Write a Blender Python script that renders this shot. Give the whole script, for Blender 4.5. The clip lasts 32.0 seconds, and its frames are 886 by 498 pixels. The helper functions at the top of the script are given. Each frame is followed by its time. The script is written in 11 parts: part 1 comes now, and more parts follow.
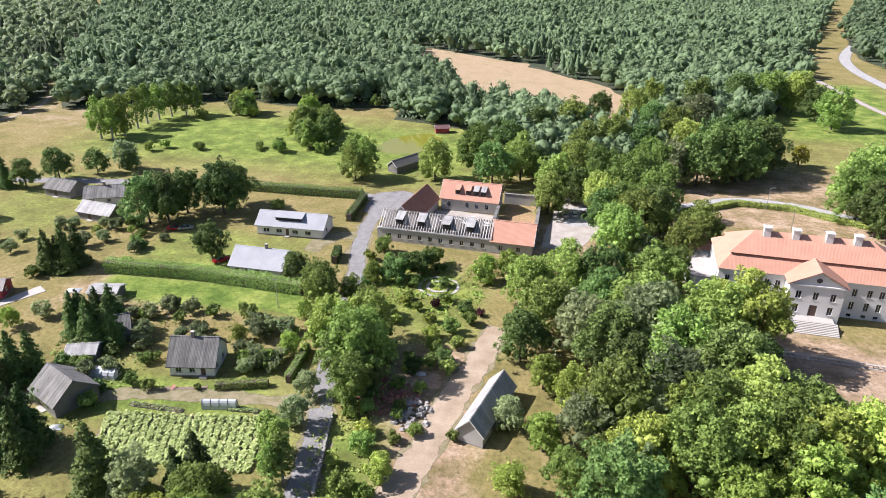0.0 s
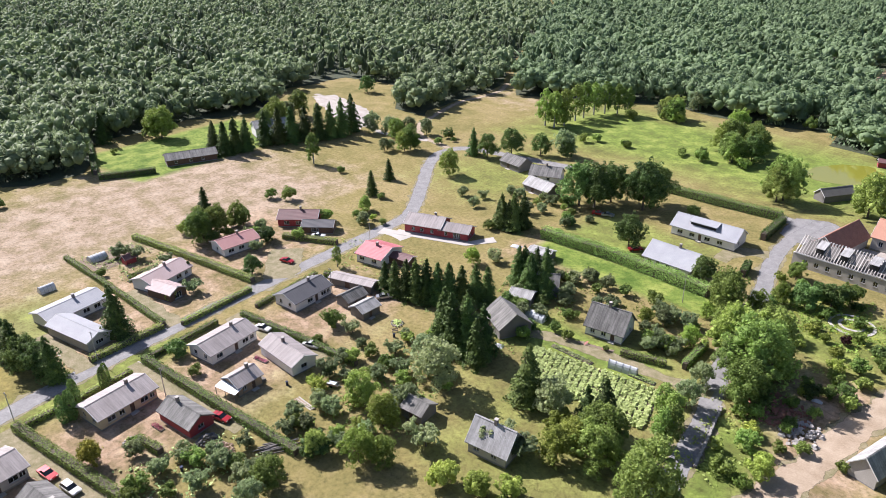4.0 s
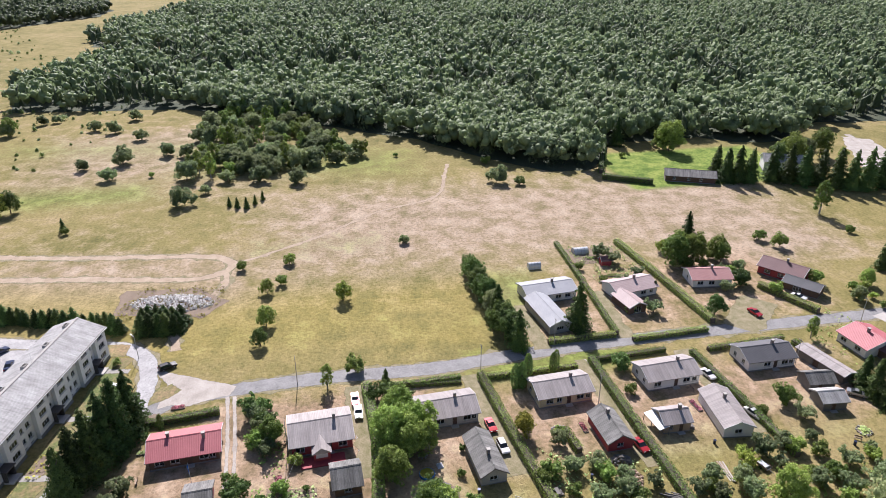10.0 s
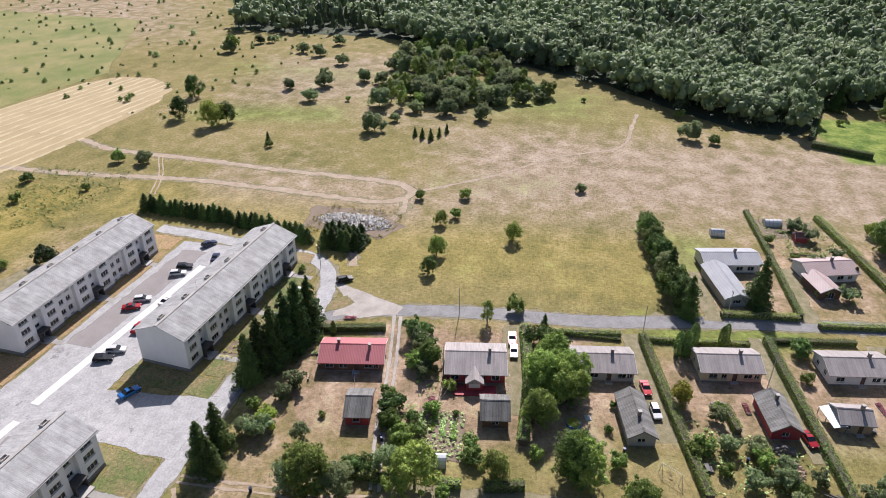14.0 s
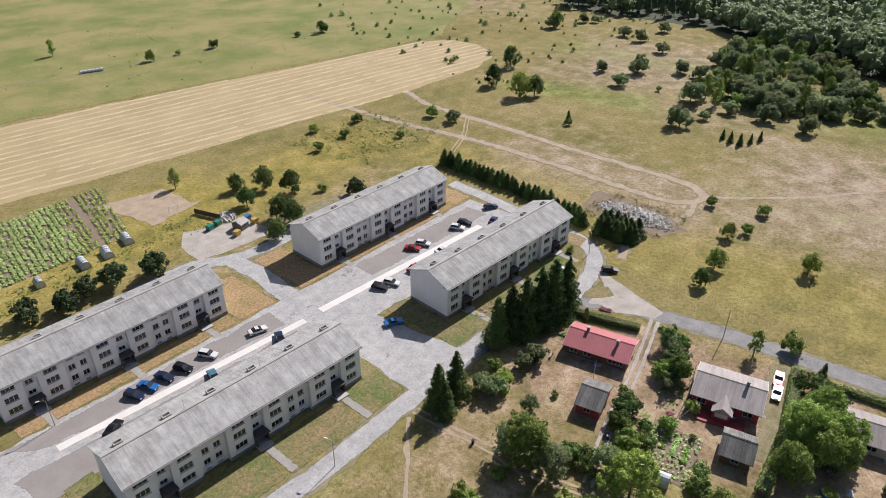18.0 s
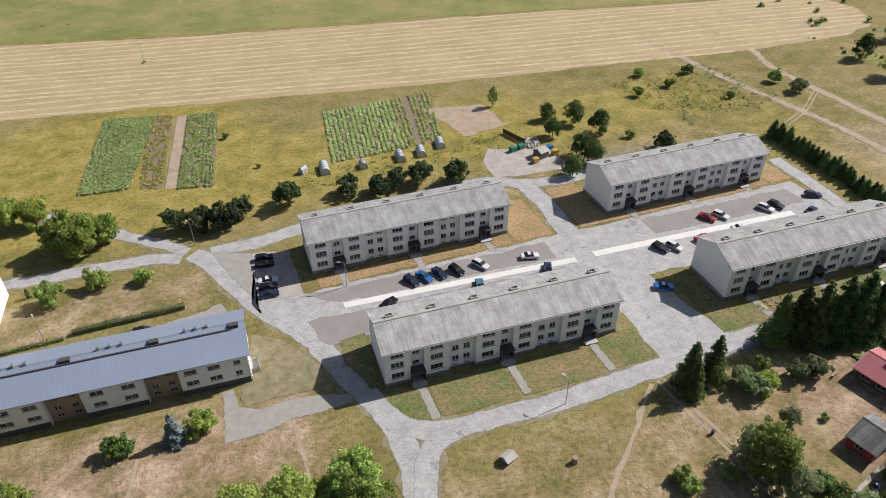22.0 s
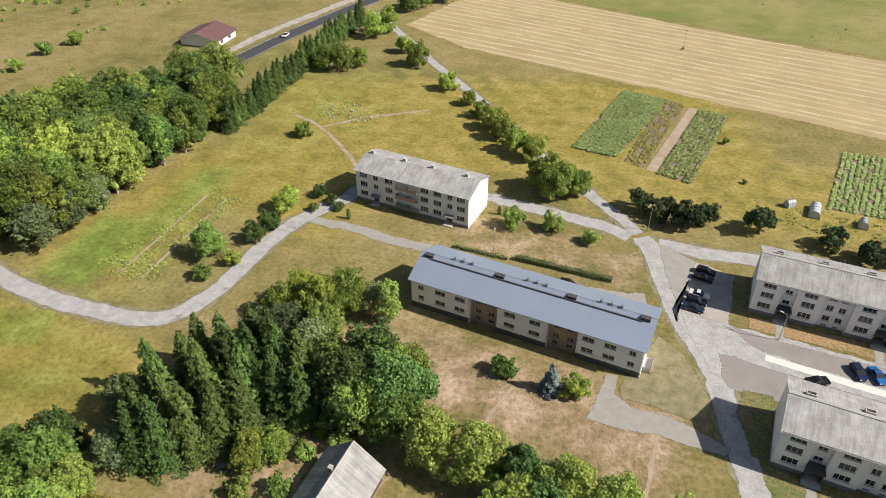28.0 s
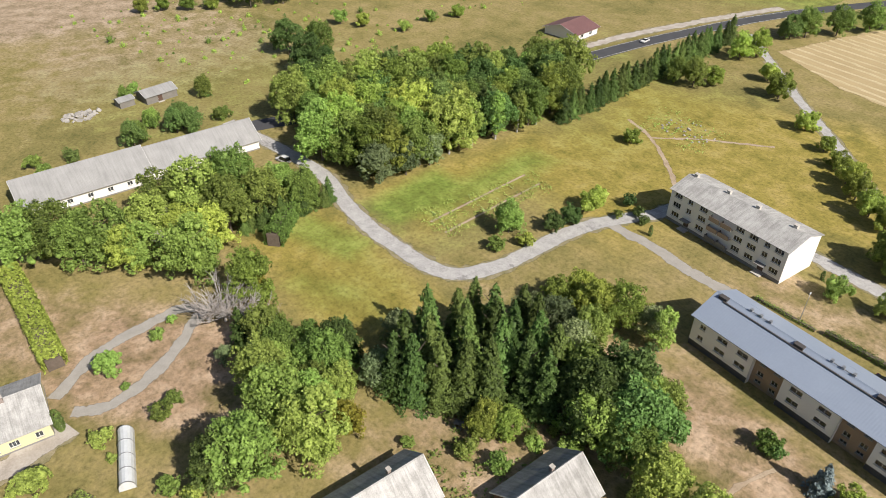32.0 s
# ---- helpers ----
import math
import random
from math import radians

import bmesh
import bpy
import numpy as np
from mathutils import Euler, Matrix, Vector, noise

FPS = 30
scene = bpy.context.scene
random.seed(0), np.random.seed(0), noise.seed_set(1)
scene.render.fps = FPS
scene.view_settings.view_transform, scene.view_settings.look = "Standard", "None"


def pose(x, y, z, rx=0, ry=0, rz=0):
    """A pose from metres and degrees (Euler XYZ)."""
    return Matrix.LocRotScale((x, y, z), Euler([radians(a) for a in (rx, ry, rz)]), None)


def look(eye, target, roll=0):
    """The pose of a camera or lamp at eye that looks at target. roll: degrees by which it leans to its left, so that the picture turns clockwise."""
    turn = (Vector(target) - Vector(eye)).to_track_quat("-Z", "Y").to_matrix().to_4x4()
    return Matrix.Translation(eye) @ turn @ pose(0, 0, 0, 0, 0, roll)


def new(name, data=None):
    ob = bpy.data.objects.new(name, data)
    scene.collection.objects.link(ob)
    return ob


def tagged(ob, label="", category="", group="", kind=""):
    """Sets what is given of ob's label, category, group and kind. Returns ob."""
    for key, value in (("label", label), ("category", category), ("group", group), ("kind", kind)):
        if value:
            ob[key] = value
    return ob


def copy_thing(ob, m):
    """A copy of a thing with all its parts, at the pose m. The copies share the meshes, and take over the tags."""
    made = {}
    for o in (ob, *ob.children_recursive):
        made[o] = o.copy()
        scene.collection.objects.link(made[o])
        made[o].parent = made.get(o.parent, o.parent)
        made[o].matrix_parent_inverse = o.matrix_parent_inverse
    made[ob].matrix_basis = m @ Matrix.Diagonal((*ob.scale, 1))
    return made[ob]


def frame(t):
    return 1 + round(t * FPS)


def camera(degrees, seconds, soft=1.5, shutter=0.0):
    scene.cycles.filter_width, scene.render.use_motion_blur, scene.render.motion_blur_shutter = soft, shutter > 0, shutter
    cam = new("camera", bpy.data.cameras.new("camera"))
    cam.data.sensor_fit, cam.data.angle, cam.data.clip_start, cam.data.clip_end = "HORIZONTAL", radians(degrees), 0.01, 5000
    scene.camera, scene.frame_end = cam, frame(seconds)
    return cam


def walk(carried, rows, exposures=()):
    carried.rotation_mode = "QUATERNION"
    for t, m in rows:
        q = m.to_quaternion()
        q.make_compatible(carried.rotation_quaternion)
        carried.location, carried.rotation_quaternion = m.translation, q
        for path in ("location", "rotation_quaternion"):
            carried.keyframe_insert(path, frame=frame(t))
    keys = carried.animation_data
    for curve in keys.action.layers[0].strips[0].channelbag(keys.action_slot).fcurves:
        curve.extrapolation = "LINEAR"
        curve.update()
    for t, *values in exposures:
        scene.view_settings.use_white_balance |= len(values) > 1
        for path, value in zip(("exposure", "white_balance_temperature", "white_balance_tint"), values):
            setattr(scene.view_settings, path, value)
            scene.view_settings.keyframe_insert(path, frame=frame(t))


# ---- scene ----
cam = camera(66.0, 32.0, soft=0.5)
PATH = [
    (0, pose(2.29, 26.46, 84.30, 64.49, -0.37, 14.63)),
    (0.5, pose(1.68, 22.73, 85.31, 64.45, -0.33, 18.17)),
    (1, pose(1.09, 19.06, 86.26, 64.37, -0.34, 22.32)),
    (1.5, pose(0.73, 15.67, 87.08, 64.34, -0.33, 26.62)),
    (2, pose(0.77, 12.42, 87.84, 64.33, -0.25, 30.88)),
    (2.5, pose(1.14, 9.09, 88.80, 64.33, -0.08, 35.12)),
    (3, pose(1.54, 6.05, 89.76, 64.06, 0.19, 39.10)),
    (3.5, pose(1.86, 3.83, 90.65, 64.26, 0.43, 43.32)),
    (5.5, pose(0.81, 1.54, 93.33, 64.80, 0.33, 59.65)),
    (6, pose(0.76, 1.39, 94.00, 64.90, 0.34, 63.62)),
    (6.5, pose(0.84, 1.26, 94.85, 64.95, 0.34, 67.64)),
    (7, pose(0.84, 1.09, 95.76, 64.98, 0.30, 71.65)),
    (7.5, pose(0.62, 0.90, 96.57, 65.05, 0.24, 75.70)),
    (8, pose(0.41, 0.61, 97.23, 65.12, 0.19, 79.65)),
    (8.5, pose(0.17, 0.44, 97.65, 65.18, 0.11, 81.76)),
    (9, pose(-0.00, 0.31, 97.80, 65.13, 0.09, 83.48)),
    (9.5, pose(-0.21, 0.30, 97.80, 65.10, 0.05, 86.35)),
    (10, pose(-0.37, 0.35, 97.77, 65.11, 0.05, 88.96)),
    (10.5, pose(-0.46, 0.36, 97.71, 65.14, 0.02, 91.20)),
    (11, pose(-0.50, 0.31, 97.64, 65.16, 0.03, 93.33)),
    (11.5, pose(-0.38, 0.32, 97.64, 63.57, -0.01, 95.27)),
    (12, pose(-0.11, 0.30, 97.83, 61.83, -0.04, 97.19)),
    (12.5, pose(0.14, 0.07, 98.03, 61.61, -0.08, 99.06)),
    (13, pose(0.25, -0.35, 98.09, 60.29, -0.17, 100.87)),
    (13.5, pose(0.20, -0.71, 98.04, 60.00, -0.24, 102.75)),
    (15.5, pose(-0.07, -0.64, 97.83, 60.01, -0.27, 113.33)),
    (16, pose(-0.04, -0.63, 97.71, 58.92, -0.33, 116.78)),
    (16.5, pose(-0.25, -0.47, 97.68, 58.78, -0.32, 120.55)),
    (17, pose(-0.31, -0.22, 97.77, 58.75, -0.32, 124.33)),
    (17.5, pose(-0.20, 0.02, 97.94, 58.73, -0.20, 127.62)),
    (18, pose(-0.14, 0.16, 97.99, 58.73, -0.21, 131.09)),
    (18.5, pose(-0.20, 0.06, 97.76, 58.79, -0.19, 134.52)),
    (19, pose(-0.13, -0.06, 97.54, 58.85, -0.19, 137.86)),
    (19.5, pose(-0.07, -0.13, 97.48, 58.84, -0.18, 141.21)),
    (20, pose(-0.00, 0.00, 97.50, 58.85, -0.15, 144.64)),
    (20.5, pose(-0.11, 0.32, 97.38, 58.97, 0.06, 148.14)),
    (21, pose(-0.32, 0.87, 97.30, 55.93, 0.04, 151.87)),
    (21.5, pose(-0.53, 1.21, 97.32, 54.01, 0.19, 155.47)),
    (22, pose(-0.60, 1.19, 97.37, 53.98, 0.23, 159.08)),
    (22.5, pose(-0.72, 1.11, 97.27, 53.99, 0.32, 162.81)),
    (23, pose(-0.87, 1.06, 97.09, 53.40, 0.34, 166.57)),
    (23.5, pose(-0.96, 1.01, 96.76, 53.52, 0.34, 170.33)),
    (24, pose(-0.88, 1.08, 96.46, 53.64, 0.21, 174.03)),
    (24.5, pose(-0.67, 1.18, 96.30, 53.75, 0.13, 177.71)),
    (25, pose(-0.41, 1.05, 96.12, 53.83, 0.01, 181.33)),
    (25.5, pose(-0.23, 0.75, 96.09, 53.86, 0.07, 184.89)),
    (27.5, pose(0.58, -0.21, 95.47, 53.84, -0.14, 199.35)),
    (28, pose(0.39, -0.18, 95.54, 53.85, -0.12, 203.05)),
    (28.5, pose(0.18, 0.03, 95.74, 53.87, -0.12, 206.79)),
    (29, pose(-0.02, 0.21, 95.90, 53.88, -0.09, 210.50)),
    (29.5, pose(-0.22, 0.12, 95.95, 53.87, 0.02, 214.22)),
    (30, pose(-0.33, -0.01, 95.87, 53.91, -0.01, 217.98)),
    (30.5, pose(-0.27, -0.21, 95.55, 53.94, -0.01, 221.71)),
    (31, pose(-0.28, -0.38, 95.26, 53.98, 0.01, 225.45)),
    (31.5, pose(-0.10, -0.49, 94.93, 54.04, -0.12, 229.20)),
    (32, pose(-0.06, -0.56, 94.66, 54.08, -0.16, 232.95)),
]
walk(cam, PATH, [(0, 1.06, 6020, 20), (6, 1.0, 6020, 21), (13, 0.7, 6050, 20), (17, 0.44, 6200, 17), (24, 0.31, 6400, 13), (28, 0.49, 6650, 11), (32, 0.58, 6650, 12)])

# ---- light: clear summer day, sun from the west ----
world = bpy.data.worlds.new("sky")
scene.world = world
world.use_nodes = True
wn = world.node_tree
sky = wn.nodes.new("ShaderNodeTexSky")
sky.sky_type = 'NISHITA'
sky.sun_disc = False
sky.sun_elevation = radians(41)
sky.sun_rotation = radians(262)
sky.air_density, sky.dust_density = 1.0, 1.5
wn.links.new(sky.outputs[0], wn.nodes["Background"].inputs[0])
wn.nodes["Background"].inputs[1].default_value = 0.06
sun_data = bpy.data.lights.new("sun", 'SUN')
sun_data.energy, sun_data.angle, sun_data.color = 4.8, radians(0.6), (1.0, 0.95, 0.87)
sun = new("sun", sun_data)
sun.matrix_world = look((-99, -13, 87), (0, 0, 0))

# ---- materials ----
MATS = {}


def nodes_of(name):
    m = bpy.data.materials.new(name)
    m.use_nodes = True
    t = m.node_tree
    return m, t, t.nodes["Principled BSDF"]


def noise_node(t, vec, scale, detail=3.0, rough=0.55):
    n = t.nodes.new("ShaderNodeTexNoise")
    n.inputs["Scale"].default_value, n.inputs["Detail"].default_value, n.inputs["Roughness"].default_value = scale, detail, rough
    t.links.new(vec, n.inputs["Vector"])
    return n.outputs["Fac"]


def ramp_node(t, fac, stops):
    r = t.nodes.new("ShaderNodeValToRGB")
    e = r.color_ramp.elements
    while len(e) < len(stops):
        e.new(0.5)
    for k, (p, c) in enumerate(stops):
        e[k].position, e[k].color = p, (*c, 1)
    t.links.new(fac, r.inputs["Fac"])
    return r.outputs["Color"]


def mix_node(t, fac, a, b, mode='MIX'):
    m = t.nodes.new("ShaderNodeMix")
    m.data_type, m.blend_type = 'RGBA', mode
    for sock, v in ((m.inputs[0], fac), (m.inputs[6], a), (m.inputs[7], b)):
        if isinstance(v, (int, float)):
            sock.default_value = v
        elif isinstance(v, tuple):
            sock.default_value = (*v, 1)
        else:
            t.links.new(v, sock)
    return m.outputs[2]


def math_node(t, op, a, b=0.0, clamp=False):
    m = t.nodes.new("ShaderNodeMath")
    m.operation, m.use_clamp = op, clamp
    for sock, v in zip(m.inputs, (a, b)):
        if isinstance(v, (int, float)):
            sock.default_value = v
        else:
            t.links.new(v, sock)
    return m.outputs[0]


def bump_node(t, b, height, strength, distance):
    n = t.nodes.new("ShaderNodeBump")
    n.inputs["Strength"].default_value, n.inputs["Distance"].default_value = strength, distance
    t.links.new(height, n.inputs["Height"])
    t.links.new(n.outputs[0], b.inputs["Normal"])


def mul(c, k):
    return tuple(min(1, v * k) for v in c)


def surface(name, base, other=None, rough=0.85, big=0.4, small=6.0, var=0.25, bump=0.02, metal=0.0, ribs=None, per_object=0.0, stain=None, streak=0.0):
    """A weathered surface: two scales of noise between two colours, bump, optional ribs along one axis and random tone per object."""
    if name in MATS:
        return MATS[name]
    m, t, b = nodes_of(name)
    co = t.nodes.new("ShaderNodeTexCoord").outputs["Object"]
    other = mul(other or mul(base, 0.72), 0.8)
    base = mul(base, 0.8)
    n1, n2 = noise_node(t, co, big, 4), noise_node(t, co, small, 3)
    f = math_node(t, 'ADD', math_node(t, 'MULTIPLY', n1, 0.6), math_node(t, 'MULTIPLY', n2, 0.4))
    col = ramp_node(t, f, [(0.5 - var, other), (0.5 + var, base)])
    if streak:
        mp = t.nodes.new("ShaderNodeMapping")
        mp.inputs["Scale"].default_value = (2.2, 0.16, 0.16)
        t.links.new(co, mp.inputs["Vector"])
        lines = ramp_node(t, noise_node(t, mp.outputs[0], 0.9, 6, 0.7), [(0.36, (1 - streak,) * 3), (0.5, (1.0,) * 3), (0.66, (1 + streak * 0.8,) * 3)])
        col = mix_node(t, 1.0, col, lines, 'MULTIPLY')
    if stain:
        col = mix_node(t, ramp_node(t, noise_node(t, co, big * 0.6, 5, 0.7), [(0.52, (0, 0, 0)), (0.68, (1, 1, 1))]), col, stain)
    if per_object:
        rnd = t.nodes.new("ShaderNodeObjectInfo").outputs["Random"]
        k = math_node(t, 'ADD', math_node(t, 'MULTIPLY', rnd, per_object * 2), 1 - per_object)
        cc = t.nodes.new("ShaderNodeCombineColor")
        for i in range(3):
            t.links.new(k, cc.inputs[i])
        col = mix_node(t, 1.0, col, cc.outputs[0], 'MULTIPLY')
    hgt = n2
    if ribs:
        axis, pitch, depth = ribs
        w = t.nodes.new("ShaderNodeTexWave")
        w.wave_type, w.bands_direction, w.wave_profile = 'BANDS', axis, 'SIN'
        w.inputs["Scale"].default_value = 0.314 / pitch
        w.inputs["Distortion"].default_value = 0.0
        t.links.new(co, w.inputs["Vector"])
        hgt = math_node(t, 'ADD', math_node(t, 'MULTIPLY', w.outputs["Fac"], depth), math_node(t, 'MULTIPLY', n2, 0.3))
    t.links.new(col, b.inputs["Base Color"])
    b.inputs["Roughness"].default_value, b.inputs["Metallic"].default_value = rough, metal
    bump_node(t, b, hgt, 0.6, bump)
    MATS[name] = m
    return m


def foliage(name, dark, light, trans=0.35, warm=None, patch=(0.05, 0.35), leaf=2.4, gaps=0.425, each=0.36, grain=1.3):
    """Leaves: tone per leaf clump and per plant, crown shade painted into the dark tones, light passing through."""
    if name in MATS:
        return MATS[name]
    m, t, b = nodes_of(name)
    isl = t.nodes.new("ShaderNodeNewGeometry").outputs["Random Per Island"]
    rnd = t.nodes.new("ShaderNodeObjectInfo").outputs["Random"]
    co = t.nodes.new("ShaderNodeNewGeometry").outputs["Position"]
    big = noise_node(t, co, patch[0], 2)
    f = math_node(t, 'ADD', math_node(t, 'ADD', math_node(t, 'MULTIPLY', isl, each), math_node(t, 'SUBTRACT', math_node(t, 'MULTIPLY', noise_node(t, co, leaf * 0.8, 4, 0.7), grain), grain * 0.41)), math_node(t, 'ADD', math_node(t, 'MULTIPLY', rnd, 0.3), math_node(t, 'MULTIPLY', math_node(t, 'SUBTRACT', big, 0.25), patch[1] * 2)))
    # dark end deepened to imitate shade between leaves, spread by the noise
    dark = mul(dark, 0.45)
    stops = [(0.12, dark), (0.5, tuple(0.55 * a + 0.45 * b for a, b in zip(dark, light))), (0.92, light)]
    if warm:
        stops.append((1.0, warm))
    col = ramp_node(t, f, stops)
    hs = t.nodes.new("ShaderNodeHueSaturation")
    wn_ = t.nodes.new("ShaderNodeTexWhiteNoise")
    wn_.noise_dimensions = '1D'
    t.links.new(rnd, wn_.inputs["W"])
    t.links.new(math_node(t, 'ADD', math_node(t, 'MULTIPLY', wn_.outputs["Value"], 0.045), 0.489), hs.inputs["Hue"])
    t.links.new(math_node(t, 'ADD', math_node(t, 'MULTIPLY', rnd, 0.45), 0.7), hs.inputs["Value"])
    hs.inputs["Saturation"].default_value = 1.0
    t.links.new(col, hs.inputs["Color"])
    col = hs.outputs["Color"]
    t.links.new(col, b.inputs["Base Color"])
    b.inputs["Roughness"].default_value = 0.6
    b.inputs["Specular IOR Level"].default_value = 0.18
    tr = t.nodes.new("ShaderNodeBsdfTranslucent")
    t.links.new(mix_node(t, 0.35, col, mul(light, 1.2)), tr.inputs["Color"])
    ms = t.nodes.new("ShaderNodeMixShader")
    ms.inputs[0].default_value = trans * 0.62
    t.links.new(b.outputs[0], ms.inputs[1])
    t.links.new(tr.outputs[0], ms.inputs[2])
    # ragged leaf edges: small gaps between the leaves of a clump
    hole = ramp_node(t, noise_node(t, co, leaf, 3, 0.65), [(gaps - 0.01, (0, 0, 0)), (gaps + 0.01, (1, 1, 1))])
    cut = t.nodes.new("ShaderNodeMixShader")
    clear = t.nodes.new("ShaderNodeBsdfTransparent")
    t.links.new(hole, cut.inputs[0])
    t.links.new(clear.outputs[0], cut.inputs[1])
    t.links.new(ms.outputs[0], cut.inputs[2])
    t.links.new(cut.outputs[0], t.nodes["Material Output"].inputs["Surface"])
    MATS[name] = m
    return m


def glass_pane():
    if "window_glass" in MATS:
        return MATS["window_glass"]
    m, t, b = nodes_of("window_glass")
    b.inputs["Base Color"].default_value = (0.3, 0.33, 0.36, 1)
    b.inputs["Transmission Weight"].default_value = 0.9
    b.inputs["Roughness"].default_value = 0.03
    b.inputs["IOR"].default_value = 1.45
    MATS["window_glass"] = m
    return m


def ground_material():
    """Dry summer grass; the zone attribute holds bleached, lush, bare and golden parts."""
    m, t, b = nodes_of("ground_grass")
    co = t.nodes.new("ShaderNodeNewGeometry").outputs["Position"]
    at = t.nodes.new("ShaderNodeAttribute")
    at.attribute_name = "zone"
    sp = t.nodes.new("ShaderNodeSeparateColor")
    t.links.new(at.outputs["Color"], sp.inputs[0])
    n_big, n_mid, n_fine = noise_node(t, co, 0.022, 5, 0.6), noise_node(t, co, 0.13, 5, 0.65), noise_node(t, co, 0.9, 6, 0.75)
    base = ramp_node(t, math_node(t, 'ADD', math_node(t, 'MULTIPLY', n_big, 0.5), math_node(t, 'MULTIPLY', n_mid, 0.5)),
                     [(0.34, (0.138, 0.13, 0.044)), (0.49, (0.232, 0.195, 0.076)), (0.66, (0.32, 0.25, 0.125))])

    def spread(ch, sharp=2.2):
        f = math_node(t, 'ADD', sp.outputs[ch], math_node(t, 'MULTIPLY', math_node(t, 'SUBTRACT', n_mid, 0.5), 0.9))
        f = math_node(t, 'ADD', f, math_node(t, 'MULTIPLY', math_node(t, 'SUBTRACT', n_fine, 0.5), 0.35))
        return math_node(t, 'MULTIPLY', math_node(t, 'SUBTRACT', f, 0.28), sharp, clamp=True)
    straw = ramp_node(t, n_mid, [(0.34, (0.225, 0.178, 0.112)), (0.5, (0.325, 0.25, 0.175)), (0.66, (0.415, 0.33, 0.245))])
    lush = ramp_node(t, n_mid, [(0.36, (0.085, 0.14, 0.026)), (0.5, (0.16, 0.22, 0.045)), (0.64, (0.26, 0.3, 0.075))])
    bare = ramp_node(t, n_mid, [(0.36, (0.2, 0.15, 0.085)), (0.5, (0.33, 0.235, 0.155)), (0.64, (0.46, 0.345, 0.245))])
    gold = ramp_node(t, n_mid, [(0.34, (0.19, 0.168, 0.04)), (0.5, (0.28, 0.23, 0.062)), (0.66, (0.36, 0.282, 0.1))])
    col = mix_node(t, spread(0), base, straw)
    col = mix_node(t, spread(2), col, bare)
    gfac = math_node(t, 'MULTIPLY', math_node(t, 'SUBTRACT', math_node(t, 'ADD', at.outputs["Alpha"], math_node(t, 'MULTIPLY', math_node(t, 'SUBTRACT', n_mid, 0.5), 0.8)), 0.28), 2.0, clamp=True)
    col = mix_node(t, gfac, col, gold)
    col = mix_node(t, spread(1), col, lush)
    col = mix_node(t, 0.85, col, ramp_node(t, n_fine, [(0.34, (0.52, 0.55, 0.5)), (0.48, (0.92, 0.93, 0.92)), (0.64, (1.22, 1.2, 1.18))]), 'MULTIPLY')
    t.links.new(col, b.inputs["Base Color"])
    b.inputs["Roughness"].default_value = 0.95
    b.inputs["Specular IOR Level"].default_value = 0.1
    bump_node(t, b, n_fine, 0.9, 0.35)
    return m




def asphalt_material(name="old_asphalt", tone=1.0):
    """Worn asphalt: pale weathered tone, dark repairs, cracks and fine grit."""
    m, t, b = nodes_of(name)
    co = t.nodes.new("ShaderNodeNewGeometry").outputs["Position"]
    col = ramp_node(t, noise_node(t, co, 0.35, 6, 0.7), [(0.3, mul((0.235, 0.23, 0.222), tone)), (0.5, mul((0.3, 0.294, 0.286), tone)), (0.7, mul((0.365, 0.357, 0.345), tone))])
    rep = ramp_node(t, noise_node(t, co, 0.11, 7, 0.78), [(0.6, (0, 0, 0)), (0.625, (1, 1, 1))])
    col = mix_node(t, math_node(t, 'MULTIPLY', rep, 0.6), col, (0.135, 0.13, 0.13))
    v = t.nodes.new("ShaderNodeTexVoronoi")
    v.feature = 'DISTANCE_TO_EDGE'
    v.inputs["Scale"].default_value = 0.09
    wob = t.nodes.new("ShaderNodeVectorMath")
    wob.operation = 'ADD'
    nz = t.nodes.new("ShaderNodeTexNoise")
    nz.inputs["Scale"].default_value = 0.35
    nz.inputs["Detail"].default_value = 5.0
    t.links.new(co, nz.inputs["Vector"])
    sc = t.nodes.new("ShaderNodeVectorMath")
    sc.operation = 'SCALE'
    sc.inputs["Scale"].default_value = 7.0
    t.links.new(nz.outputs["Color"], sc.inputs[0])
    t.links.new(co, wob.inputs[0]), t.links.new(sc.outputs[0], wob.inputs[1])
    t.links.new(wob.outputs[0], v.inputs["Vector"])
    crack = ramp_node(t, v.outputs["Distance"], [(0.004, (0.5, 0.5, 0.5)), (0.012, (1, 1, 1))])
    col = mix_node(t, 0.3, col, crack, 'MULTIPLY')
    fine = noise_node(t, co, 2.2, 5, 0.75)
    col = mix_node(t, 0.7, col, ramp_node(t, fine, [(0.35, (0.7, 0.7, 0.7)), (0.65, (1.2, 1.2, 1.2))]), 'MULTIPLY')
    t.links.new(col, b.inputs["Base Color"])
    b.inputs["Roughness"].default_value = 0.9
    bump_node(t, b, fine, 0.5, 0.02)
    return m


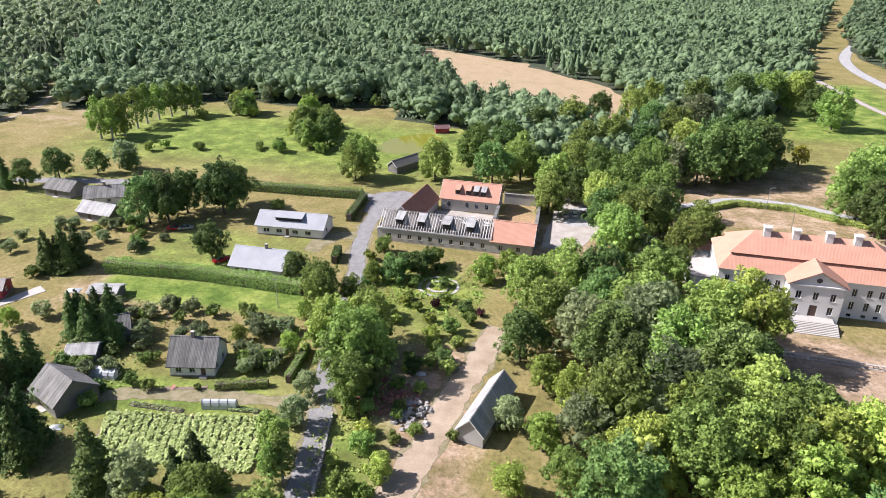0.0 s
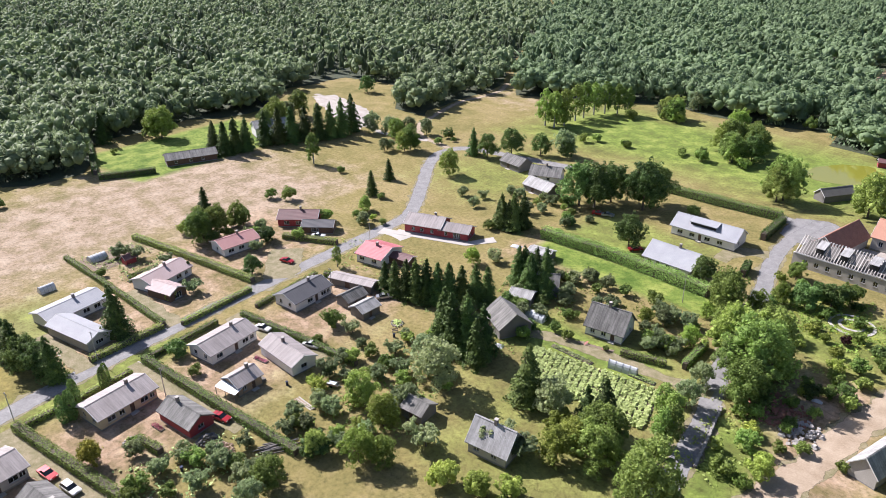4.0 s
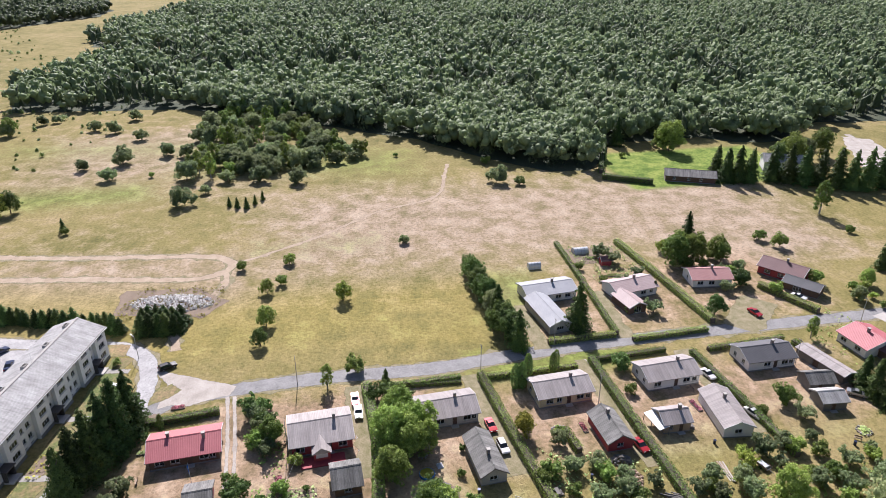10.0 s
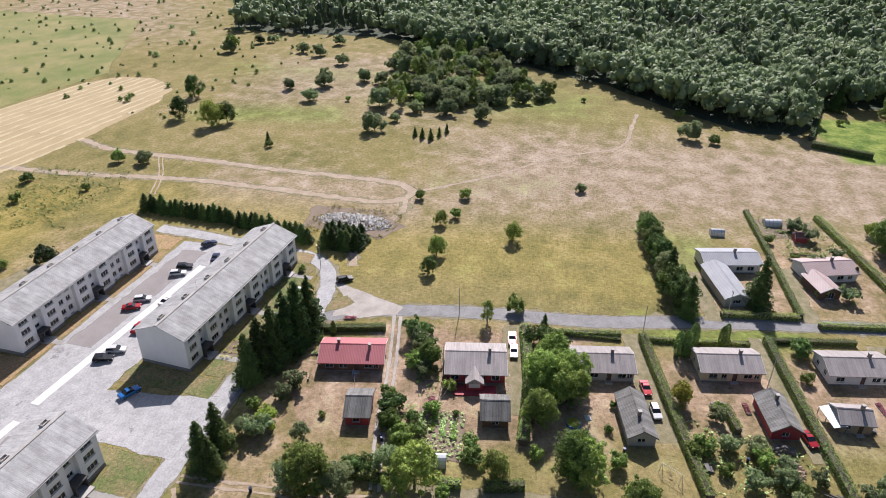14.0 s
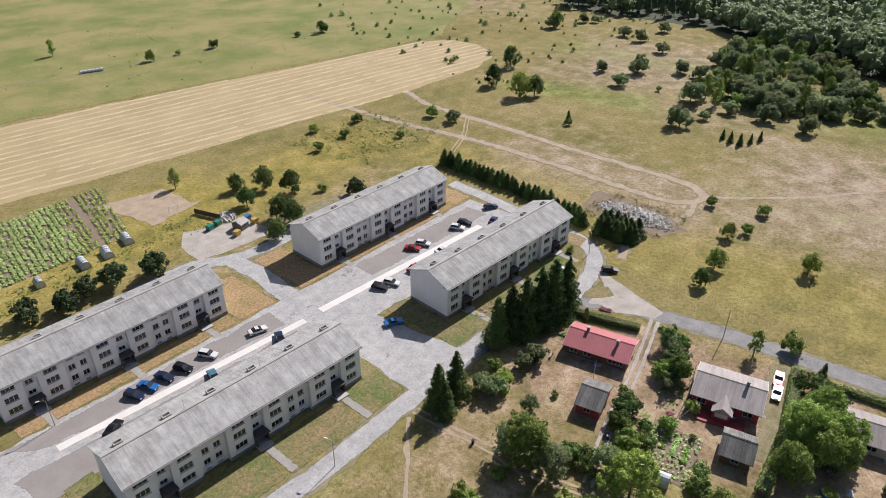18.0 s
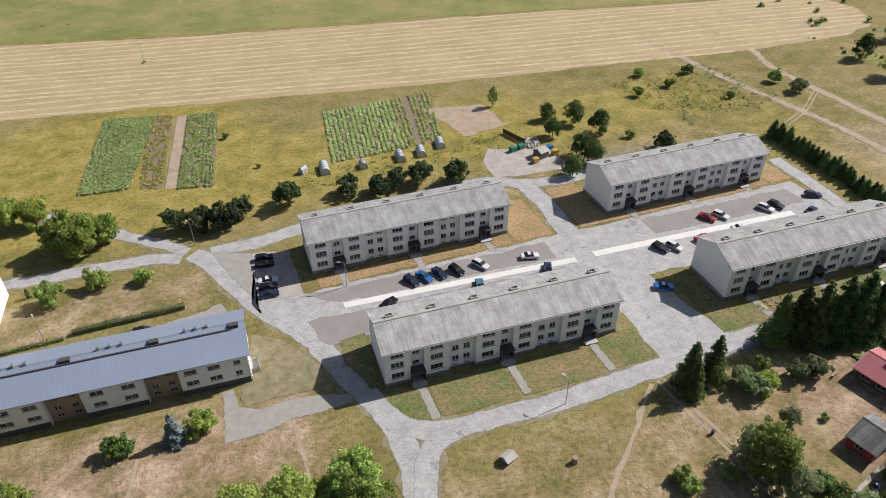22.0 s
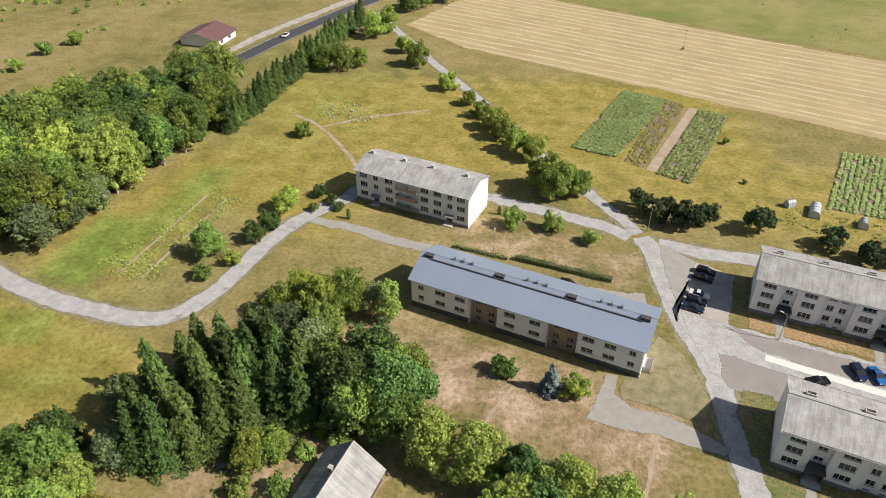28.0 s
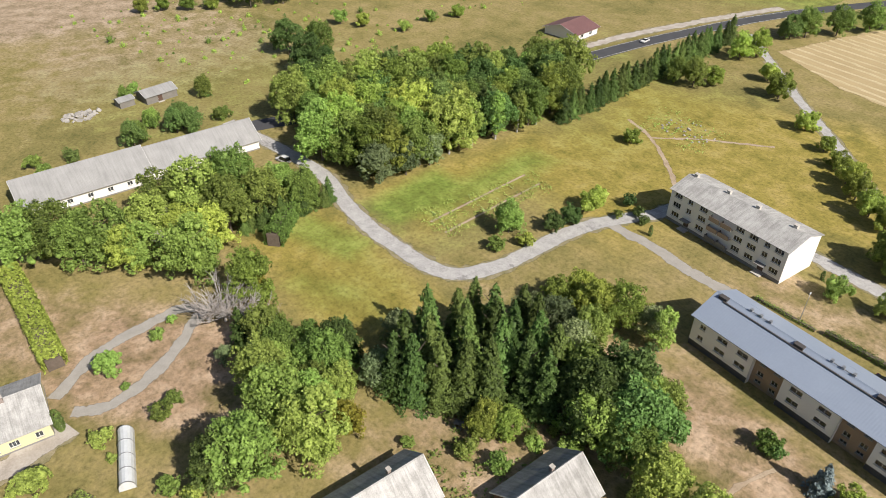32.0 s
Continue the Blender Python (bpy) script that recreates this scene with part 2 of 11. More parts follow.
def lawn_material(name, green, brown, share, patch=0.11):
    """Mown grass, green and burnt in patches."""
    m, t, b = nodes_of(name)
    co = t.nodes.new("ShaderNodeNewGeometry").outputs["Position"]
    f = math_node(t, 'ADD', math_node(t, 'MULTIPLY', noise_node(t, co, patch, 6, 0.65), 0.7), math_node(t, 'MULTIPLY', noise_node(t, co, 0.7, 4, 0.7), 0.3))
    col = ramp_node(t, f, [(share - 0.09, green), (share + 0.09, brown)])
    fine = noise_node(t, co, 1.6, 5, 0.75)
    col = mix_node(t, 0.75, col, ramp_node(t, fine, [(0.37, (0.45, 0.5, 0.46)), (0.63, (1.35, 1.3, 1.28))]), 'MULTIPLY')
    t.links.new(col, b.inputs["Base Color"])
    b.inputs["Roughness"].default_value = 0.95
    bump_node(t, b, fine, 0.8, 0.2)
    return m


WORN = set()


def worn_edge(m, fine=1.1):
    """Lets a ground surface break up along its border: the worn attribute runs from 0 inside to 1 at the outer edge."""
    t = m.node_tree
    at = t.nodes.new("ShaderNodeAttribute")
    at.attribute_name = "worn"
    co = t.nodes.new("ShaderNodeNewGeometry").outputs["Position"]
    n = math_node(t, 'MULTIPLY', math_node(t, 'SUBTRACT', noise_node(t, co, fine, 5, 0.65), 0.5), 1.3)
    f = math_node(t, 'ADD', math_node(t, 'MULTIPLY', math_node(t, 'SUBTRACT', math_node(t, 'ADD', at.outputs["Fac"], n), 0.5), 5.0), 0.5, clamp=True)
    clear = t.nodes.new("ShaderNodeBsdfTransparent")
    ms = t.nodes.new("ShaderNodeMixShader")
    t.links.new(f, ms.inputs[0])
    t.links.new(t.nodes["Principled BSDF"].outputs[0], ms.inputs[1])
    t.links.new(clear.outputs[0], ms.inputs[2])
    t.links.new(ms.outputs[0], t.nodes["Material Output"].inputs["Surface"])
    WORN.add(m.name)
    return m


M_ASPHALT = asphalt_material(tone=1.18)
M_ROAD = asphalt_material("road_asphalt", 0.72)
M_HIGHWAY = surface("dark_asphalt", (0.075, 0.077, 0.082), (0.05, 0.05, 0.055), 0.85, 0.2, 3, 0.2, 0.01)
M_GRAVEL = surface("pale_gravel", (0.53, 0.485, 0.43), (0.35, 0.31, 0.265), 0.95, 0.3, 3, 0.14, 0.03)
M_VERGE = surface("dusty_verge", (0.34, 0.285, 0.18), (0.17, 0.16, 0.065), 0.95, 0.5, 3, 0.13, 0.05)
M_DIRT = surface("bare_dirt_track", (0.5, 0.4, 0.29), (0.33, 0.25, 0.165), 0.95, 0.3, 3, 0.14, 0.04)
M_BRICKLOT = surface("reddish_paving", (0.35, 0.32, 0.3), (0.25, 0.225, 0.21), 0.9, 0.2, 3, 0.2, 0.02)
M_CONCRETE = surface("pale_concrete", (0.58, 0.55, 0.5), (0.43, 0.4, 0.36), 0.9, 0.3, 4, 0.2, 0.02)
M_WALK = surface("worn_walk", (0.42, 0.4, 0.36), (0.3, 0.28, 0.25), 0.9, 0.5, 4, 0.2, 0.02)
M_SILICATE = surface("white_silicate_brick", (1.0, 0.98, 0.96), (0.84, 0.825, 0.8), 0.88, 0.25, 5, 0.2, 0.01, ribs=('Z', 0.16, 0.5))
M_PLINTH = surface("grey_plinth", (0.3, 0.29, 0.28), (0.2, 0.195, 0.19), 0.9, 0.5, 4, 0.2, 0.02)
M_SLATE = surface("grey_fibre_cement_roof", (0.48, 0.475, 0.46), (0.29, 0.285, 0.27), 0.85, 0.45, 5.0, 0.14, 0.02, ribs=('X', 0.3, 1.0), per_object=0.1, streak=0.22)
M_GREYROOF = surface("dull_grey_sheet_roof", (0.34, 0.34, 0.335), (0.25, 0.25, 0.245), 0.85, 0.3, 4.0, 0.2, 0.015, ribs=('X', 0.3, 1.0), per_object=0.08, streak=0.12)
M_OLDSLATE = surface("mossy_dark_slate_roof", (0.26, 0.25, 0.235), (0.13, 0.13, 0.115), 0.9, 0.5, 4.0, 0.2, 0.03, ribs=('X', 0.3, 1.0), per_object=0.15, streak=0.4)
M_BROWNROOF = surface("brown_grey_sheet_roof", (0.4, 0.36, 0.34), (0.3, 0.265, 0.25), 0.75, 0.3, 3, 0.2, 0.02, ribs=('X', 0.35, 1.0), per_object=0.1, streak=0.2)
M_DARKROOF = surface("charcoal_sheet_roof", (0.12, 0.12, 0.13), (0.085, 0.085, 0.09), 0.7, 0.3, 3, 0.2, 0.04, ribs=('X', 0.35, 1.0))
M_REDROOF = surface("faded_red_sheet_roof", (0.55, 0.165, 0.175), (0.43, 0.115, 0.125), 0.6, 0.3, 3, 0.2, 0.04, ribs=('X', 0.35, 1.0))
M_PINKROOF = surface("pink_sheet_roof", (0.52, 0.27, 0.245), (0.42, 0.2, 0.185), 0.65, 0.3, 3, 0.2, 0.04, ribs=('X', 0.35, 1.0))
M_PALEPINK = surface("pale_pink_sheet_roof", (0.52, 0.4, 0.38), (0.42, 0.31, 0.29), 0.65, 0.3, 3, 0.2, 0.04, ribs=('X', 0.35, 1.0))
M_WHITEROOF = surface("pale_metal_roof", (0.44, 0.45, 0.47), (0.33, 0.34, 0.36), 0.75, 0.3, 3, 0.2, 0.03, ribs=('X', 0.5, 1.0))
M_MAROONROOF = surface("maroon_roof", (0.2, 0.1, 0.095), (0.14, 0.07, 0.07), 0.7, 0.3, 3, 0.2, 0.04, ribs=('X', 0.35, 1.0))
M_BLUEROOF = surface("blue_grey_metal_roof", (0.34, 0.4, 0.5), (0.3, 0.355, 0.45), 0.45, 0.2, 2, 0.2, 0.009, metal=0.15, ribs=('X', 0.5, 1.0))
M_TILE = surface("orange_clay_tile_roof", (0.62, 0.34, 0.235), (0.5, 0.25, 0.165), 0.8, 0.4, 5, 0.22, 0.02, ribs=('X', 0.3, 1.0))
M_OLDTILE = surface("weathered_clay_tile_roof", (0.45, 0.21, 0.14), (0.26, 0.12, 0.085), 0.85, 0.5, 5, 0.22, 0.06, ribs=('X', 0.3, 1.0))
M_PLASTER = surface("white_plaster", (0.88, 0.86, 0.83), (0.77, 0.75, 0.71), 0.85, 0.3, 4, 0.25, 0.01)
M_GREYPLASTER = surface("grey_old_plaster", (0.5, 0.48, 0.44), (0.38, 0.36, 0.32), 0.9, 0.4, 4, 0.2, 0.02)
M_CREAM = surface("cream_render", (0.66, 0.56, 0.36), (0.58, 0.48, 0.3), 0.85, 0.3, 4, 0.25, 0.01)
M_REDWOOD = surface("red_painted_boards", (0.44, 0.06, 0.07), (0.33, 0.045, 0.055), 0.7, 0.4, 5, 0.2, 0.02, ribs=('X', 0.2, 1.0))
M_BROWNWOOD = surface("brown_boards", (0.17, 0.1, 0.065), (0.11, 0.065, 0.045), 0.8, 0.4, 5, 0.2, 0.02, ribs=('X', 0.2, 1.0))
M_GREYWOOD = surface("weathered_grey_boards", (0.24, 0.225, 0.205), (0.16, 0.15, 0.135), 0.9, 0.4, 5, 0.2, 0.02, ribs=('X', 0.2, 1.0))
M_TANWOOD = surface("tan_boards", (0.45, 0.33, 0.23), (0.36, 0.26, 0.18), 0.8, 0.4, 5, 0.2, 0.02, ribs=('X', 0.25, 1.0))
M_FRAME = surface("white_window_frame", (0.75, 0.75, 0.73), (0.68, 0.68, 0.66), 0.6, 1, 6, 0.2, 0.002)
M_DARKFRAME = surface("dark_frame", (0.09, 0.08, 0.075), None, 0.7, 1, 6, 0.2, 0.002)
M_METAL = surface("galvanised_metal", (0.5, 0.51, 0.52), (0.4, 0.41, 0.42), 0.45, 1, 6, 0.2, 0.003, metal=0.7)
M_DOOR = surface("brown_door", (0.12, 0.07, 0.05), None, 0.6, 1, 6, 0.2, 0.003)
M_CHIMNEY = surface("chimney_brick", (0.36, 0.3, 0.27), (0.25, 0.2, 0.18), 0.9, 1, 6, 0.2, 0.02)
M_BARK = surface("bark", (0.17, 0.135, 0.105), (0.09, 0.07, 0.055), 0.95, 1, 6, 0.2, 0.04)
M_BIRCHBARK = surface("birch_bark", (0.55, 0.53, 0.5), (0.2, 0.19, 0.18), 0.9, 1.5, 6, 0.15, 0.02)
M_STRAW = surface("straw", (0.68, 0.57, 0.36), (0.52, 0.42, 0.235), 0.95, 0.1, 1.5, 0.2, 0.08)
M_STUBBLE = surface("stubble", (0.51, 0.4, 0.215), (0.37, 0.28, 0.14), 0.95, 0.06, 1.2, 0.2, 0.1)
M_PALESTRIP = surface("pale_new_concrete", (0.86, 0.83, 0.78), (0.7, 0.67, 0.62), 0.85, 0.3, 4, 0.2, 0.01)
M_SOIL = surface("garden_soil", (0.3, 0.225, 0.16), (0.19, 0.145, 0.1), 0.95, 0.4, 3, 0.2, 0.08)
M_LAWN = lawn_material("mown_lawn", (0.12, 0.15, 0.04), (0.27, 0.19, 0.1), 0.52)
M_DRYLAWN = lawn_material("dry_lawn", (0.2, 0.17, 0.06), (0.34, 0.225, 0.115), 0.44)
for wm in (M_ASPHALT, M_ROAD, M_GRAVEL, M_VERGE, M_DIRT, M_BRICKLOT, M_WALK, M_LAWN, M_DRYLAWN, M_SOIL, M_STUBBLE):
    worn_edge(wm)
# Near-black colour stands in for the shade inside rooms and dormers
M_INNER_SHADE = surface("painted_inner_shade", (0.05, 0.048, 0.045), None, 0.95, 1, 5, 0.2, 0.0)
M_STONE = surface("field_stone", (0.42, 0.4, 0.37), (0.27, 0.255, 0.235), 0.9, 0.7, 5, 0.2, 0.05, per_object=0.15)

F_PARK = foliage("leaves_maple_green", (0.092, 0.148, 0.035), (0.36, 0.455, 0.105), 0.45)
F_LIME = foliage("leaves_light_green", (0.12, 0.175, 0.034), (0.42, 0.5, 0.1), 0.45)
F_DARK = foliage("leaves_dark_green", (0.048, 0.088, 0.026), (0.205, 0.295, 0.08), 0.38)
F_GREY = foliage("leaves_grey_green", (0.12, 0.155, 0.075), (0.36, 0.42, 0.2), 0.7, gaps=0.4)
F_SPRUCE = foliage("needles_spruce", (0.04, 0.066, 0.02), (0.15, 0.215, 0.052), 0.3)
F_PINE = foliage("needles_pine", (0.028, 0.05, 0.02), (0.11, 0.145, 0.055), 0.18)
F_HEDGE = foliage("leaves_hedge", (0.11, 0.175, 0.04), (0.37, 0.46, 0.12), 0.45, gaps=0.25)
# Distance haze mixed into these colours: paler and bluer than the near crowns
F_FOREST_HAZE = foliage("leaves_forest_hazed", (0.15, 0.21, 0.108), (0.28, 0.355, 0.175), 0.55, patch=(0.02, 0.3), leaf=0.8, gaps=0.3, each=0.2, grain=0.7)
F_CONIFER_HAZE = foliage("needles_forest_hazed", (0.12, 0.165, 0.09), (0.23, 0.295, 0.145), 0.45, patch=(0.02, 0.3), leaf=0.8, gaps=0.3, each=0.2, grain=0.7)
F_YELLOW = foliage("leaves_yellowing", (0.12, 0.12, 0.02), (0.38, 0.34, 0.055), 0.38)
F_BLUE = foliage("needles_blue_spruce", (0.07, 0.1, 0.1), (0.23, 0.3, 0.3), 0.1)
F_CROP = foliage("leaves_crop", (0.42, 0.5, 0.16), (0.56, 0.66, 0.26), 0.4, gaps=0.15)
F_PURPLE = foliage("leaves_purple", (0.03, 0.012, 0.016), (0.1, 0.035, 0.04), 0.25)
F_FLOWER = foliage("pink_flowers", (0.35, 0.07, 0.13), (0.6, 0.2, 0.28), 0.3)

# ---- building tools ----
RNG = np.random.default_rng(7)


def part(name, bm, material, parent=None, label=""):
    """Link a bmesh as one mesh object under a thing or a part."""
    me = bpy.data.meshes.new(name)
    bm.to_mesh(me)
    bm.free()
    me.materials.append(material)
    ob = new(name, me)
    if parent is not None:
        ob.parent = parent
    if label:
        ob["label"] = label
    return ob


def thing(name, x, y, z, yaw, label, category, group="", kind=""):
    e = new(name)
    e.matrix_basis = pose(x, y, z, 0, 0, yaw)
    return tagged(e, label, category, group, kind)


def box(bm, x0, x1, y0, y1, z0, z1):
    v = [bm.verts.new(p) for p in ((x0, y0, z0), (x1, y0, z0), (x1, y1, z0), (x0, y1, z0), (x0, y0, z1), (x1, y0, z1), (x1, y1, z1), (x0, y1, z1))]
    for f in ((3, 2, 1, 0), (4, 5, 6, 7), (0, 1, 5, 4), (1, 2, 6, 5), (2, 3, 7, 6), (3, 0, 4, 7)):
        bm.faces.new([v[i] for i in f])
    return bm


def box_bm(*a):
    return box(bmesh.new(), *a)


def prism(bm, pts, y0, y1):
    """Extrude an outline in the x-z plane along y."""
    a = [bm.verts.new((x, y0, z)) for x, z in pts]
    b = [bm.verts.new((x, y1, z)) for x, z in pts]
    n = len(pts)
    bm.faces.new(a)
    bm.faces.new(b[::-1])
    for i in range(n):
        bm.faces.new((a[i], b[i], b[(i + 1) % n], a[(i + 1) % n]))
    bmesh.ops.recalc_face_normals(bm, faces=bm.faces)
    return bm


def prism_x(bm, pts, x0, x1):
    """Extrude an outline in the y-z plane along x."""
    a = [bm.verts.new((x0, y, z)) for y, z in pts]
    b = [bm.verts.new((x1, y, z)) for y, z in pts]
    n = len(pts)
    bm.faces.new(a)
    bm.faces.new(b[::-1])
    for i in range(n):
        bm.faces.new((a[i], b[i], b[(i + 1) % n], a[(i + 1) % n]))
    bmesh.ops.recalc_face_normals(bm, faces=bm.faces)
    return bm


def tube(bm, p0, p1, r0, r1, n=8):
    p0, p1 = Vector(p0), Vector(p1)
    q = (p1 - p0).to_track_quat('Z', 'Y')
    rings = []
    for p, r in ((p0, r0), (p1, r1)):
        rings.append([bm.verts.new(p + q @ Vector((r * math.cos(6.2832 * i / n), r * math.sin(6.2832 * i / n), 0))) for i in range(n)])
    for i in range(n):
        bm.faces.new((rings[0][i], rings[0][(i + 1) % n], rings[1][(i + 1) % n], rings[1][i]))
    bm.faces.new(rings[0][::-1])
    bm.faces.new(rings[1])
    return bm


def mesh_np(name, verts, quads, material):
    """A mesh object from numpy arrays of quads."""
    me = bpy.data.meshes.new(name)
    nv, nq, k = len(verts), len(quads), np.shape(quads)[1]
    me.vertices.add(nv)
    me.vertices.foreach_set("co", np.ascontiguousarray(verts, dtype=np.float32).ravel())
    me.loops.add(nq * k)
    me.loops.foreach_set("vertex_index", np.ascontiguousarray(quads, dtype=np.int32).ravel())
    me.polygons.add(nq)
    me.polygons.foreach_set("loop_start", np.arange(0, nq * k, k, dtype=np.int32))
    me.update(calc_edges=True)
    me.materials.append(material)
    return me


def tri_cards(centres, normals, sizes, rng):
    """Leaf clumps as one triangle each."""
    n = len(centres)
    a = np.cross(normals, rng.normal(size=(n, 3)))
    a /= np.linalg.norm(a, axis=1)[:, None] + 1e-9
    b = np.cross(normals, a)
    s = sizes[:, None]
    c = np.stack([centres + a * s, centres + b * s * 0.8 - a * s * 0.5, centres - b * s * 0.8 - a * s * 0.6], 1)
    return c.reshape(-1, 3), np.arange(3 * n).reshape(n, 3)


def cards(centres, normals, sizes, rng, aspect=0.7):
    """Leaf clumps: one bent-free quad each, turned about its normal at random."""
    n = len(centres)
    ref = rng.normal(size=(n, 3))
    a = np.cross(normals, ref)
    a /= np.linalg.norm(a, axis=1)[:, None] + 1e-9
    b = np.cross(normals, a)
    s = sizes[:, None]
    k = (0.6 + 0.8 * rng.random((n, 4)))[:, :, None]
    c = np.stack([centres - a * s * k[:, 0], centres - b * s * aspect * k[:, 1], centres + a * s * k[:, 2], centres + b * s * aspect * k[:, 3]], 1)
    return c.reshape(-1, 3), np.arange(4 * n).reshape(n, 4)


def unit(v):
    return v / (np.linalg.norm(v, axis=1)[:, None] + 1e-9)


def lobes_points(rng, n, lobes):
    """Points and outward normals on a set of ellipsoid lobes (x, y, z, rx, ry, rz)."""
    lobes = np.array(lobes)
    w = (lobes[:, 3] * lobes[:, 5])
    idx = rng.choice(len(lobes), n, p=w / w.sum())
    d = unit(rng.normal(size=(n, 3)))
    d[:, 2] = np.where(d[:, 2] < -0.35, -d[:, 2], d[:, 2])
    r = np.where(rng.random((n, 1)) < 0.12, 0.55, 0.82 + 0.26 * rng.random((n, 1)))
    return lobes[idx, :3] + d * lobes[idx, 3:] * r, d


def core_ball():
    """A coarse ball, as numpy vertices and triangles."""
    bm = bmesh.new()
    bmesh.ops.create_icosphere(bm, subdivisions=1, radius=1.0)
    v = np.array([q.co[:] for q in bm.verts])
    bm.verts.index_update()
    f = np.array([[q.index for q in t.verts] for t in bm.faces])
    bm.free()
    return v, f


BALL_V, BALL_F = core_ball()


def with_core(rng, v, f, lobes, k):
    """Adds a closed, uneven inner mass to the leaf clumps, so that no light shines through the crown."""
    vs, fs, n = [v], [f], len(v)
    for x, y, z, rx, ry, rz in lobes:
        vs.append(np.array([x, y, z]) + BALL_V * np.array([rx, ry, rz]) * k * rng.uniform(0.55, 1.15, (len(BALL_V), 1)))
        fs.append(BALL_F + n)
        n += len(BALL_V)
    return np.concatenate(vs), np.concatenate(fs)


def twigs(rng, n, lobes, size, tufts, spread=0.6):
    """Leaf clumps gathered in many small tufts that stand out of the lobes."""
    lobes = np.array(lobes)
    w = lobes[:, 3] * lobes[:, 5]
    idx = rng.choice(len(lobes), tufts, p=w / w.sum())
    d = unit(rng.normal(size=(tufts, 3)) + np.array([0, 0, 0.3]))
    d[:, 2] = np.where(d[:, 2] < -0.45, -d[:, 2], d[:, 2])
    c = lobes[idx, :3] + d * lobes[idx, 3:] * rng.uniform(0.7, 1.0, (tufts, 1))
    r = lobes[idx, 3] * rng.uniform(0.2, 0.46, tufts)
    k = rng.choice(tufts, n, p=r ** 2 / (r ** 2).sum())
    e = unit(rng.normal(size=(n, 3)) + d[k] * 0.75 + np.array([0, 0, 0.15]))
    p = c[k] + e * r[k][:, None] * rng.uniform(0.65, 1.15, (n, 1))
    nr = unit(e * 0.75 + np.array([0, 0, 0.2]) + rng.normal(size=(n, 3)) * spread)
    return p, nr, size * (0.55 + 0.8 * rng.random(n))


def crown_deciduous(rng, h, w, n, size, low=0.05, nl=19):
    lobes = [(0, 0, h * 0.5, w * 0.34, w * 0.34, h * 0.4)]
    for i in range(nl):
        a, u = rng.random() * 6.283, (i + rng.random()) / nl
        zz = h * (low + 0.1 + (0.84 - low) * u)
        rad = w * 0.36 * math.sin(math.pi * min(1, 0.2 + 0.72 * u)) * (0.7 + 0.55 * rng.random())
        r = w * (0.12 + 0.1 * rng.random()) * (1.1 - 0.35 * u)
        lobes.append((rad * math.cos(a), rad * math.sin(a), zz, r, r, r * (0.8 + 0.4 * rng.random())))
    p, nr, sz = twigs(rng, n, lobes, size, 170, 0.7)
    keep = p[:, 2] > h * low * 0.8
    v, f = tri_cards(p[keep], nr[keep], sz[keep], rng)
    return with_core(rng, v, f, lobes, 0.54)


def crown_spruce(rng, h, w, n, size, low=0.04):
    tiers = 15
    per = 9
    u0 = low + (0.97 - low) * (np.repeat(np.arange(tiers), per) + rng.random(tiers * per)) / tiers
    a0 = rng.random(tiers * per) * 6.283
    ln = (w * 0.5 * (1 - u0) ** 0.85 + 0.12) * rng.uniform(0.72, 1.15, tiers * per)
    k = rng.choice(tiers * per, n, p=ln / ln.sum())
    t = np.sqrt(rng.random(n))
    side = rng.normal(size=n) * 0.16 * ln[k] * t
    x = ln[k] * t * np.cos(a0[k]) - side * np.sin(a0[k])
    y = ln[k] * t * np.sin(a0[k]) + side * np.cos(a0[k])
    z = u0[k] * h + 0.05 * h * (1 - u0[k]) - 0.32 * ln[k] * t ** 1.5 + rng.normal(size=n) * 0.12
    p = np.stack([x, y, np.clip(z, 0.1, h)], 1)
    d = np.stack([np.cos(a0[k]) * 0.55, np.sin(a0[k]) * 0.55, np.full(n, 0.7)], 1)
    nr = unit(d + rng.normal(size=d.shape) * 0.42)
    v, f = tri_cards(p, nr, size * (0.55 + 0.75 * rng.random(n)), rng)
    m = 9
    ring = [(w * 0.31 * (1 - q) * math.cos(6.2832 * i / m), w * 0.31 * (1 - q) * math.sin(6.2832 * i / m), h * (0.03 + 0.9 * q)) for q in (0, 0.5) for i in range(m)] + [(0, 0, h * 0.95)]
    tri = []
    for i in range(m):
        j = (i + 1) % m
        tri += [(i, j, m + j), (i, m + j, m + i), (m + i, m + j, 2 * m)]
    return np.concatenate([v, np.array(ring)]), np.concatenate([f, np.array(tri) + len(v)])


def crown_bush(rng, h, w, n, size):
    lobes = [(0, 0, h * 0.42, w * 0.34, w * 0.34, h * 0.42)]
    for i in range(9):
        a = rng.random() * 6.283
        rad = w * 0.32 * (0.5 + 0.6 * rng.random())
        r = w * (0.13 + 0.12 * rng.random())
        lobes.append((rad * math.cos(a), rad * math.sin(a), h * (0.22 + 0.55 * rng.random()), r, r, h * (0.16 + 0.14 * rng.random())))
    p, nr, sz = twigs(rng, n, lobes, size, 60)
    p[:, 2] = np.abs(p[:, 2])
    v, f = tri_cards(p, nr, sz, rng)
    return with_core(rng, v, f, lobes, 0.75)


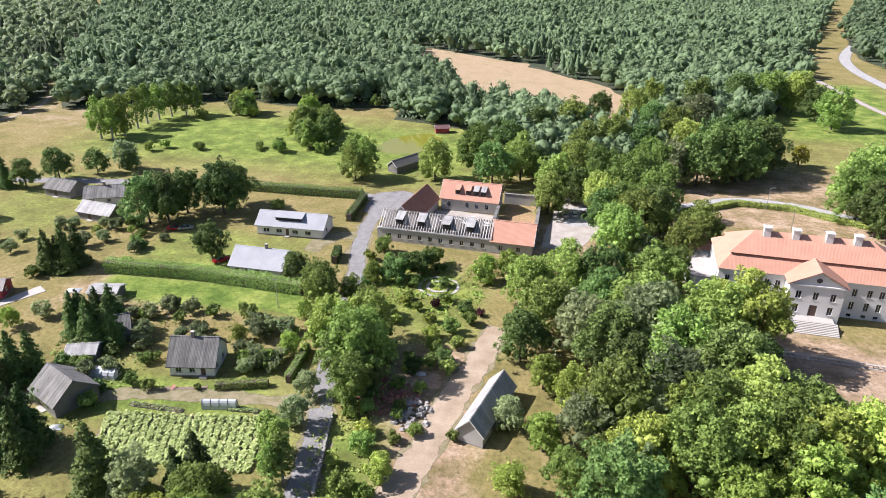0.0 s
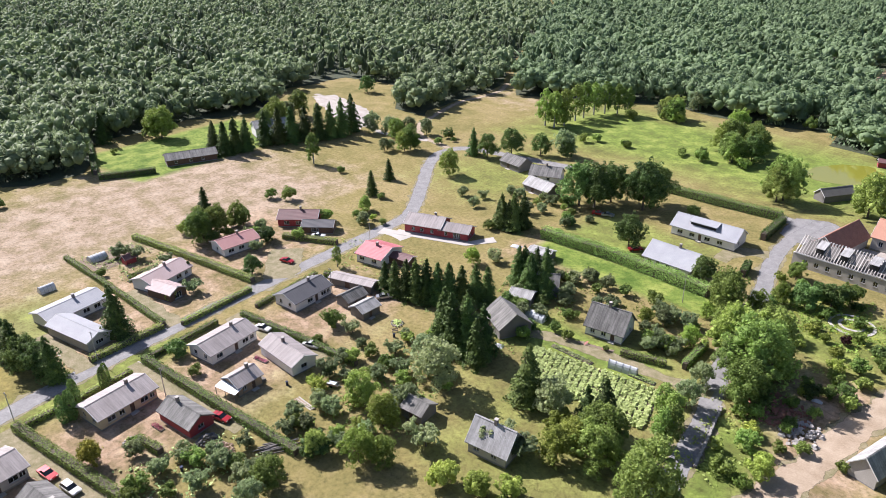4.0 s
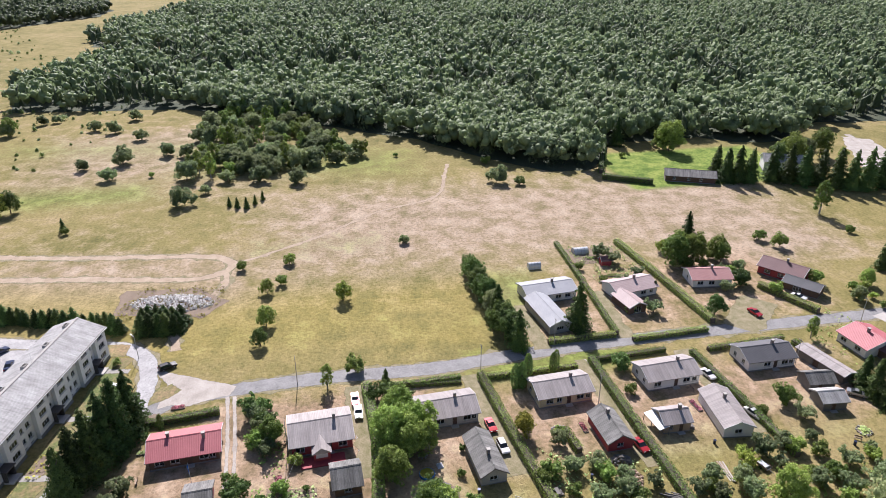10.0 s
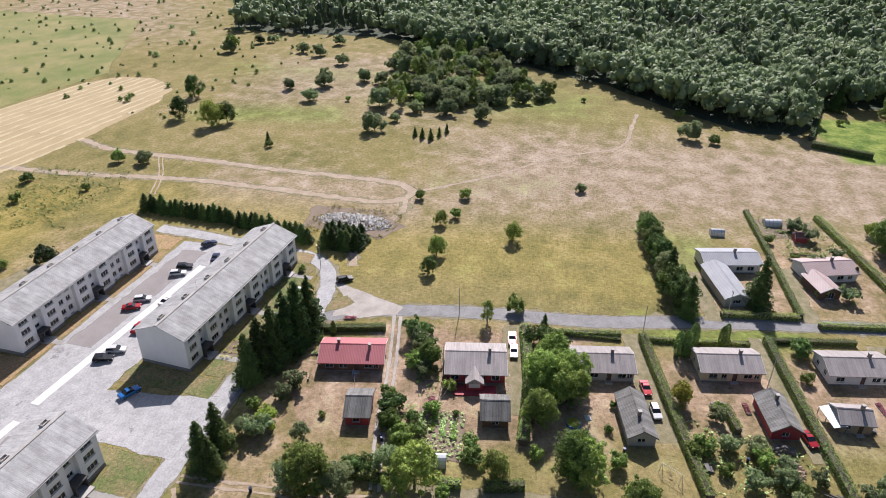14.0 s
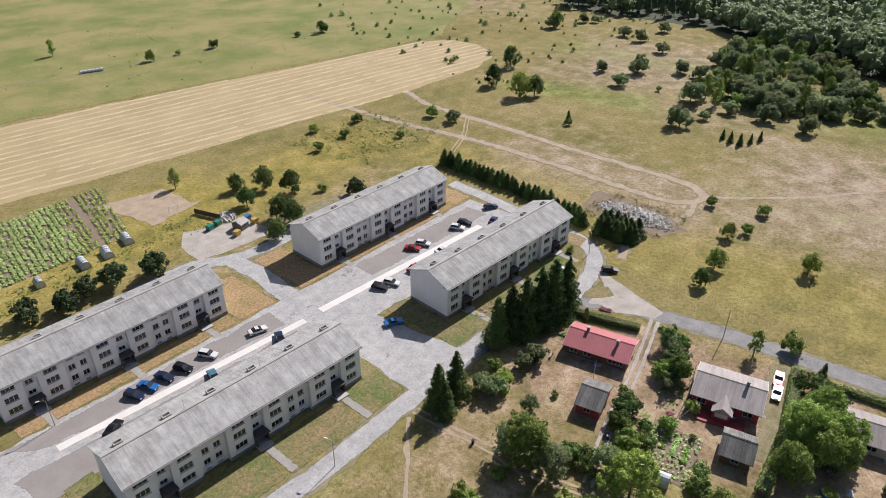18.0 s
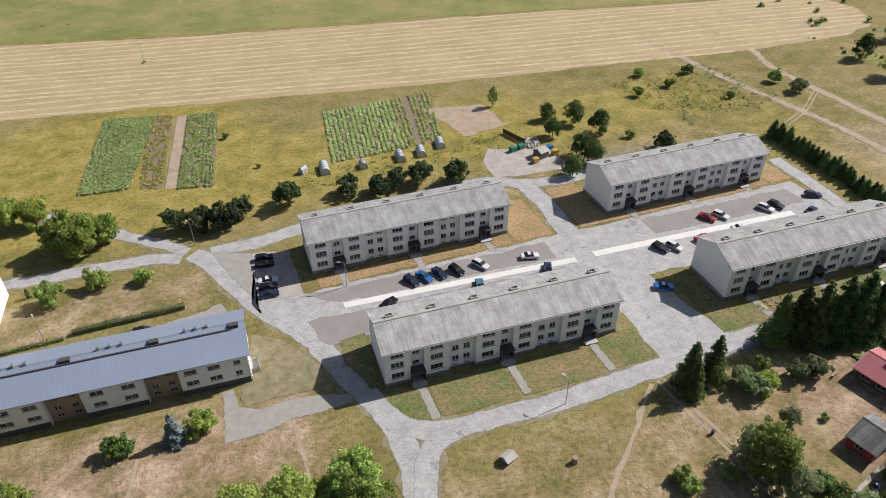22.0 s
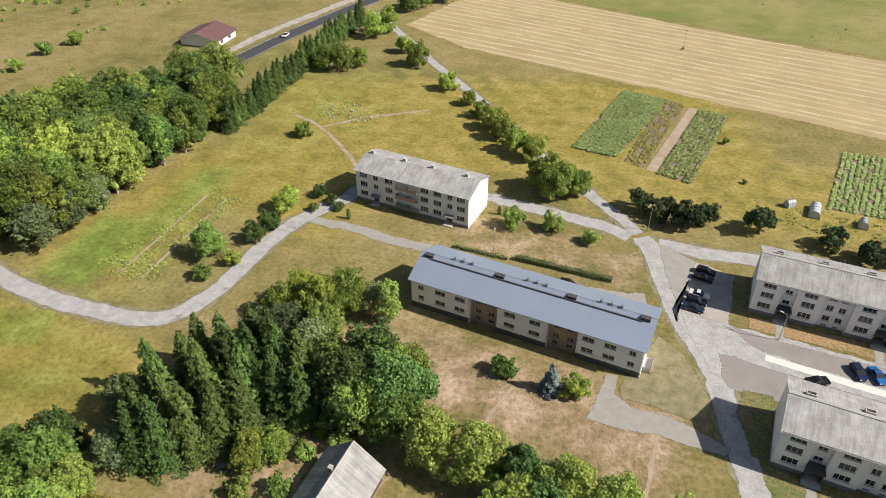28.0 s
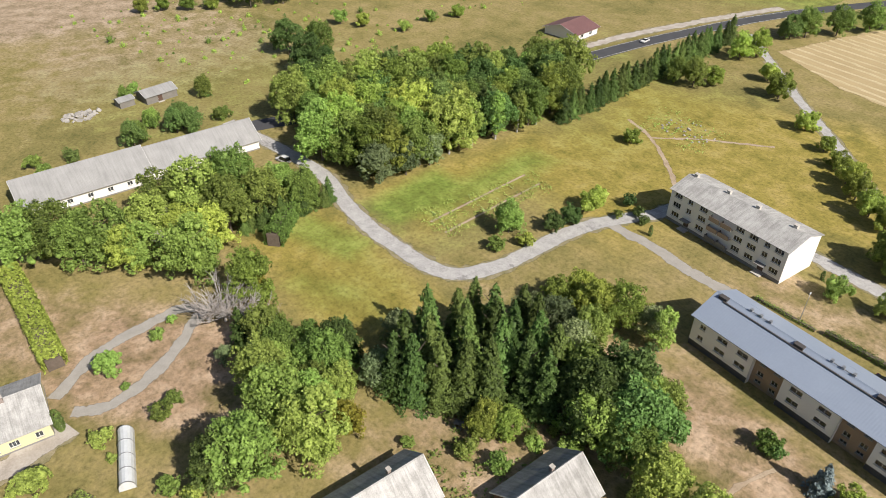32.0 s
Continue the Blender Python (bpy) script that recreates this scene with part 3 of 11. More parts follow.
def tree_masses(p, h, w, conifer, rng):
    """Closed, uneven crowns for many trees at once: rings of points round each stem, narrowing to the top."""
    prof = ((0.04, 0.36), (0.34, 0.27), (0.66, 0.14)) if conifer else ((0.12, 0.28), (0.5, 0.36), (0.7, 0.3), (0.84, 0.14))
    k, m = (6 if conifer else 7), len(p)
    a0 = rng.random((m, 1)) * 6.283
    lev = []
    for z, r in prof:
        a = a0 + (np.arange(k) + rng.uniform(-0.3, 0.3, (m, k))) * 6.283 / k
        rr = r * w[:, None] * rng.uniform(0.55, 1.2, (m, k))
        zz = h[:, None] * (z + rng.uniform(-0.07, 0.07, (m, k)) * (0.6 if conifer else 1.0))
        lev.append(np.stack([p[:, :1] + rr * np.cos(a), p[:, 1:] + rr * np.sin(a), np.maximum(zz, 0.2)], 2))
    tip = np.stack([p[:, 0] + rng.normal(size=m) * 0.3, p[:, 1] + rng.normal(size=m) * 0.3, h * 0.92], 1)[:, None]
    v = np.concatenate(lev + [tip], 1)
    n = v.shape[1]
    tri = []
    for q in range(len(prof) - 1):
        for i in range(k):
            j = (i + 1) % k
            tri += [(q * k + i, q * k + j, q * k + k + j), (q * k + i, q * k + k + j, q * k + k + i)]
    tri += [((len(prof) - 1) * k + i, (len(prof) - 1) * k + (i + 1) % k, n - 1) for i in range(k)]
    f = (np.arange(m) * n)[:, None, None] + np.array(tri)[None]
    return v.reshape(-1, 3), f.reshape(-1, 3)


def crown_column(rng, h, w, n, size):
    u = rng.random(n)
    a = rng.random(n) * 6.283
    r = w * 0.5 * np.sin(np.pi * np.clip(0.12 + 0.85 * u, 0, 1)) ** 0.5 * (0.85 + 0.25 * rng.random(n))
    p = np.stack([r * np.cos(a), r * np.sin(a), u * h], 1)
    d = np.stack([np.cos(a), np.sin(a), 0.25 + 0 * a], 1)
    return tri_cards(p, unit(d + rng.normal(size=d.shape) * 0.35), size * (0.6 + 0.7 * rng.random(n)), rng)


def trunk_bm(rng, h, r, limbs=5, spread=2.0, top=0.75):
    bm = bmesh.new()
    p = Vector((0, 0, -0.2))
    for i in range(4):
        q = Vector((rng.normal() * 0.06 * h * 0.1, rng.normal() * 0.06 * h * 0.1, h * top * (i + 1) / 4))
        tube(bm, p, q, r * (1 - i * 0.22), r * (1 - (i + 1) * 0.22), 7)
        p = q
    for i in range(limbs):
        a = rng.random() * 6.283
        z0 = h * (0.25 + 0.4 * rng.random())
        tube(bm, (0, 0, z0), (spread * math.cos(a), spread * math.sin(a), z0 + h * 0.2), r * 0.4, r * 0.12, 5)
    return bm


TREES = {}


def tree_model(kind, variant, mat, bark, h, w, n, size, maker, name):
    key = (kind, variant)
    if key not in TREES:
        rng = np.random.default_rng(hash_of(kind) * 31 + variant)
        v, q = maker(rng, h, w, n, size)
        me = mesh_np("crown", v, q, mat)
        tb = trunk_bm(rng, h, 0.02 * h + 0.05, 5 if kind not in ("spruce", "column", "bush", "shrub") and not kind.startswith("big_") else 2, w * 0.25, 0.8)
        tm = bpy.data.meshes.new("trunk")
        tb.to_mesh(tm)
        tb.free()
        tm.materials.append(bark)
        TREES[key] = (me, tm, name)
    return TREES[key]


def hash_of(s):
    return sum((i + 3) * ord(c) for i, c in enumerate(s)) % 9973


# kind: leaf material, bark, height, width, clumps, clump size, crown maker, name, category
SPECIES = {
    "maple": (F_PARK, M_BARK, 14.0, 12.5, 7600, 0.3, crown_deciduous, "broadleaf_tree", "tree"),
    "lime": (F_LIME, M_BARK, 13.0, 12.0, 7200, 0.29, crown_deciduous, "light_green_tree", "tree"),
    "oak": (F_DARK, M_BARK, 13.0, 11.5, 6600, 0.3, crown_deciduous, "dark_broadleaf_tree", "tree"),
    "willow": (F_GREY, M_BARK, 10.0, 9.0, 4200, 0.27, crown_deciduous, "grey_green_tree", "tree"),
    "yellow": (F_YELLOW, M_BARK, 9.0, 7.5, 3000, 0.27, crown_deciduous, "yellowing_tree", "tree"),
    "birch": (F_PARK, M_BIRCHBARK, 13.0, 6.0, 3000, 0.25, crown_deciduous, "birch_tree", "tree"),
    "spruce": (F_SPRUCE, M_BARK, 14.0, 8.3, 6200, 0.28, crown_spruce, "spruce_tree", "tree"),
    "bluespruce": (F_BLUE, M_BARK, 7.0, 4.5, 1600, 0.3, crown_spruce, "blue_spruce_tree", "tree"),
    "pine": (F_PINE, M_BARK, 7.0, 9.0, 3600, 0.3, crown_bush, "pine_tree", "tree"),
    "apple": (F_GREY, M_BARK, 3.8, 4.8, 1300, 0.2, crown_bush, "apple_tree", "tree"),
    "bush": (F_PARK, M_BARK, 2.6, 3.6, 1000, 0.18, crown_bush, "leafy_bush", "bush"),
    "shrub": (F_DARK, M_BARK, 3.0, 4.2, 1100, 0.2, crown_bush, "dark_bush", "bush"),
    "willowbush": (F_GREY, M_BARK, 3.0, 4.5, 1100, 0.22, crown_bush, "willow_bush", "bush"),
    "limebush": (F_LIME, M_BARK, 2.6, 3.6, 1000, 0.18, crown_bush, "light_green_bush", "bush"),
    "purple": (F_PURPLE, M_BARK, 2.6, 3.0, 700, 0.23, crown_bush, "purple_leaved_bush", "bush"),
    "column": (F_DARK, M_BARK, 5.0, 1.7, 700, 0.22, crown_column, "columnar_thuja", "thuja"),
}
BIG = ("bush", "shrub", "willowbush", "limebush")
for bush in BIG:
    bf, bk, bh, bw, bn, bs, bmk, bnm, bc = SPECIES[bush]
    SPECIES["big_" + bush] = (bf, bk, bh * 2.3, bw * 2.1, int(bn * 4.6), bs * 1.1, bmk, bnm, bc)
LABELS = {
    "maple": "tall broadleaf tree with a full green summer crown", "lime": "light green broadleaf tree with a loose round crown",
    "oak": "dark green broadleaf tree with a dense crown", "willow": "grey-green tree with a soft open crown",
    "yellow": "small tree with yellowing leaves on dry grass", "birch": "slender birch with pale bark and narrow crown",
    "spruce": "dark conical spruce tree with drooping tiers", "bluespruce": "small blue-grey spruce on the dry lawn",
    "pine": "low bushy pine with a dark rounded crown", "apple": "small spreading apple tree in a garden",
    "bush": "green leafy bush growing in the grass", "shrub": "dense dark green bush growing in the grass",
    "willowbush": "grey-green willow bush in the meadow", "limebush": "bright light green bush in a garden",
    "purple": "purple-leaved ornamental bush in a garden", "column": "narrow columnar thuja beside a house",
}


def plant(kind, x, y, scale=1.0, tall=1.0, group="", variants=3):
    model = kind
    if kind in BIG and scale > 1.55:
        model, scale = "big_" + kind, scale / 2.2
    mat, bark, h, w, n, size, maker, name, cat = SPECIES[model]
    crown, trunk, _ = tree_model(model, int(RNG.integers(variants)), mat, bark, h, w, n, size, maker, name)
    e = new(name)
    e.matrix_basis = pose(x, y, 0, 0, 0, float(RNG.random() * 360)) @ Matrix.Diagonal((scale, scale, scale * tall, 1))
    tagged(e, LABELS[kind], cat, group)
    new("trunk", trunk).parent = e
    new("crown", crown).parent = e
    return e


def inside(poly, x, y):
    p = np.array(poly, dtype=float)
    res = np.zeros(np.shape(x), bool)
    j = len(p) - 1
    for i in range(len(p)):
        c = ((p[i, 1] > y) != (p[j, 1] > y)) & (x < (p[j, 0] - p[i, 0]) * (y - p[i, 1]) / (p[j, 1] - p[i, 1] + 1e-12) + p[i, 0])
        res ^= c
        j = i
    return res


def scatter(poly, spacing, seed, jitter=0.45):
    rng = np.random.default_rng(seed)
    p = np.array(poly, dtype=float)
    xs = np.arange(p[:, 0].min(), p[:, 0].max() + spacing, spacing)
    ys = np.arange(p[:, 1].min(), p[:, 1].max() + spacing, spacing)
    gx, gy = np.meshgrid(xs, ys)
    gx = gx.ravel() + rng.uniform(-jitter, jitter, gx.size) * spacing
    gy = gy.ravel() + rng.uniform(-jitter, jitter, gy.size) * spacing
    k = inside(poly, gx, gy)
    return np.stack([gx[k], gy[k]], 1)


LIFT = [0.0]


def lift(z):
    LIFT[0] += 0.0003
    return z * 0.5 + LIFT[0]


def sheet(name, outline, z, material, label, category, kind="structure", rag=0.0, step=3.0, seed=1):
    """A flat patch of ground with a slightly ragged outline and a little thickness."""
    z = lift(z)
    pts = []
    n = len(outline)
    rng = np.random.default_rng(seed)
    for i in range(n):
        a, b = Vector(outline[i]), Vector(outline[(i + 1) % n])
        m = max(1, int((b - a).length / step)) if rag else 1
        for k in range(m):
            p = a.lerp(b, k / m)
            pts.append((p.x + rng.normal() * rag, p.y + rng.normal() * rag))
    bm = bmesh.new()
    if material.name in WORN:
        m, e = len(pts), (1.2 if step > 5 else 0.45)
        turn = 1 if sum(pts[i][0] * pts[(i + 1) % m][1] - pts[(i + 1) % m][0] * pts[i][1] for i in range(m)) > 0 else -1
        lay = bm.verts.layers.float.new("worn")
        rings = []
        for off, worn in ((-e, 0.0), (e, 1.0)):
            ring = []
            for i in range(m):
                d = (Vector(pts[(i + 1) % m]) - Vector(pts[i - 1])).normalized()
                v = bm.verts.new((pts[i][0] + d.y * turn * off, pts[i][1] - d.x * turn * off, z))
                v[lay] = worn
                ring.append(v)
            rings.append(ring)
        bm.faces.new(rings[0])
        for i in range(m):
            j = (i + 1) % m
            bm.faces.new((rings[0][i], rings[1][i], rings[1][j], rings[0][j]))
        bm.normal_update()
        for f in bm.faces:
            if f.normal.z < 0:
                f.normal_flip()
        return tagged(part(name, bm, material), label, category, "", kind)
    vs = [bm.verts.new((x, y, z)) for x, y in pts]
    f = bm.faces.new(vs)
    if f.normal.z < 0:
        f.normal_flip()
    r = bmesh.ops.extrude_face_region(bm, geom=[f])
    bmesh.ops.translate(bm, vec=(0, 0, -z - 0.3), verts=[g for g in r["geom"] if isinstance(g, bmesh.types.BMVert)])
    bmesh.ops.recalc_face_normals(bm, faces=bm.faces)
    ob = part(name, bm, material)
    return tagged(ob, label, category, "", kind)


def smooth_line(pts, step=2.0):
    """A smooth curve through the points, sampled about every step metres."""
    p = [Vector((*q, 0)) for q in pts]
    p = [p[0] * 2 - p[1]] + p + [p[-1] * 2 - p[-2]]
    out = []
    for i in range(1, len(p) - 2):
        a, b, c, d = p[i - 1:i + 3]
        m = max(1, int((c - b).length / step))
        for k in range(m):
            t = k / m
            out.append(0.5 * ((2 * b) + (c - a) * t + (2 * a - 5 * b + 4 * c - d) * t * t + (3 * b - a - 3 * c + d) * t ** 3))
    out.append(p[-2])
    return out


def ribbon(name, pts, width, z, material, label, category, rag=0.0, seed=3, smooth=True, kind="structure"):
    z = lift(z)
    rng = np.random.default_rng(seed)
    line = smooth_line(pts) if smooth else [Vector((*q, 0)) for q in pts]
    bm = bmesh.new()
    lay = bm.verts.layers.float.new("worn") if material.name in WORN else None
    e = min(0.45, width * 0.3)
    prev = None
    for i, p in enumerate(line):
        d = (line[min(i + 1, len(line) - 1)] - line[max(i - 1, 0)]).normalized()
        n = Vector((-d.y, d.x, 0))
        wl, wr = width / 2 + rng.normal() * rag, width / 2 + rng.normal() * rag
        if lay is None:
            cur = [bm.verts.new(p + n * wl + Vector((0, 0, -0.1))), bm.verts.new(p + n * wl * 0.97 + Vector((0, 0, z))), bm.verts.new(p - n * wr * 0.97 + Vector((0, 0, z))), bm.verts.new(p - n * wr + Vector((0, 0, -0.1)))]
        else:
            cur = [bm.verts.new(p + n * k + Vector((0, 0, z))) for k in (wl + e, max(wl - e, 0.1), -max(wr - e, 0.1), -wr - e)]
            cur[0][lay] = cur[3][lay] = 1.0
        if prev:
            for k in range(3):
                bm.faces.new((prev[k + 1], cur[k + 1], cur[k], prev[k]))
        prev = cur
    bmesh.ops.recalc_face_normals(bm, faces=bm.faces)
    if material in (M_ASPHALT, M_ROAD, M_GRAVEL, M_DIRT) and width > 1.9 and not name.endswith("verge"):
        ribbon("road_verge", pts, width + 1.3, 0.004, M_VERGE, "dusty worn grass verge along the way", "verge", rag=0.45, seed=seed + 50, smooth=smooth)
    return tagged(part(name, bm, material), label, category, "", kind)


def hedge(pts, w, h, label="clipped green hedge along the garden boundary", mat=None, density=26.0, name="hedge", group="garden hedges", rough=0.25, size=0.15):
    """A hedge along a line: a dark core inside a skin of leaf clumps."""
    mat = mat or F_HEDGE
    line = [Vector((*q, 0)) for q in pts]
    e = thing(name, line[0].x, line[0].y, 0, 0, label, "hedge", group)
    core = bmesh.new()
    rng = np.random.default_rng(int(abs(line[0].x * 13 + line[0].y * 7)) + 5)
    cs, ns = [], []
    o = line[0]
    for a, b in zip(line[:-1], line[1:]):
        d = b - a
        L = d.length
        d.normalize()
        n = Vector((-d.y, d.x, 0))
        q = [a - o + n * w * 0.36, b - o + n * w * 0.36, b - o - n * w * 0.36, a - o - n * w * 0.36]
        lo = [core.verts.new((p.x, p.y, 0)) for p in q]
        hi = [core.verts.new((p.x, p.y, h * 0.86)) for p in q]
        core.faces.new(hi)
        for i in range(4):
            core.faces.new((lo[i], lo[(i + 1) % 4], hi[(i + 1) % 4], hi[i]))
        m = int(L * (w + 2 * h) * density)
        s = rng.random(m) * L
        u = rng.random(m) * (w + 2 * h)
        side = np.where(u < h, -1, np.where(u > h + w, 1, 0))
        off = np.where(side == 0, u - h - w / 2, side * w / 2) + rng.normal(size=m) * rough * 0.35
        zz = np.where(side == -1, u, np.where(side == 1, u - h - w, h)) + rng.normal(size=m) * rough * 0.5 + np.where(side == 0, 0.25 * rough * np.sin(s * 1.3) + 0.6 * rough * np.sin(s * 0.37 + 1), 0)
        base = np.array([a.x - o.x, a.y - o.y, 0.0])
        cs.append(base + s[:, None] * np.array([d.x, d.y, 0]) + off[:, None] * np.array([n.x, n.y, 0]) + np.stack([0 * zz, 0 * zz, np.maximum(zz, 0.05)], 1))
        nn = side[:, None] * np.array([n.x, n.y, 0]) + np.stack([0 * zz, 0 * zz, np.where(side == 0, 1.0, 0.3)], 1)
        ns.append(unit(nn + rng.normal(size=(m, 3)) * 0.45))
    bmesh.ops.recalc_face_normals(core, faces=core.faces)
    part("core", core, M_BARK, e)
    c, nr = np.concatenate(cs), np.concatenate(ns)
    v, qd = cards(c, nr, size * (0.6 + 0.8 * rng.random(len(c))), rng)
    new("leaves", mesh_np("leaves", v, qd, mat)).parent = e
    return e

# ---- ground: one sheet to the horizon, with soft zones ----
def axis_steps(lo, hi, step, far):
    inner = np.arange(lo, hi + step, step)
    out = step * 1.35 ** np.arange(1, 26)
    left = lo - np.cumsum(out)
    right = inner[-1] + np.cumsum(out)
    return np.concatenate([left[left > -far][::-1], [], inner, right[right < far]])


def zone_box(gx, gy, cx, cy, rx, ry, rot, soft):
    """Soft rounded box: 1 inside, fading over soft metres."""
    a = radians(rot)
    u = (gx - cx) * math.cos(a) + (gy - cy) * math.sin(a)
    v = -(gx - cx) * math.sin(a) + (gy - cy) * math.cos(a)
    d = np.maximum(np.abs(u) - rx, np.abs(v) - ry)
    return np.clip(0.5 - d / soft, 0, 1)


# channel 0 bleached, 1 lush, 2 bare, 3 golden: (channel, cx, cy, rx, ry, rotation, softness, amount)
ZONES = [
    (0, -240, 40, 48, 110, 8, 60, 0.72), (0, -300, -120, 60, 90, 0, 80, 0.45), (0, -220, -130, 40, 60, 0, 60, 0.3), (1, -262, -150, 16, 40, 15, 30, 0.55), (1, -215, -40, 14, 30, 10, 24, 0.35), (0, -500, -420, 200, 90, 30, 120, 0.6),
    (0, -75, 440, 75, 45, -50, 24, 0.95), (1, -5, 375, 22, 40, 0, 20, 0.8), (0, -250, 300, 60, 30, 0, 40, 0.4),
    (1, -300, 122, 26, 42, 10, 8, 0.9), (1, -150, 20, 12, 45, 10, 26, 0.25), (1, -180, 25, 16, 12, 0, 18, 0.55), (1, -310, -60, 30, 60, 0, 50, 0.5), (1, -330, -160, 20, 60, 0, 60, 0.5),
    (1, -130, 285, 95, 45, 0, 50, 0.72), (1, -180, 200, 30, 40, 0, 40, 0.5), (1, -160, -20, 18, 50, 8, 30, 0.28), (1, -145, 30, 8, 24, 8, 12, 0.6), (1, -100, 175, 26, 16, 0, 14, 0.6), (1, -60, 100, 26, 40, 0, 20, 0.45), (1, -95, 265, 60, 25, 0, 40, 0.35), (1, -88, 157, 34, 7, 5, 8, 0.95), (1, -40, 168, 18, 18, 0, 14, 0.6), (1, -36, 105, 8, 16, 12, 10, 0.7), (1, -100, 185, 25, 12, 0, 15, 0.55), (1, -78, 118, 22, 10, 10, 14, 0.75),
    (1, -45, 150, 14, 40, 0, 20, 0.4), (1, 60, 330, 60, 50, 0, 60, 0.4), (1, 110, 410, 40, 70, 0, 40, 0.85), (1, -60, 82, 40, 22, 0, 20, 0.35), (1, -60, -70, 40, 4, 0, 10, 0.45),
    (1, -30, -420, 260, 90, 8, 60, 0.55), (1, 150, -180, 60, 60, 0, 60, 0.35), (1, 112, -96, 16, 26, 0, 12, 0.3), (1, 112, -60, 22, 12, 0, 18, 0.35), (1, 230, -80, 60, 70, 0, 60, 0.35), (1, 110, 30, 60, 25, 0, 40, 0.3),
    (2, -118, 20, 15, 88, 13, 16, 0.72), (1, -106, 20, 12, 80, 13, 14, 0.3), (2, -112, -22, 20, 26, 10, 10, 0.85), (2, 108, -12, 20, 16, 40, 14, 0.8), (0, -190, -95, 24, 46, 4, 24, 0.6), (0, -240, 100, 50, 40, 20, 30, 0.7), (0, -330, -130, 50, 60, 20, 40, 0.6), (2, -178, 65, 22, 50, 15, 18, 0.62), (2, -97, -48, 10, 12, 10, 10, 0.8), (2, -110, 155, 18, 12, 10, 12, 0.7), (2, 52, 150, 45, 26, -10, 16, 0.85), (2, 60, 265, 45, 40, 0, 30, 0.6),
    (2, 55, -55, 22, 34, 25, 18, 0.55), (2, 20, -84, 30, 12, -5, 12, 0.65), (2, -35, -50, 60, 18, 0, 20, 0.45), (2, 110, -10, 16, 12, 40, 10, 0.6), (2, -80, -52, 20, 16, 0, 14, 0.5), (2, 30, -130, 26, 9, 0, 10, 0.5),
    (2, -25, 120, 10, 30, 12, 10, 0.7), (2, -12, 215, 16, 20, 0, 14, 0.6), (2, 130, 5, 22, 14, 40, 12, 0.6), (2, -110, -150, 50, 20, 0, 25, 0.35), (2, -380, -160, 40, 60, 0, 60, 0.3),
    (3, 60, -190, 80, 38, 22, 30, 0.95), (3, 105, -150, 30, 40, 0, 30, 0.9), (3, 125, -110, 16, 34, 0, 16, 0.8), (1, 122, -108, 8, 26, 5, 14, 0.65), (1, 108, -50, 12, 7, 30, 12, 0.5), (1, 100, -52, 14, 8, 30, 10, 0.4), (3, -120, -178, 60, 22, 4, 30, 0.7), (3, -30, -178, 80, 24, 4, 24, 0.75), (3, 112, -55, 26, 14, 0, 16, 0.95), (1, 125, -60, 13, 7, 20, 8, 0.6), (1, 127, -88, 9, 16, 10, 9, 0.7), (1, 112, -102, 7, 20, 10, 9, 0.4), (0, 300, -70, 70, 60, 0, 60, 0.5), (0, 360, -50, 40, 40, 0, 30, 0.9), (3, -165, -40, 24, 66, 8, 30, 0.5), (3, -160, 0, 16, 20, 0, 20, 0.5), (3, -170, -120, 20, 50, 0, 24, 0.5),
]
gxs, gys = axis_steps(-420, 300, 3.0, 4600), axis_steps(-360, 560, 3.0, 4600)
GX, GY = np.meshgrid(gxs, gys)
zone = np.zeros(GX.shape + (4,), np.float32)
for ch, cx, cy, rx, ry, rot, soft, amount in ZONES:
    zone[..., ch] = np.maximum(zone[..., ch], zone_box(GX, GY, cx, cy, rx, ry, rot, soft) * amount)
ny, nx = GX.shape
gi = np.arange(nx * ny).reshape(ny, nx)
quads = np.stack([gi[:-1, :-1], gi[:-1, 1:], gi[1:, 1:], gi[1:, :-1]], -1).reshape(-1, 4)
GZ = 0 * GX
ground_mesh = mesh_np("ground", np.stack([GX, GY, GZ], -1).reshape(-1, 3), quads, ground_material())
attr = ground_mesh.color_attributes.new("zone", 'FLOAT_COLOR', 'POINT')
attr.data.foreach_set("color", zone.reshape(-1))
ground = tagged(new("ground", ground_mesh), "dry summer grassland with bleached, green and bare patches", "ground", "", "structure")

# ---- fields ----
STUB = [(97, -249), (21, -237), (-77, -221), (-221, -206), (-262, -206), (-286, -213), (-297, -232), (-295, -250), (-281, -260), (-240, -267), (-126, -288), (-2, -307), (118, -334), (131, -266)]
field = sheet("stubble_field", STUB, 0.05, M_STUBBLE, "harvested grain field with rows of pale straw", "field", rag=0.5, step=6)


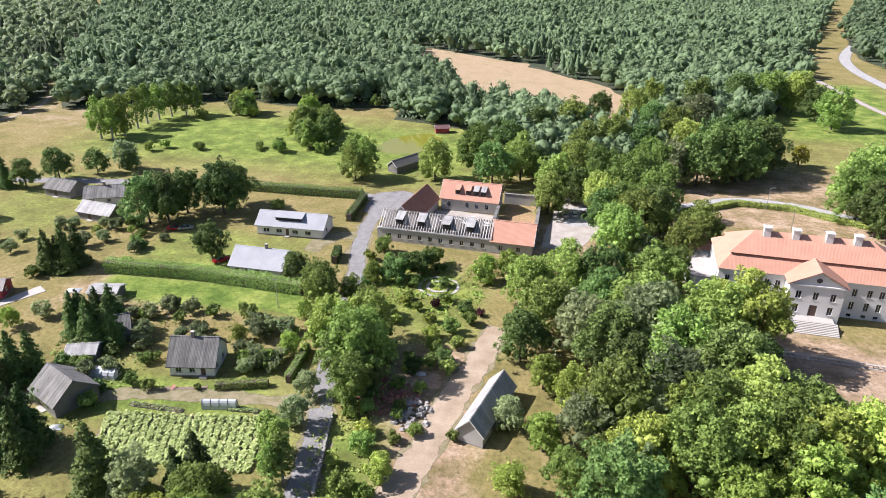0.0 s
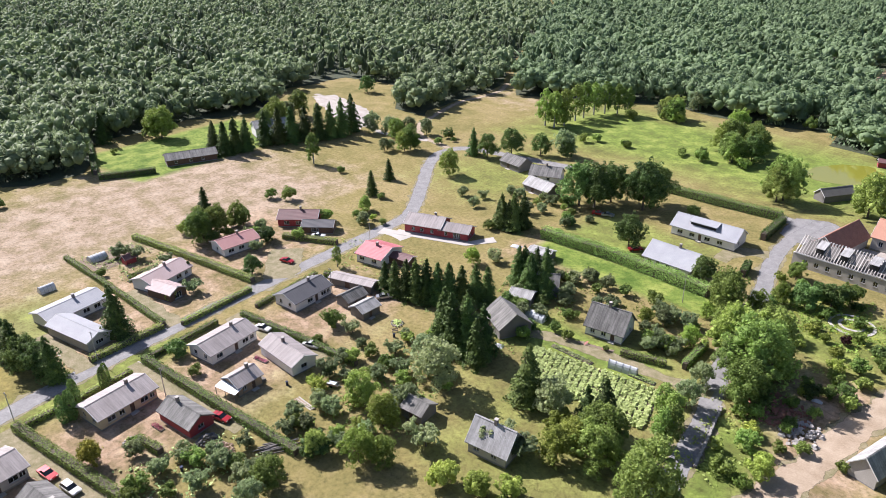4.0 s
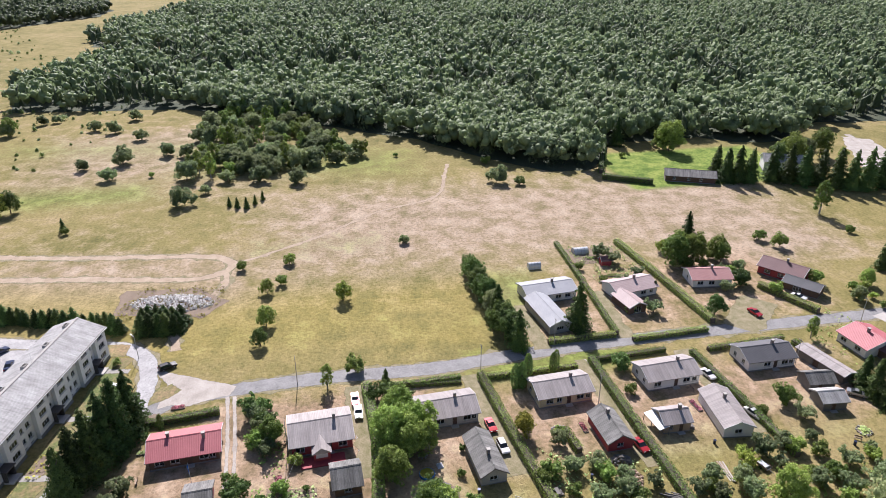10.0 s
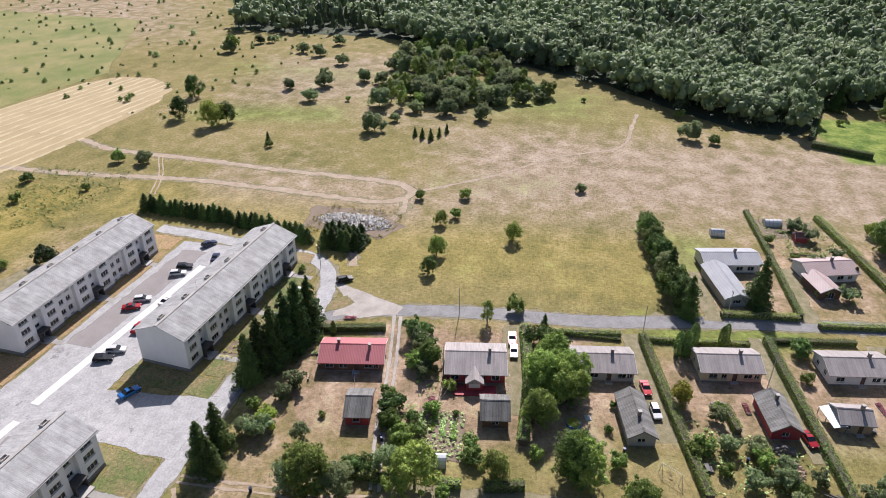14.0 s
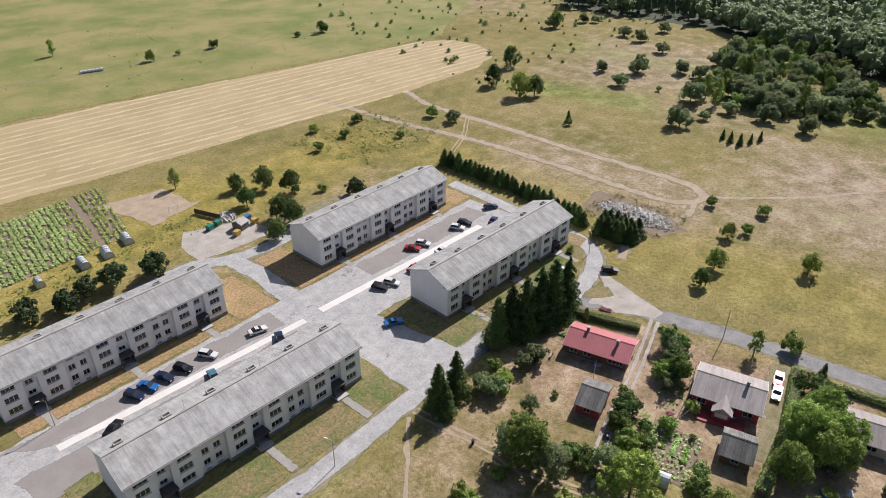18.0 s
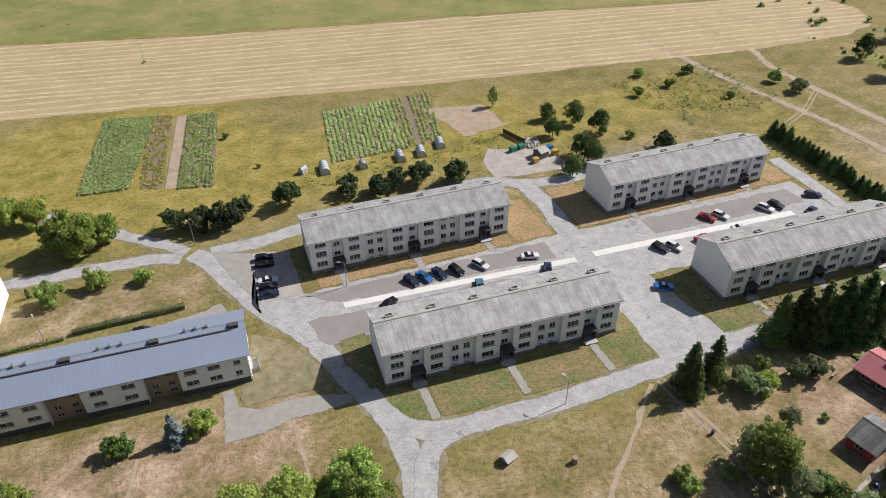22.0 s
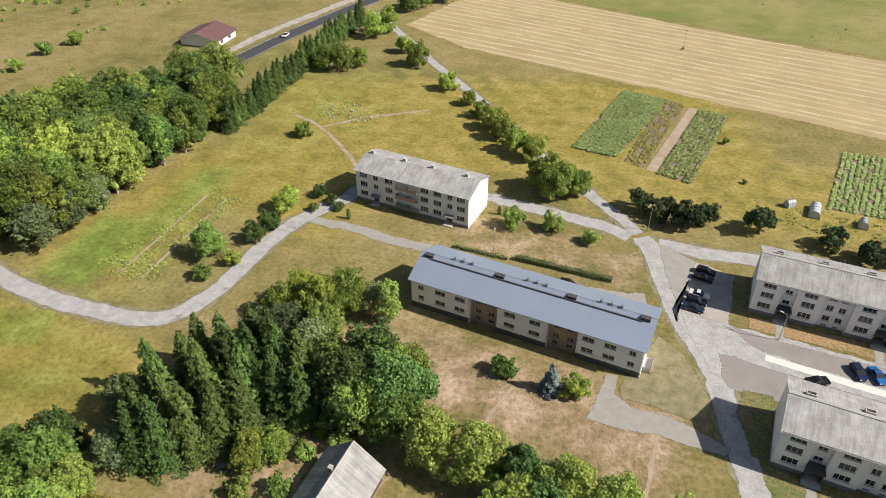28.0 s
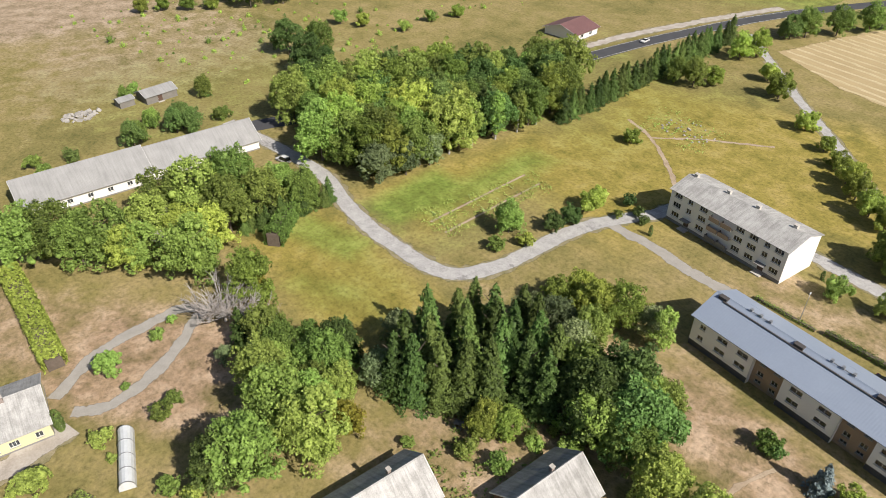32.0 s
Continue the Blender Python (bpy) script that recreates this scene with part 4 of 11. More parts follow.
def straw_rows():
    bm = bmesh.new()
    rng = np.random.default_rng(4)
    d = Vector((-242, 32)).normalized()
    n = Vector((-d.y, d.x)) * -1
    if n.y > 0:
        n = -n
    o = Vector((131, -251))
    for r in range(19):
        prev = None
        base = 2.5 + r * 5.0
        for k in range(0, 150):
            s = k * 3.0
            bend = 1.2 * math.sin(s * 0.016 + r * 0.25) + 0.5 * math.sin(s * 0.05 + r * 1.7) + 0.25 * math.sin(s * 0.17 + r * 2.3) + 0.15 * rng.normal()
            p = o + d * s + n * (base + bend)
            if not inside(STUB, np.array([p.x]), np.array([p.y]))[0]:
                prev = None
                continue
            w = 0.55 + 0.35 * rng.random()
            hh = 0.16 + 0.1 * rng.random()
            a, b, c = p + n * w, p, p - n * w
            cur = [bm.verts.new((a.x, a.y, 0.045)), bm.verts.new((b.x, b.y, 0.05 + hh)), bm.verts.new((c.x, c.y, 0.045))]
            if prev and rng.random() > 0.004:
                bm.faces.new((prev[0], prev[1], cur[1], cur[0]))
                bm.faces.new((prev[1], prev[2], cur[2], cur[1]))
            prev = cur
    bmesh.ops.recalc_face_normals(bm, faces=bm.faces)
    tagged(part("straw_swaths", bm, M_STRAW), "parallel rows of dry straw left on the stubble", "straw", "", "stuff")


straw_rows()
sheet("far_green_field", [(118, -337), (-2, -310), (-126, -291), (-240, -270), (-300, -262), (-420, -330), (-420, -520), (160, -600), (150, -345)], 0.03,
      worn_edge(lawn_material("green_pasture", (0.14, 0.17, 0.03), (0.285, 0.24, 0.09), 0.5, 0.03)), "green pasture behind the stubble field", "field", rag=1.0, step=8)


def crop_rows(name, corners, rows, label, mat, soil=True, height=0.5, size=0.28, per_m=3.5, gaps=0.06, seed=1):
    """A cultivated plot: soil sheet with rows of plants between the first and the last side."""
    a, b, c, d = [Vector(p) for p in corners]
    if soil:
        sheet("soil_plot", corners, 0.04, M_SOIL, "dug garden soil under rows of vegetables", "soil", rag=0.15, step=4, seed=seed)
    rng = np.random.default_rng(seed)
    cs = []
    for i in range(rows):
        t = (i + 0.5) / rows
        p, q = a.lerp(b, t), d.lerp(c, t)
        m = int((q - p).length * per_m)
        s = rng.random(m)
        keep = rng.random(m) > gaps
        tone = (np.sin(s * 9 + i * 1.7) > -0.93) & (rng.random() > (0.12 if gaps > 0.1 else 0.0))
        s = s[keep & tone]
        base = np.outer(1 - s, np.array(p)) + np.outer(s, np.array(q)) + rng.normal(size=(len(s), 2)) * 0.24
        cs.append(np.concatenate([base, (0.08 + height * rng.random((len(s), 1)))], 1))
    c3 = np.concatenate(cs)
    nr = unit(rng.normal(size=c3.shape) * 0.32 + np.array([0, 0, 1.0]))
    v, qd = cards(c3, nr, size * (0.6 + 0.8 * rng.random(len(c3))), rng)
    return tagged(new(name, mesh_np(name, v, qd, mat)), label, "crop", "", "stuff")


crop_rows("potato_plants", [(-85, 110.5), (-55, 117), (-51, 103.5), (-80, 100)], 20, "rows of leafy potato plants in a garden field", F_CROP, height=0.5, size=0.38, per_m=60, gaps=0.0, seed=3)
crop_rows("vegetable_rows", [(30, -231), (14, -229), (23, -182), (36, -183)], 18, "dense bright green vegetable rows in a field plot", F_CROP, height=0.4, size=0.32, per_m=44, gaps=0.02, seed=4)
crop_rows("vegetable_rows", [(4, -225.4), (-5.3, -224), (0.9, -175), (10.4, -177)], 8, "bright green vegetable rows in a field plot", F_CROP, height=0.4, size=0.32, per_m=32, gaps=0.05, seed=5)
crop_rows("vegetable_rows", [(16, -230), (8.8, -227.2), (14.4, -178.6), (20.2, -181)], 6, "weedy strip of withered vegetables", F_YELLOW, height=0.4, size=0.3, per_m=9, gaps=0.3, seed=15)
crop_rows("vegetable_rows", [(-38, -211), (-62, -213), (-56, -177), (-33, -176)], 16, "long allotment rows of mixed vegetables", F_CROP, height=0.4, size=0.32, per_m=32, gaps=0.08, seed=6)
crop_rows("vegetable_rows", [(-62, -213), (-77, -214), (-69, -178), (-56, -177)], 9, "allotment rows with bare soil between", F_HEDGE, height=0.4, size=0.3, per_m=14, gaps=0.25, seed=16)
crop_rows("vegetable_rows", [(-146, -191), (-184, -198), (-177, -159), (-153, -164)], 13, "overgrown vegetable rows behind the flats", F_PARK, soil=False, height=0.6, size=0.35, per_m=2.5, gaps=0.4, seed=7)
crop_rows("vegetable_rows", [(121, -84), (117, -121), (109, -119), (107, -82)], 6, "narrow vegetable rows in the meadow", F_CROP, soil=False, height=0.35, size=0.28, per_m=2.5, gaps=0.3, seed=8)
ribbon("bare_strip", [(6.2, -226), (12.2, -178)], 3.0, 0.06, M_DIRT, "bare pale strip between vegetable rows", "path", rag=0.1, smooth=False)
for sx in (112.5, 118.5):
    ribbon("bare_strip", [(sx - 3.5, -84), (sx, -119)], 0.7, 0.06, M_DIRT, "bare pale strip between vegetable rows", "path", rag=0.1, smooth=False)

# ---- roads and paths ----
ROAD = "village road of patched pale grey asphalt"
ribbon("road", [(-78, -72.2), (-97, -72), (-110, -70), (-120, -67), (-128, -60.6), (-131.9, -51), (-134.2, -42), (-137.6, -25), (-141, 0), (-147.5, 26), (-153, 52), (-157.5, 78), (-161.5, 102), (-165.5, 127), (-170, 143), (-188, 164), (-206, 184), (-214, 198), (-212, 209), (-203, 213), (-190, 216), (-168, 221), (-140, 227), (-110, 231), (-88, 231), (-68, 231)], 4.9, 0.05, M_ROAD, ROAD, "road", rag=0.12)
ribbon("forest_track", [(-214, 204), (-226, 206), (-240, 209), (-255, 220), (-261, 232), (-272, 256), (-277, 272), (-277, 287), (-280, 306), (-292, 326)], 2.4, 0.04, M_DIRT, "bare dirt track running along the wood", "road", rag=0.25)
ribbon("road", [(-232, 206), (-246, 201), (-262, 199), (-284, 206), (-312, 216), (-352, 222)], 3.0, 0.041, M_GRAVEL, "gravel drive to the forest villa", "road", rag=0.2)
sheet("villa_yard", [(-270, 194), (-290, 196), (-326, 208), (-348, 217), (-342, 229), (-302, 222), (-280, 212)], 0.036, M_GRAVEL, "pale gravel yard behind the row of spruces", "yard", rag=0.6)
ribbon("road", [(-34, 60), (-38, 85), (-41, 100), (-44, 115), (-49, 130), (-54, 150), (-60, 175), (-66, 195), (-69, 214), (-68, 236)], 4.4, 0.054, M_ROAD, "narrow grey asphalt lane beside the park", "road", rag=0.1)
sheet("road_apron", [(-74, 218), (-64, 214), (-61, 236), (-66, 240), (-76, 235)], 0.046, M_ROAD, "widened asphalt junction before the ruined manor farm", "road", rag=0.3)
ribbon("road", [(-14, -30), (-17.5, -48), (-20.3, -62.7), (-21.1, -69.5), (-20.5, -79), (-17.5, -87.3), (-14.3, -96.5), (-10.7, -106.6), (-4.2, -116.8), (0.5, -127), (5.5, -139), (9, -144)], 4.8, 0.056, M_ASPHALT, ROAD, "road", rag=0.12)
ribbon("road", [(-31, -72.3), (-26, -70.5), (-22.5, -65), (-20, -58)], 4.0, 0.055, M_ASPHALT, ROAD, "road", rag=0.12)
ribbon("road", [(-107, -72.2), (-92.4, -72.8), (-77.8, -72.1), (-64.8, -71.7), (-52, -71.4), (-40.8, -71.9), (-32, -72.4), (-25.8, -74), (-20.5, -78.5)], 4.4, 0.06, M_ASPHALT, ROAD, "road", rag=0.12)
ribbon("road", [(4.5, -142.6), (-1, -143.3), (-8, -143.5), (-22, -146), (-45, -148), (-69, -150), (-80, -145), (-93, -143), (-106, -146)], 4.6, 0.052, M_ASPHALT, "service lane of worn asphalt behind the flats", "road", rag=0.15)
ribbon("road", [(-80, -145), (-81, -133), (-80, -119), (-84, -106)], 5.5, 0.058, M_ASPHALT, "service lane of worn asphalt between the flats", "road", rag=0.15)
ribbon("road", [(11.5, -143.2), (18, -145), (30, -146), (42, -146.5), (56, -147)], 4.2, 0.05, M_ASPHALT, "service lane of worn asphalt behind the white flats", "road", rag=0.15)
ribbon("road", [(9.8, -145.4), (24, -158), (45, -176), (72, -203), (98, -226), (123, -250), (150, -275)], 3.4, 0.045, M_ASPHALT, "narrow lane lined with bushes, grey and cracked", "road", rag=0.15)
ribbon("road", [(200, -66), (170, -72), (152, -74), (139, -72), (123, -70.5), (110, -71.5), (100, -73), (94, -77), (91, -87), (91, -98), (91, -108), (89, -119), (84, -131), (80, -142), (60, -147)], 4.4, 0.05, M_ASPHALT, "curving grey lane past the white flats", "road", rag=0.12)
ribbon("road", [(89, -119), (75, -120), (64, -119), (53, -119.5), (30, -119), (12, -119), (4, -121)], 3.2, 0.048, M_WALK, "worn grey drive before the white flats", "road", rag=0.2)
ribbon("highway", [(195, -60), (180, -130), (172, -195), (170, -225), (166.5, -255), (160, -294), (150, -330), (130, -380), (90, -460)], 8.0, 0.06, M_HIGHWAY, "dark main road with a white edge line", "road")
ribbon("highway_shoulder", [(184, -150), (181, -205), (178, -240), (172, -275), (162, -320)], 4.5, 0.045, M_GRAVEL, "pale gravel shoulder beside the main road", "road", rag=0.4)
for off in (-3.5, 3.5):
    ribbon("road_marking", [(172 + off, -195), (170 + off, -225), (166.5 + off, -255), (160 + off, -294), (150 + off, -330)], 0.18, 0.068, M_FRAME, "white painted edge line on dark asphalt", "marking")
ribbon("highway", [(200, 700), (160, 600), (148, 540), (152, 477), (165, 420), (185, 360)], 7.0, 0.06, M_ASPHALT, "main road passing the park", "road")
ribbon("park_drive", [(0, 238), (12, 242), (27, 250), (44, 261), (62, 261), (76, 255), (95, 246)], 4.6, 0.05, M_ASPHALT, "curved grey drive before the manor", "road", rag=0.1)
ribbon("park_drive", [(116, 490), (122, 453), (127, 425), (132, 404), (142, 370)], 3.5, 0.05, M_GRAVEL, "gravel drive in the park", "road", rag=0.1)
sheet("gravel_lot", [(-15, 206), (-4, 208), (6, 234), (-2, 246), (-14, 248)], 0.042, M_GRAVEL, "gravel parking lot beside the ruined farm", "parking lot", rag=0.4)
sheet("asphalt_lot", [(-10, 224), (4, 226), (6, 240), (-8, 240)], 0.05, M_ASPHALT, "patched asphalt parking bay under trees", "parking lot", rag=0.3)
ribbon("dirt_yard", [(-30, 78), (-27, 95), (-25, 112), (-23, 129), (-21, 143), (-18, 160)], 5.8, 0.04, M_DIRT, "wide bare dirt track beside the old barn", "path", rag=0.3)
ribbon("dirt_track", [(-180, -235), (-182, -205), (-184, -181), (-190, -140), (-190.5, -109), (-190, -76), (-194, -67), (-201, -64.5), (-206, -72), (-206.5, -90), (-206, -116), (-207, -151), (-207, -186), (-213, -206)], 2.9, 0.04, M_DIRT, "bare dirt loop track in the meadow", "path", rag=0.35)
ribbon("dirt_track", [(-196, -66), (-188, -63), (-176, -66), (-164, -70), (-150, -66)], 2.2, 0.038, M_DIRT, "narrow dirt track past the rubble heap", "path", rag=0.3)
ribbon("foot_path", [(-202, -62), (-222, -40), (-246, -20), (-262, 2), (-290, 6), (-305, 8)], 1.5, 0.036, M_DIRT, "trodden path across the bleached meadow", "path", rag=0.3)
for off in (-0.8, 0.8):
    ribbon("foot_path", [(-205.0, -165.0 + off), (-190.9, -155.1 + off), (-175.7, -147.9 + off)], 0.5, 0.042, M_DIRT, "two-wheel dirt track between field tracks", "path", rag=0.1)
ribbon("foot_path", [(-69.3, -69), (-61.7, -61.6), (-51.5, -53), (-46, -47), (-38, -36)], 0.9, 0.036, M_DIRT, "trodden path over the dry lawn", "path", rag=0.2)
for off in (-0.75, 0.75):
    ribbon("foot_path", [(-71.5 + off, -69), (-73 + off, -57.3), (-73.6 + off, -50.5), (-73.5 + off, -44.6), (-77 + off, -32)], 0.6, 0.036, M_DIRT, "two-wheel dirt track beside the gardens", "path", rag=0.12)
ribbon("foot_path", [(-4, -87), (-4.2, -78), (-4.4, -64)], 0.8, 0.036, M_DIRT, "trodden path over the dry lawn", "path", rag=0.12)
ribbon("foot_path", [(22.5, -86), (23.6, -80), (25, -70), (27, -62)], 0.8, 0.036, M_DIRT, "trodden path over the dry lawn", "path", rag=0.15)
ribbon("foot_path", [(80, -135), (92, -150), (112, -165), (125, -170)], 1.2, 0.036, M_DIRT, "trodden path across the golden meadow", "path", rag=0.2)
ribbon("foot_path", [(112, -165), (104, -175), (92, -185), (86, -190)], 1.0, 0.036, M_DIRT, "trodden path across the golden meadow", "path", rag=0.2)
ribbon("foot_path", [(-30, -417), (-70, -407)], 1.6, 0.036, M_DIRT, "faint track along the pasture", "path", rag=0.4)
ribbon("foot_path", [(-83, -349), (-105, -345), (-129, -338.5), (-165, -335), (-230, -325), (-300, -318)], 1.3, 0.062, M_VERGE, "faint dark track along the pasture", "path", rag=0.3)
ribbon("gravel_loop", [(109, 4.5), (116, -3), (119, -14), (120, -23), (117.5, -26), (113, -22), (107, -15), (103, -8), (102, -1), (104, 3)], 2.7, 0.045, M_WALK, "looping pale gravel drive in a yard", "path", rag=0.25)
ribbon("gravel_drive", [(101, 4), (98, 14), (100, 30)], 4.5, 0.042, M_GRAVEL, "pale gravel drive to the yellow house", "path", rag=0.3)
sheet("dry_verge", [(-0.3, -110.3), (-6, -106.6), (-12, -96.6), (-11.4, -90.2), (-3.2, -91), (3.1, -91), (4.6, -93.5), (2.5, -100)], 0.05, M_VERGE, "dry trodden ground beside the blue-roofed flats", "verge", rag=0.2)
sheet("paved_pad", [(7.1, -96), (5, -96), (4.5, -91.4), (1.2, -89.4), (-5.2, -89.9), (-12.2, -88.2), (-16, -86.7), (-15, -84.8), (-4.2, -84.9), (1, -83.8), (7.9, -83.6)], 0.052, M_WALK, "paved apron beside the blue-roofed flats", "path", rag=0.15)

# paved yard between the flats
sheet("parking_yard", [(-3, -119.5), (-150, -119), (-152, -97.5), (-89, -97.2), (-91, -81.4), (-93, -73), (-75.2, -73), (-75.5, -90), (-78, -98.5), (-24, -101.8), (-16.7, -101.8), (-11, -104)], 0.05, M_ASPHALT, "large worn asphalt yard between the flats", "parking lot", rag=0.25, seed=5)
sheet("parking_bays", [(-12, -118.6), (-72, -117.5), (-72, -111), (-20, -113.6)], 0.062, M_BRICKLOT, "reddish worn paving of the parking bays", "parking lot", rag=0.3)
sheet("parking_bays", [(-12, -110), (-72, -107), (-72, -99.5), (-14, -101)], 0.062, M_BRICKLOT, "reddish worn paving of the parking bays", "parking lot", rag=0.3)
sheet("parking_bays", [(-100, -117.5), (-146, -116), (-146, -109), (-100, -110.5)], 0.062, M_BRICKLOT, "reddish worn paving of the parking bays", "parking lot", rag=0.3)
sheet("side_lot", [(-4, -139), (-13, -137), (-13, -119), (-3, -119)], 0.047, M_GRAVEL, "gravel lot with parked cars", "parking lot", rag=0.3)
ribbon("concrete_strip", [(-20.5, -112.3), (-76, -108.6)], 1.9, 0.1, M_PALESTRIP, "pale concrete strip across the parking yard", "kerb", smooth=False)
ribbon("concrete_strip", [(-81, -109), (-139, -106)], 2.1, 0.1, M_PALESTRIP, "pale concrete strip across the parking yard", "kerb", smooth=False)
ribbon("road_turn", [(-155.2, -131), (-155, -118.6), (-153.7, -105.5), (-152.8, -88), (-151, -78), (-144.5, -71), (-134.1, -67.5), (-122.9, -67), (-110, -70.8)], 4.4, 0.052, M_ASPHALT, "narrow lane round the end of the flats", "road", rag=0.12)
sheet("gravel_apron", [(5.0, -143.3), (-4.3, -139.3), (-4.3, -132.3), (-2.0, -119.9), (-3.4, -116.3), (0.1, -128.8)], 0.05, M_WALK, "pale worn gravel between the lane and parked cars", "parking lot", rag=0.2)
sheet("gravel_corner", [(-142.5, -69), (-138.5, -58.5), (-134.5, -46.5), (-131, -47), (-127.5, -55.5), (-126, -62), (-135.5, -63.6)], 0.04, M_GRAVEL, "pale gravel at the road corner", "road", rag=0.3)
sheet("grass_island", [(-127.4, -64.8), (-134, -65), (-135.6, -62), (-133.3, -59), (-129.8, -61.2)], 0.066, M_LAWN, "small grass island at the road corner", "lawn", rag=0.15)
for k, (x0, x1, y0, y1, dry) in enumerate(((-98.5, -147, -81, -75.5, 0), (-17, -65, -124.5, -120, 1), (-93, -143, -122.5, -119.6, 1), (-66, -76, -138, -120, 1), (-84, -93, -140, -120, 1), (-91.8, -98, -97, -75.5, 0), (-144, -152, -136, -120, 1), (-147.5, -153, -96, -78, 0))):
    sheet("lawn", [(x0, y0), (x1, y0 + (0.5 if y0 > -90 else 0)), (x1, y1), (x0, y1)], 0.075, M_DRYLAWN if dry else M_LAWN, "strip of lawn beside the flats, partly dried out", "lawn", rag=0.2, seed=20 + k)

for k, pts in enumerate(([(-16.8, -101.6), (-22.4, -102), (-22.4, -86.8), (-19.6, -86.8), (-16.4, -95.4)], [(-20.4, -86), (-27.6, -84.4), (-27.6, -75.9), (-23.6, -77.6)], [(-29.3, -84.2), (-45.6, -84.4), (-44.2, -74.9), (-37.8, -75.1), (-29.3, -75.8)],
                          [(-47, -83.4), (-63.6, -83.4), (-61.8, -74.2), (-45.8, -75)], [(-65.4, -83.2), (-70.8, -83.4), (-71.6, -97), (-75, -96.5), (-74.8, -75), (-63.8, -74.4)])):
    sheet("lawn", pts, 0.075, M_LAWN, "strip of lawn before the flats, partly dried out", "lawn", rag=0.2, seed=60 + k)

# pond in the meadow
M_WATER, wt, wb = nodes_of("pond_water")
wb.inputs["Base Color"].default_value = (0.2, 0.2, 0.03, 1)
wb.inputs["Roughness"].default_value = 0.06
bump_node(wt, wb, noise_node(wt, wt.nodes.new("ShaderNodeTexCoord").outputs["Object"], 1.2), 0.2, 0.02)
sheet("pond", [(-94, 283), (-92, 296), (-86, 306), (-78, 311), (-70, 306), (-70, 290), (-75, 281), (-86, 278)], 0.04, M_WATER, "greenish pond with grassy banks", "water", rag=0.4)

# ---- buildings ----
WIN_CACHE = {}


def lattice(xs, zs, deep, solid):
    """A frame of bars in one piece: the solid cells of a grid, with front, back and the edges round each opening."""
    bm, seen = bmesh.new(), {}

    def P(i, y, k):
        key = (i, y, k)
        if key not in seen:
            seen[key] = bm.verts.new((xs[i], y, zs[k]))
        return seen[key]
    nx, nz = len(xs) - 1, len(zs) - 1
    full = [[solid(i, k) for k in range(nz)] for i in range(nx)]
    for i in range(nx):
        for k in range(nz):
            if not full[i][k]:
                continue
            bm.faces.new((P(i, 0, k), P(i + 1, 0, k), P(i + 1, 0, k + 1), P(i, 0, k + 1)))
            bm.faces.new((P(i, deep, k + 1), P(i + 1, deep, k + 1), P(i + 1, deep, k), P(i, deep, k)))
            for di, dk, c0, c1 in ((-1, 0, (i, k + 1), (i, k)), (1, 0, (i + 1, k), (i + 1, k + 1)), (0, -1, (i, k), (i + 1, k)), (0, 1, (i + 1, k + 1), (i, k + 1))):
                if not (0 <= i + di < nx and 0 <= k + dk < nz and full[i + di][k + dk]):
                    bm.faces.new((P(c0[0], 0, c0[1]), P(c0[0], deep, c0[1]), P(c1[0], deep, c1[1]), P(c1[0], 0, c1[1])))
    bmesh.ops.recalc_face_normals(bm, faces=bm.faces)
    return bm


def window_meshes(w, h, n, frame_mat):
    key = (round(w, 2), round(h, 2), n, frame_mat.name)
    if key not in WIN_CACHE:
        b = 0.08
        xs = [0, b] + [w * i / n + d for i in range(1, n) for d in (-0.035, 0.035)] + [w - b, w]
        bm = lattice(xs, [0, b, h - b, h], 0.08, lambda i, k: k != 1 or i % 2 == 0)
        f = bpy.data.meshes.new("window")
        bm.to_mesh(f), bm.free()
        f.materials.append(frame_mat)
        bm = box_bm(b, w - b, 0.035, 0.05, b, h - b)
        p = bpy.data.meshes.new("pane")
        bm.to_mesh(p), bm.free()
        p.materials.append(glass_pane())
        bm = box_bm(-0.08, w + 0.08, -0.2, 0.0, -0.08, -0.01)
        s = bpy.data.meshes.new("sill")
        bm.to_mesh(s), bm.free()
        s.materials.append(M_METAL)
        WIN_CACHE[key] = (f, p, s)
    return WIN_CACHE[key]


M_CURTAIN = surface("pale_curtain", (0.6, 0.58, 0.53), (0.45, 0.43, 0.4), 0.9, 1, 5, 0.2, 0.0)


def add_window(parent, px, py, ang, z, w, h, n=2, frame_mat=None, sill=True, curtain=0.22):
    """A window whose lower left corner, seen from outside, is at (px, py, z); ang is the wall's direction."""
    f, p, s = window_meshes(w, h, n, frame_mat or M_FRAME)
    ob = new("window", f)
    ob.parent = parent
    ob.matrix_basis = pose(px, py, z, 0, 0, ang) @ Matrix.Translation((0, 0.1, 0))
    pane = new("pane", p)
    pane.parent = ob
    pane.visible_shadow = False
    if sill:
        so = new("sill", s)
        so.parent = ob
    if RNG.random() < curtain:
        hh = h * (0.35 + 0.6 * RNG.random())
        c = part("curtain", box_bm(0.08, w * (0.5 if RNG.random() < 0.4 else 1) - 0.08, 0.12, 0.135, h - hh, h - 0.05), M_CURTAIN, ob)
    return ob


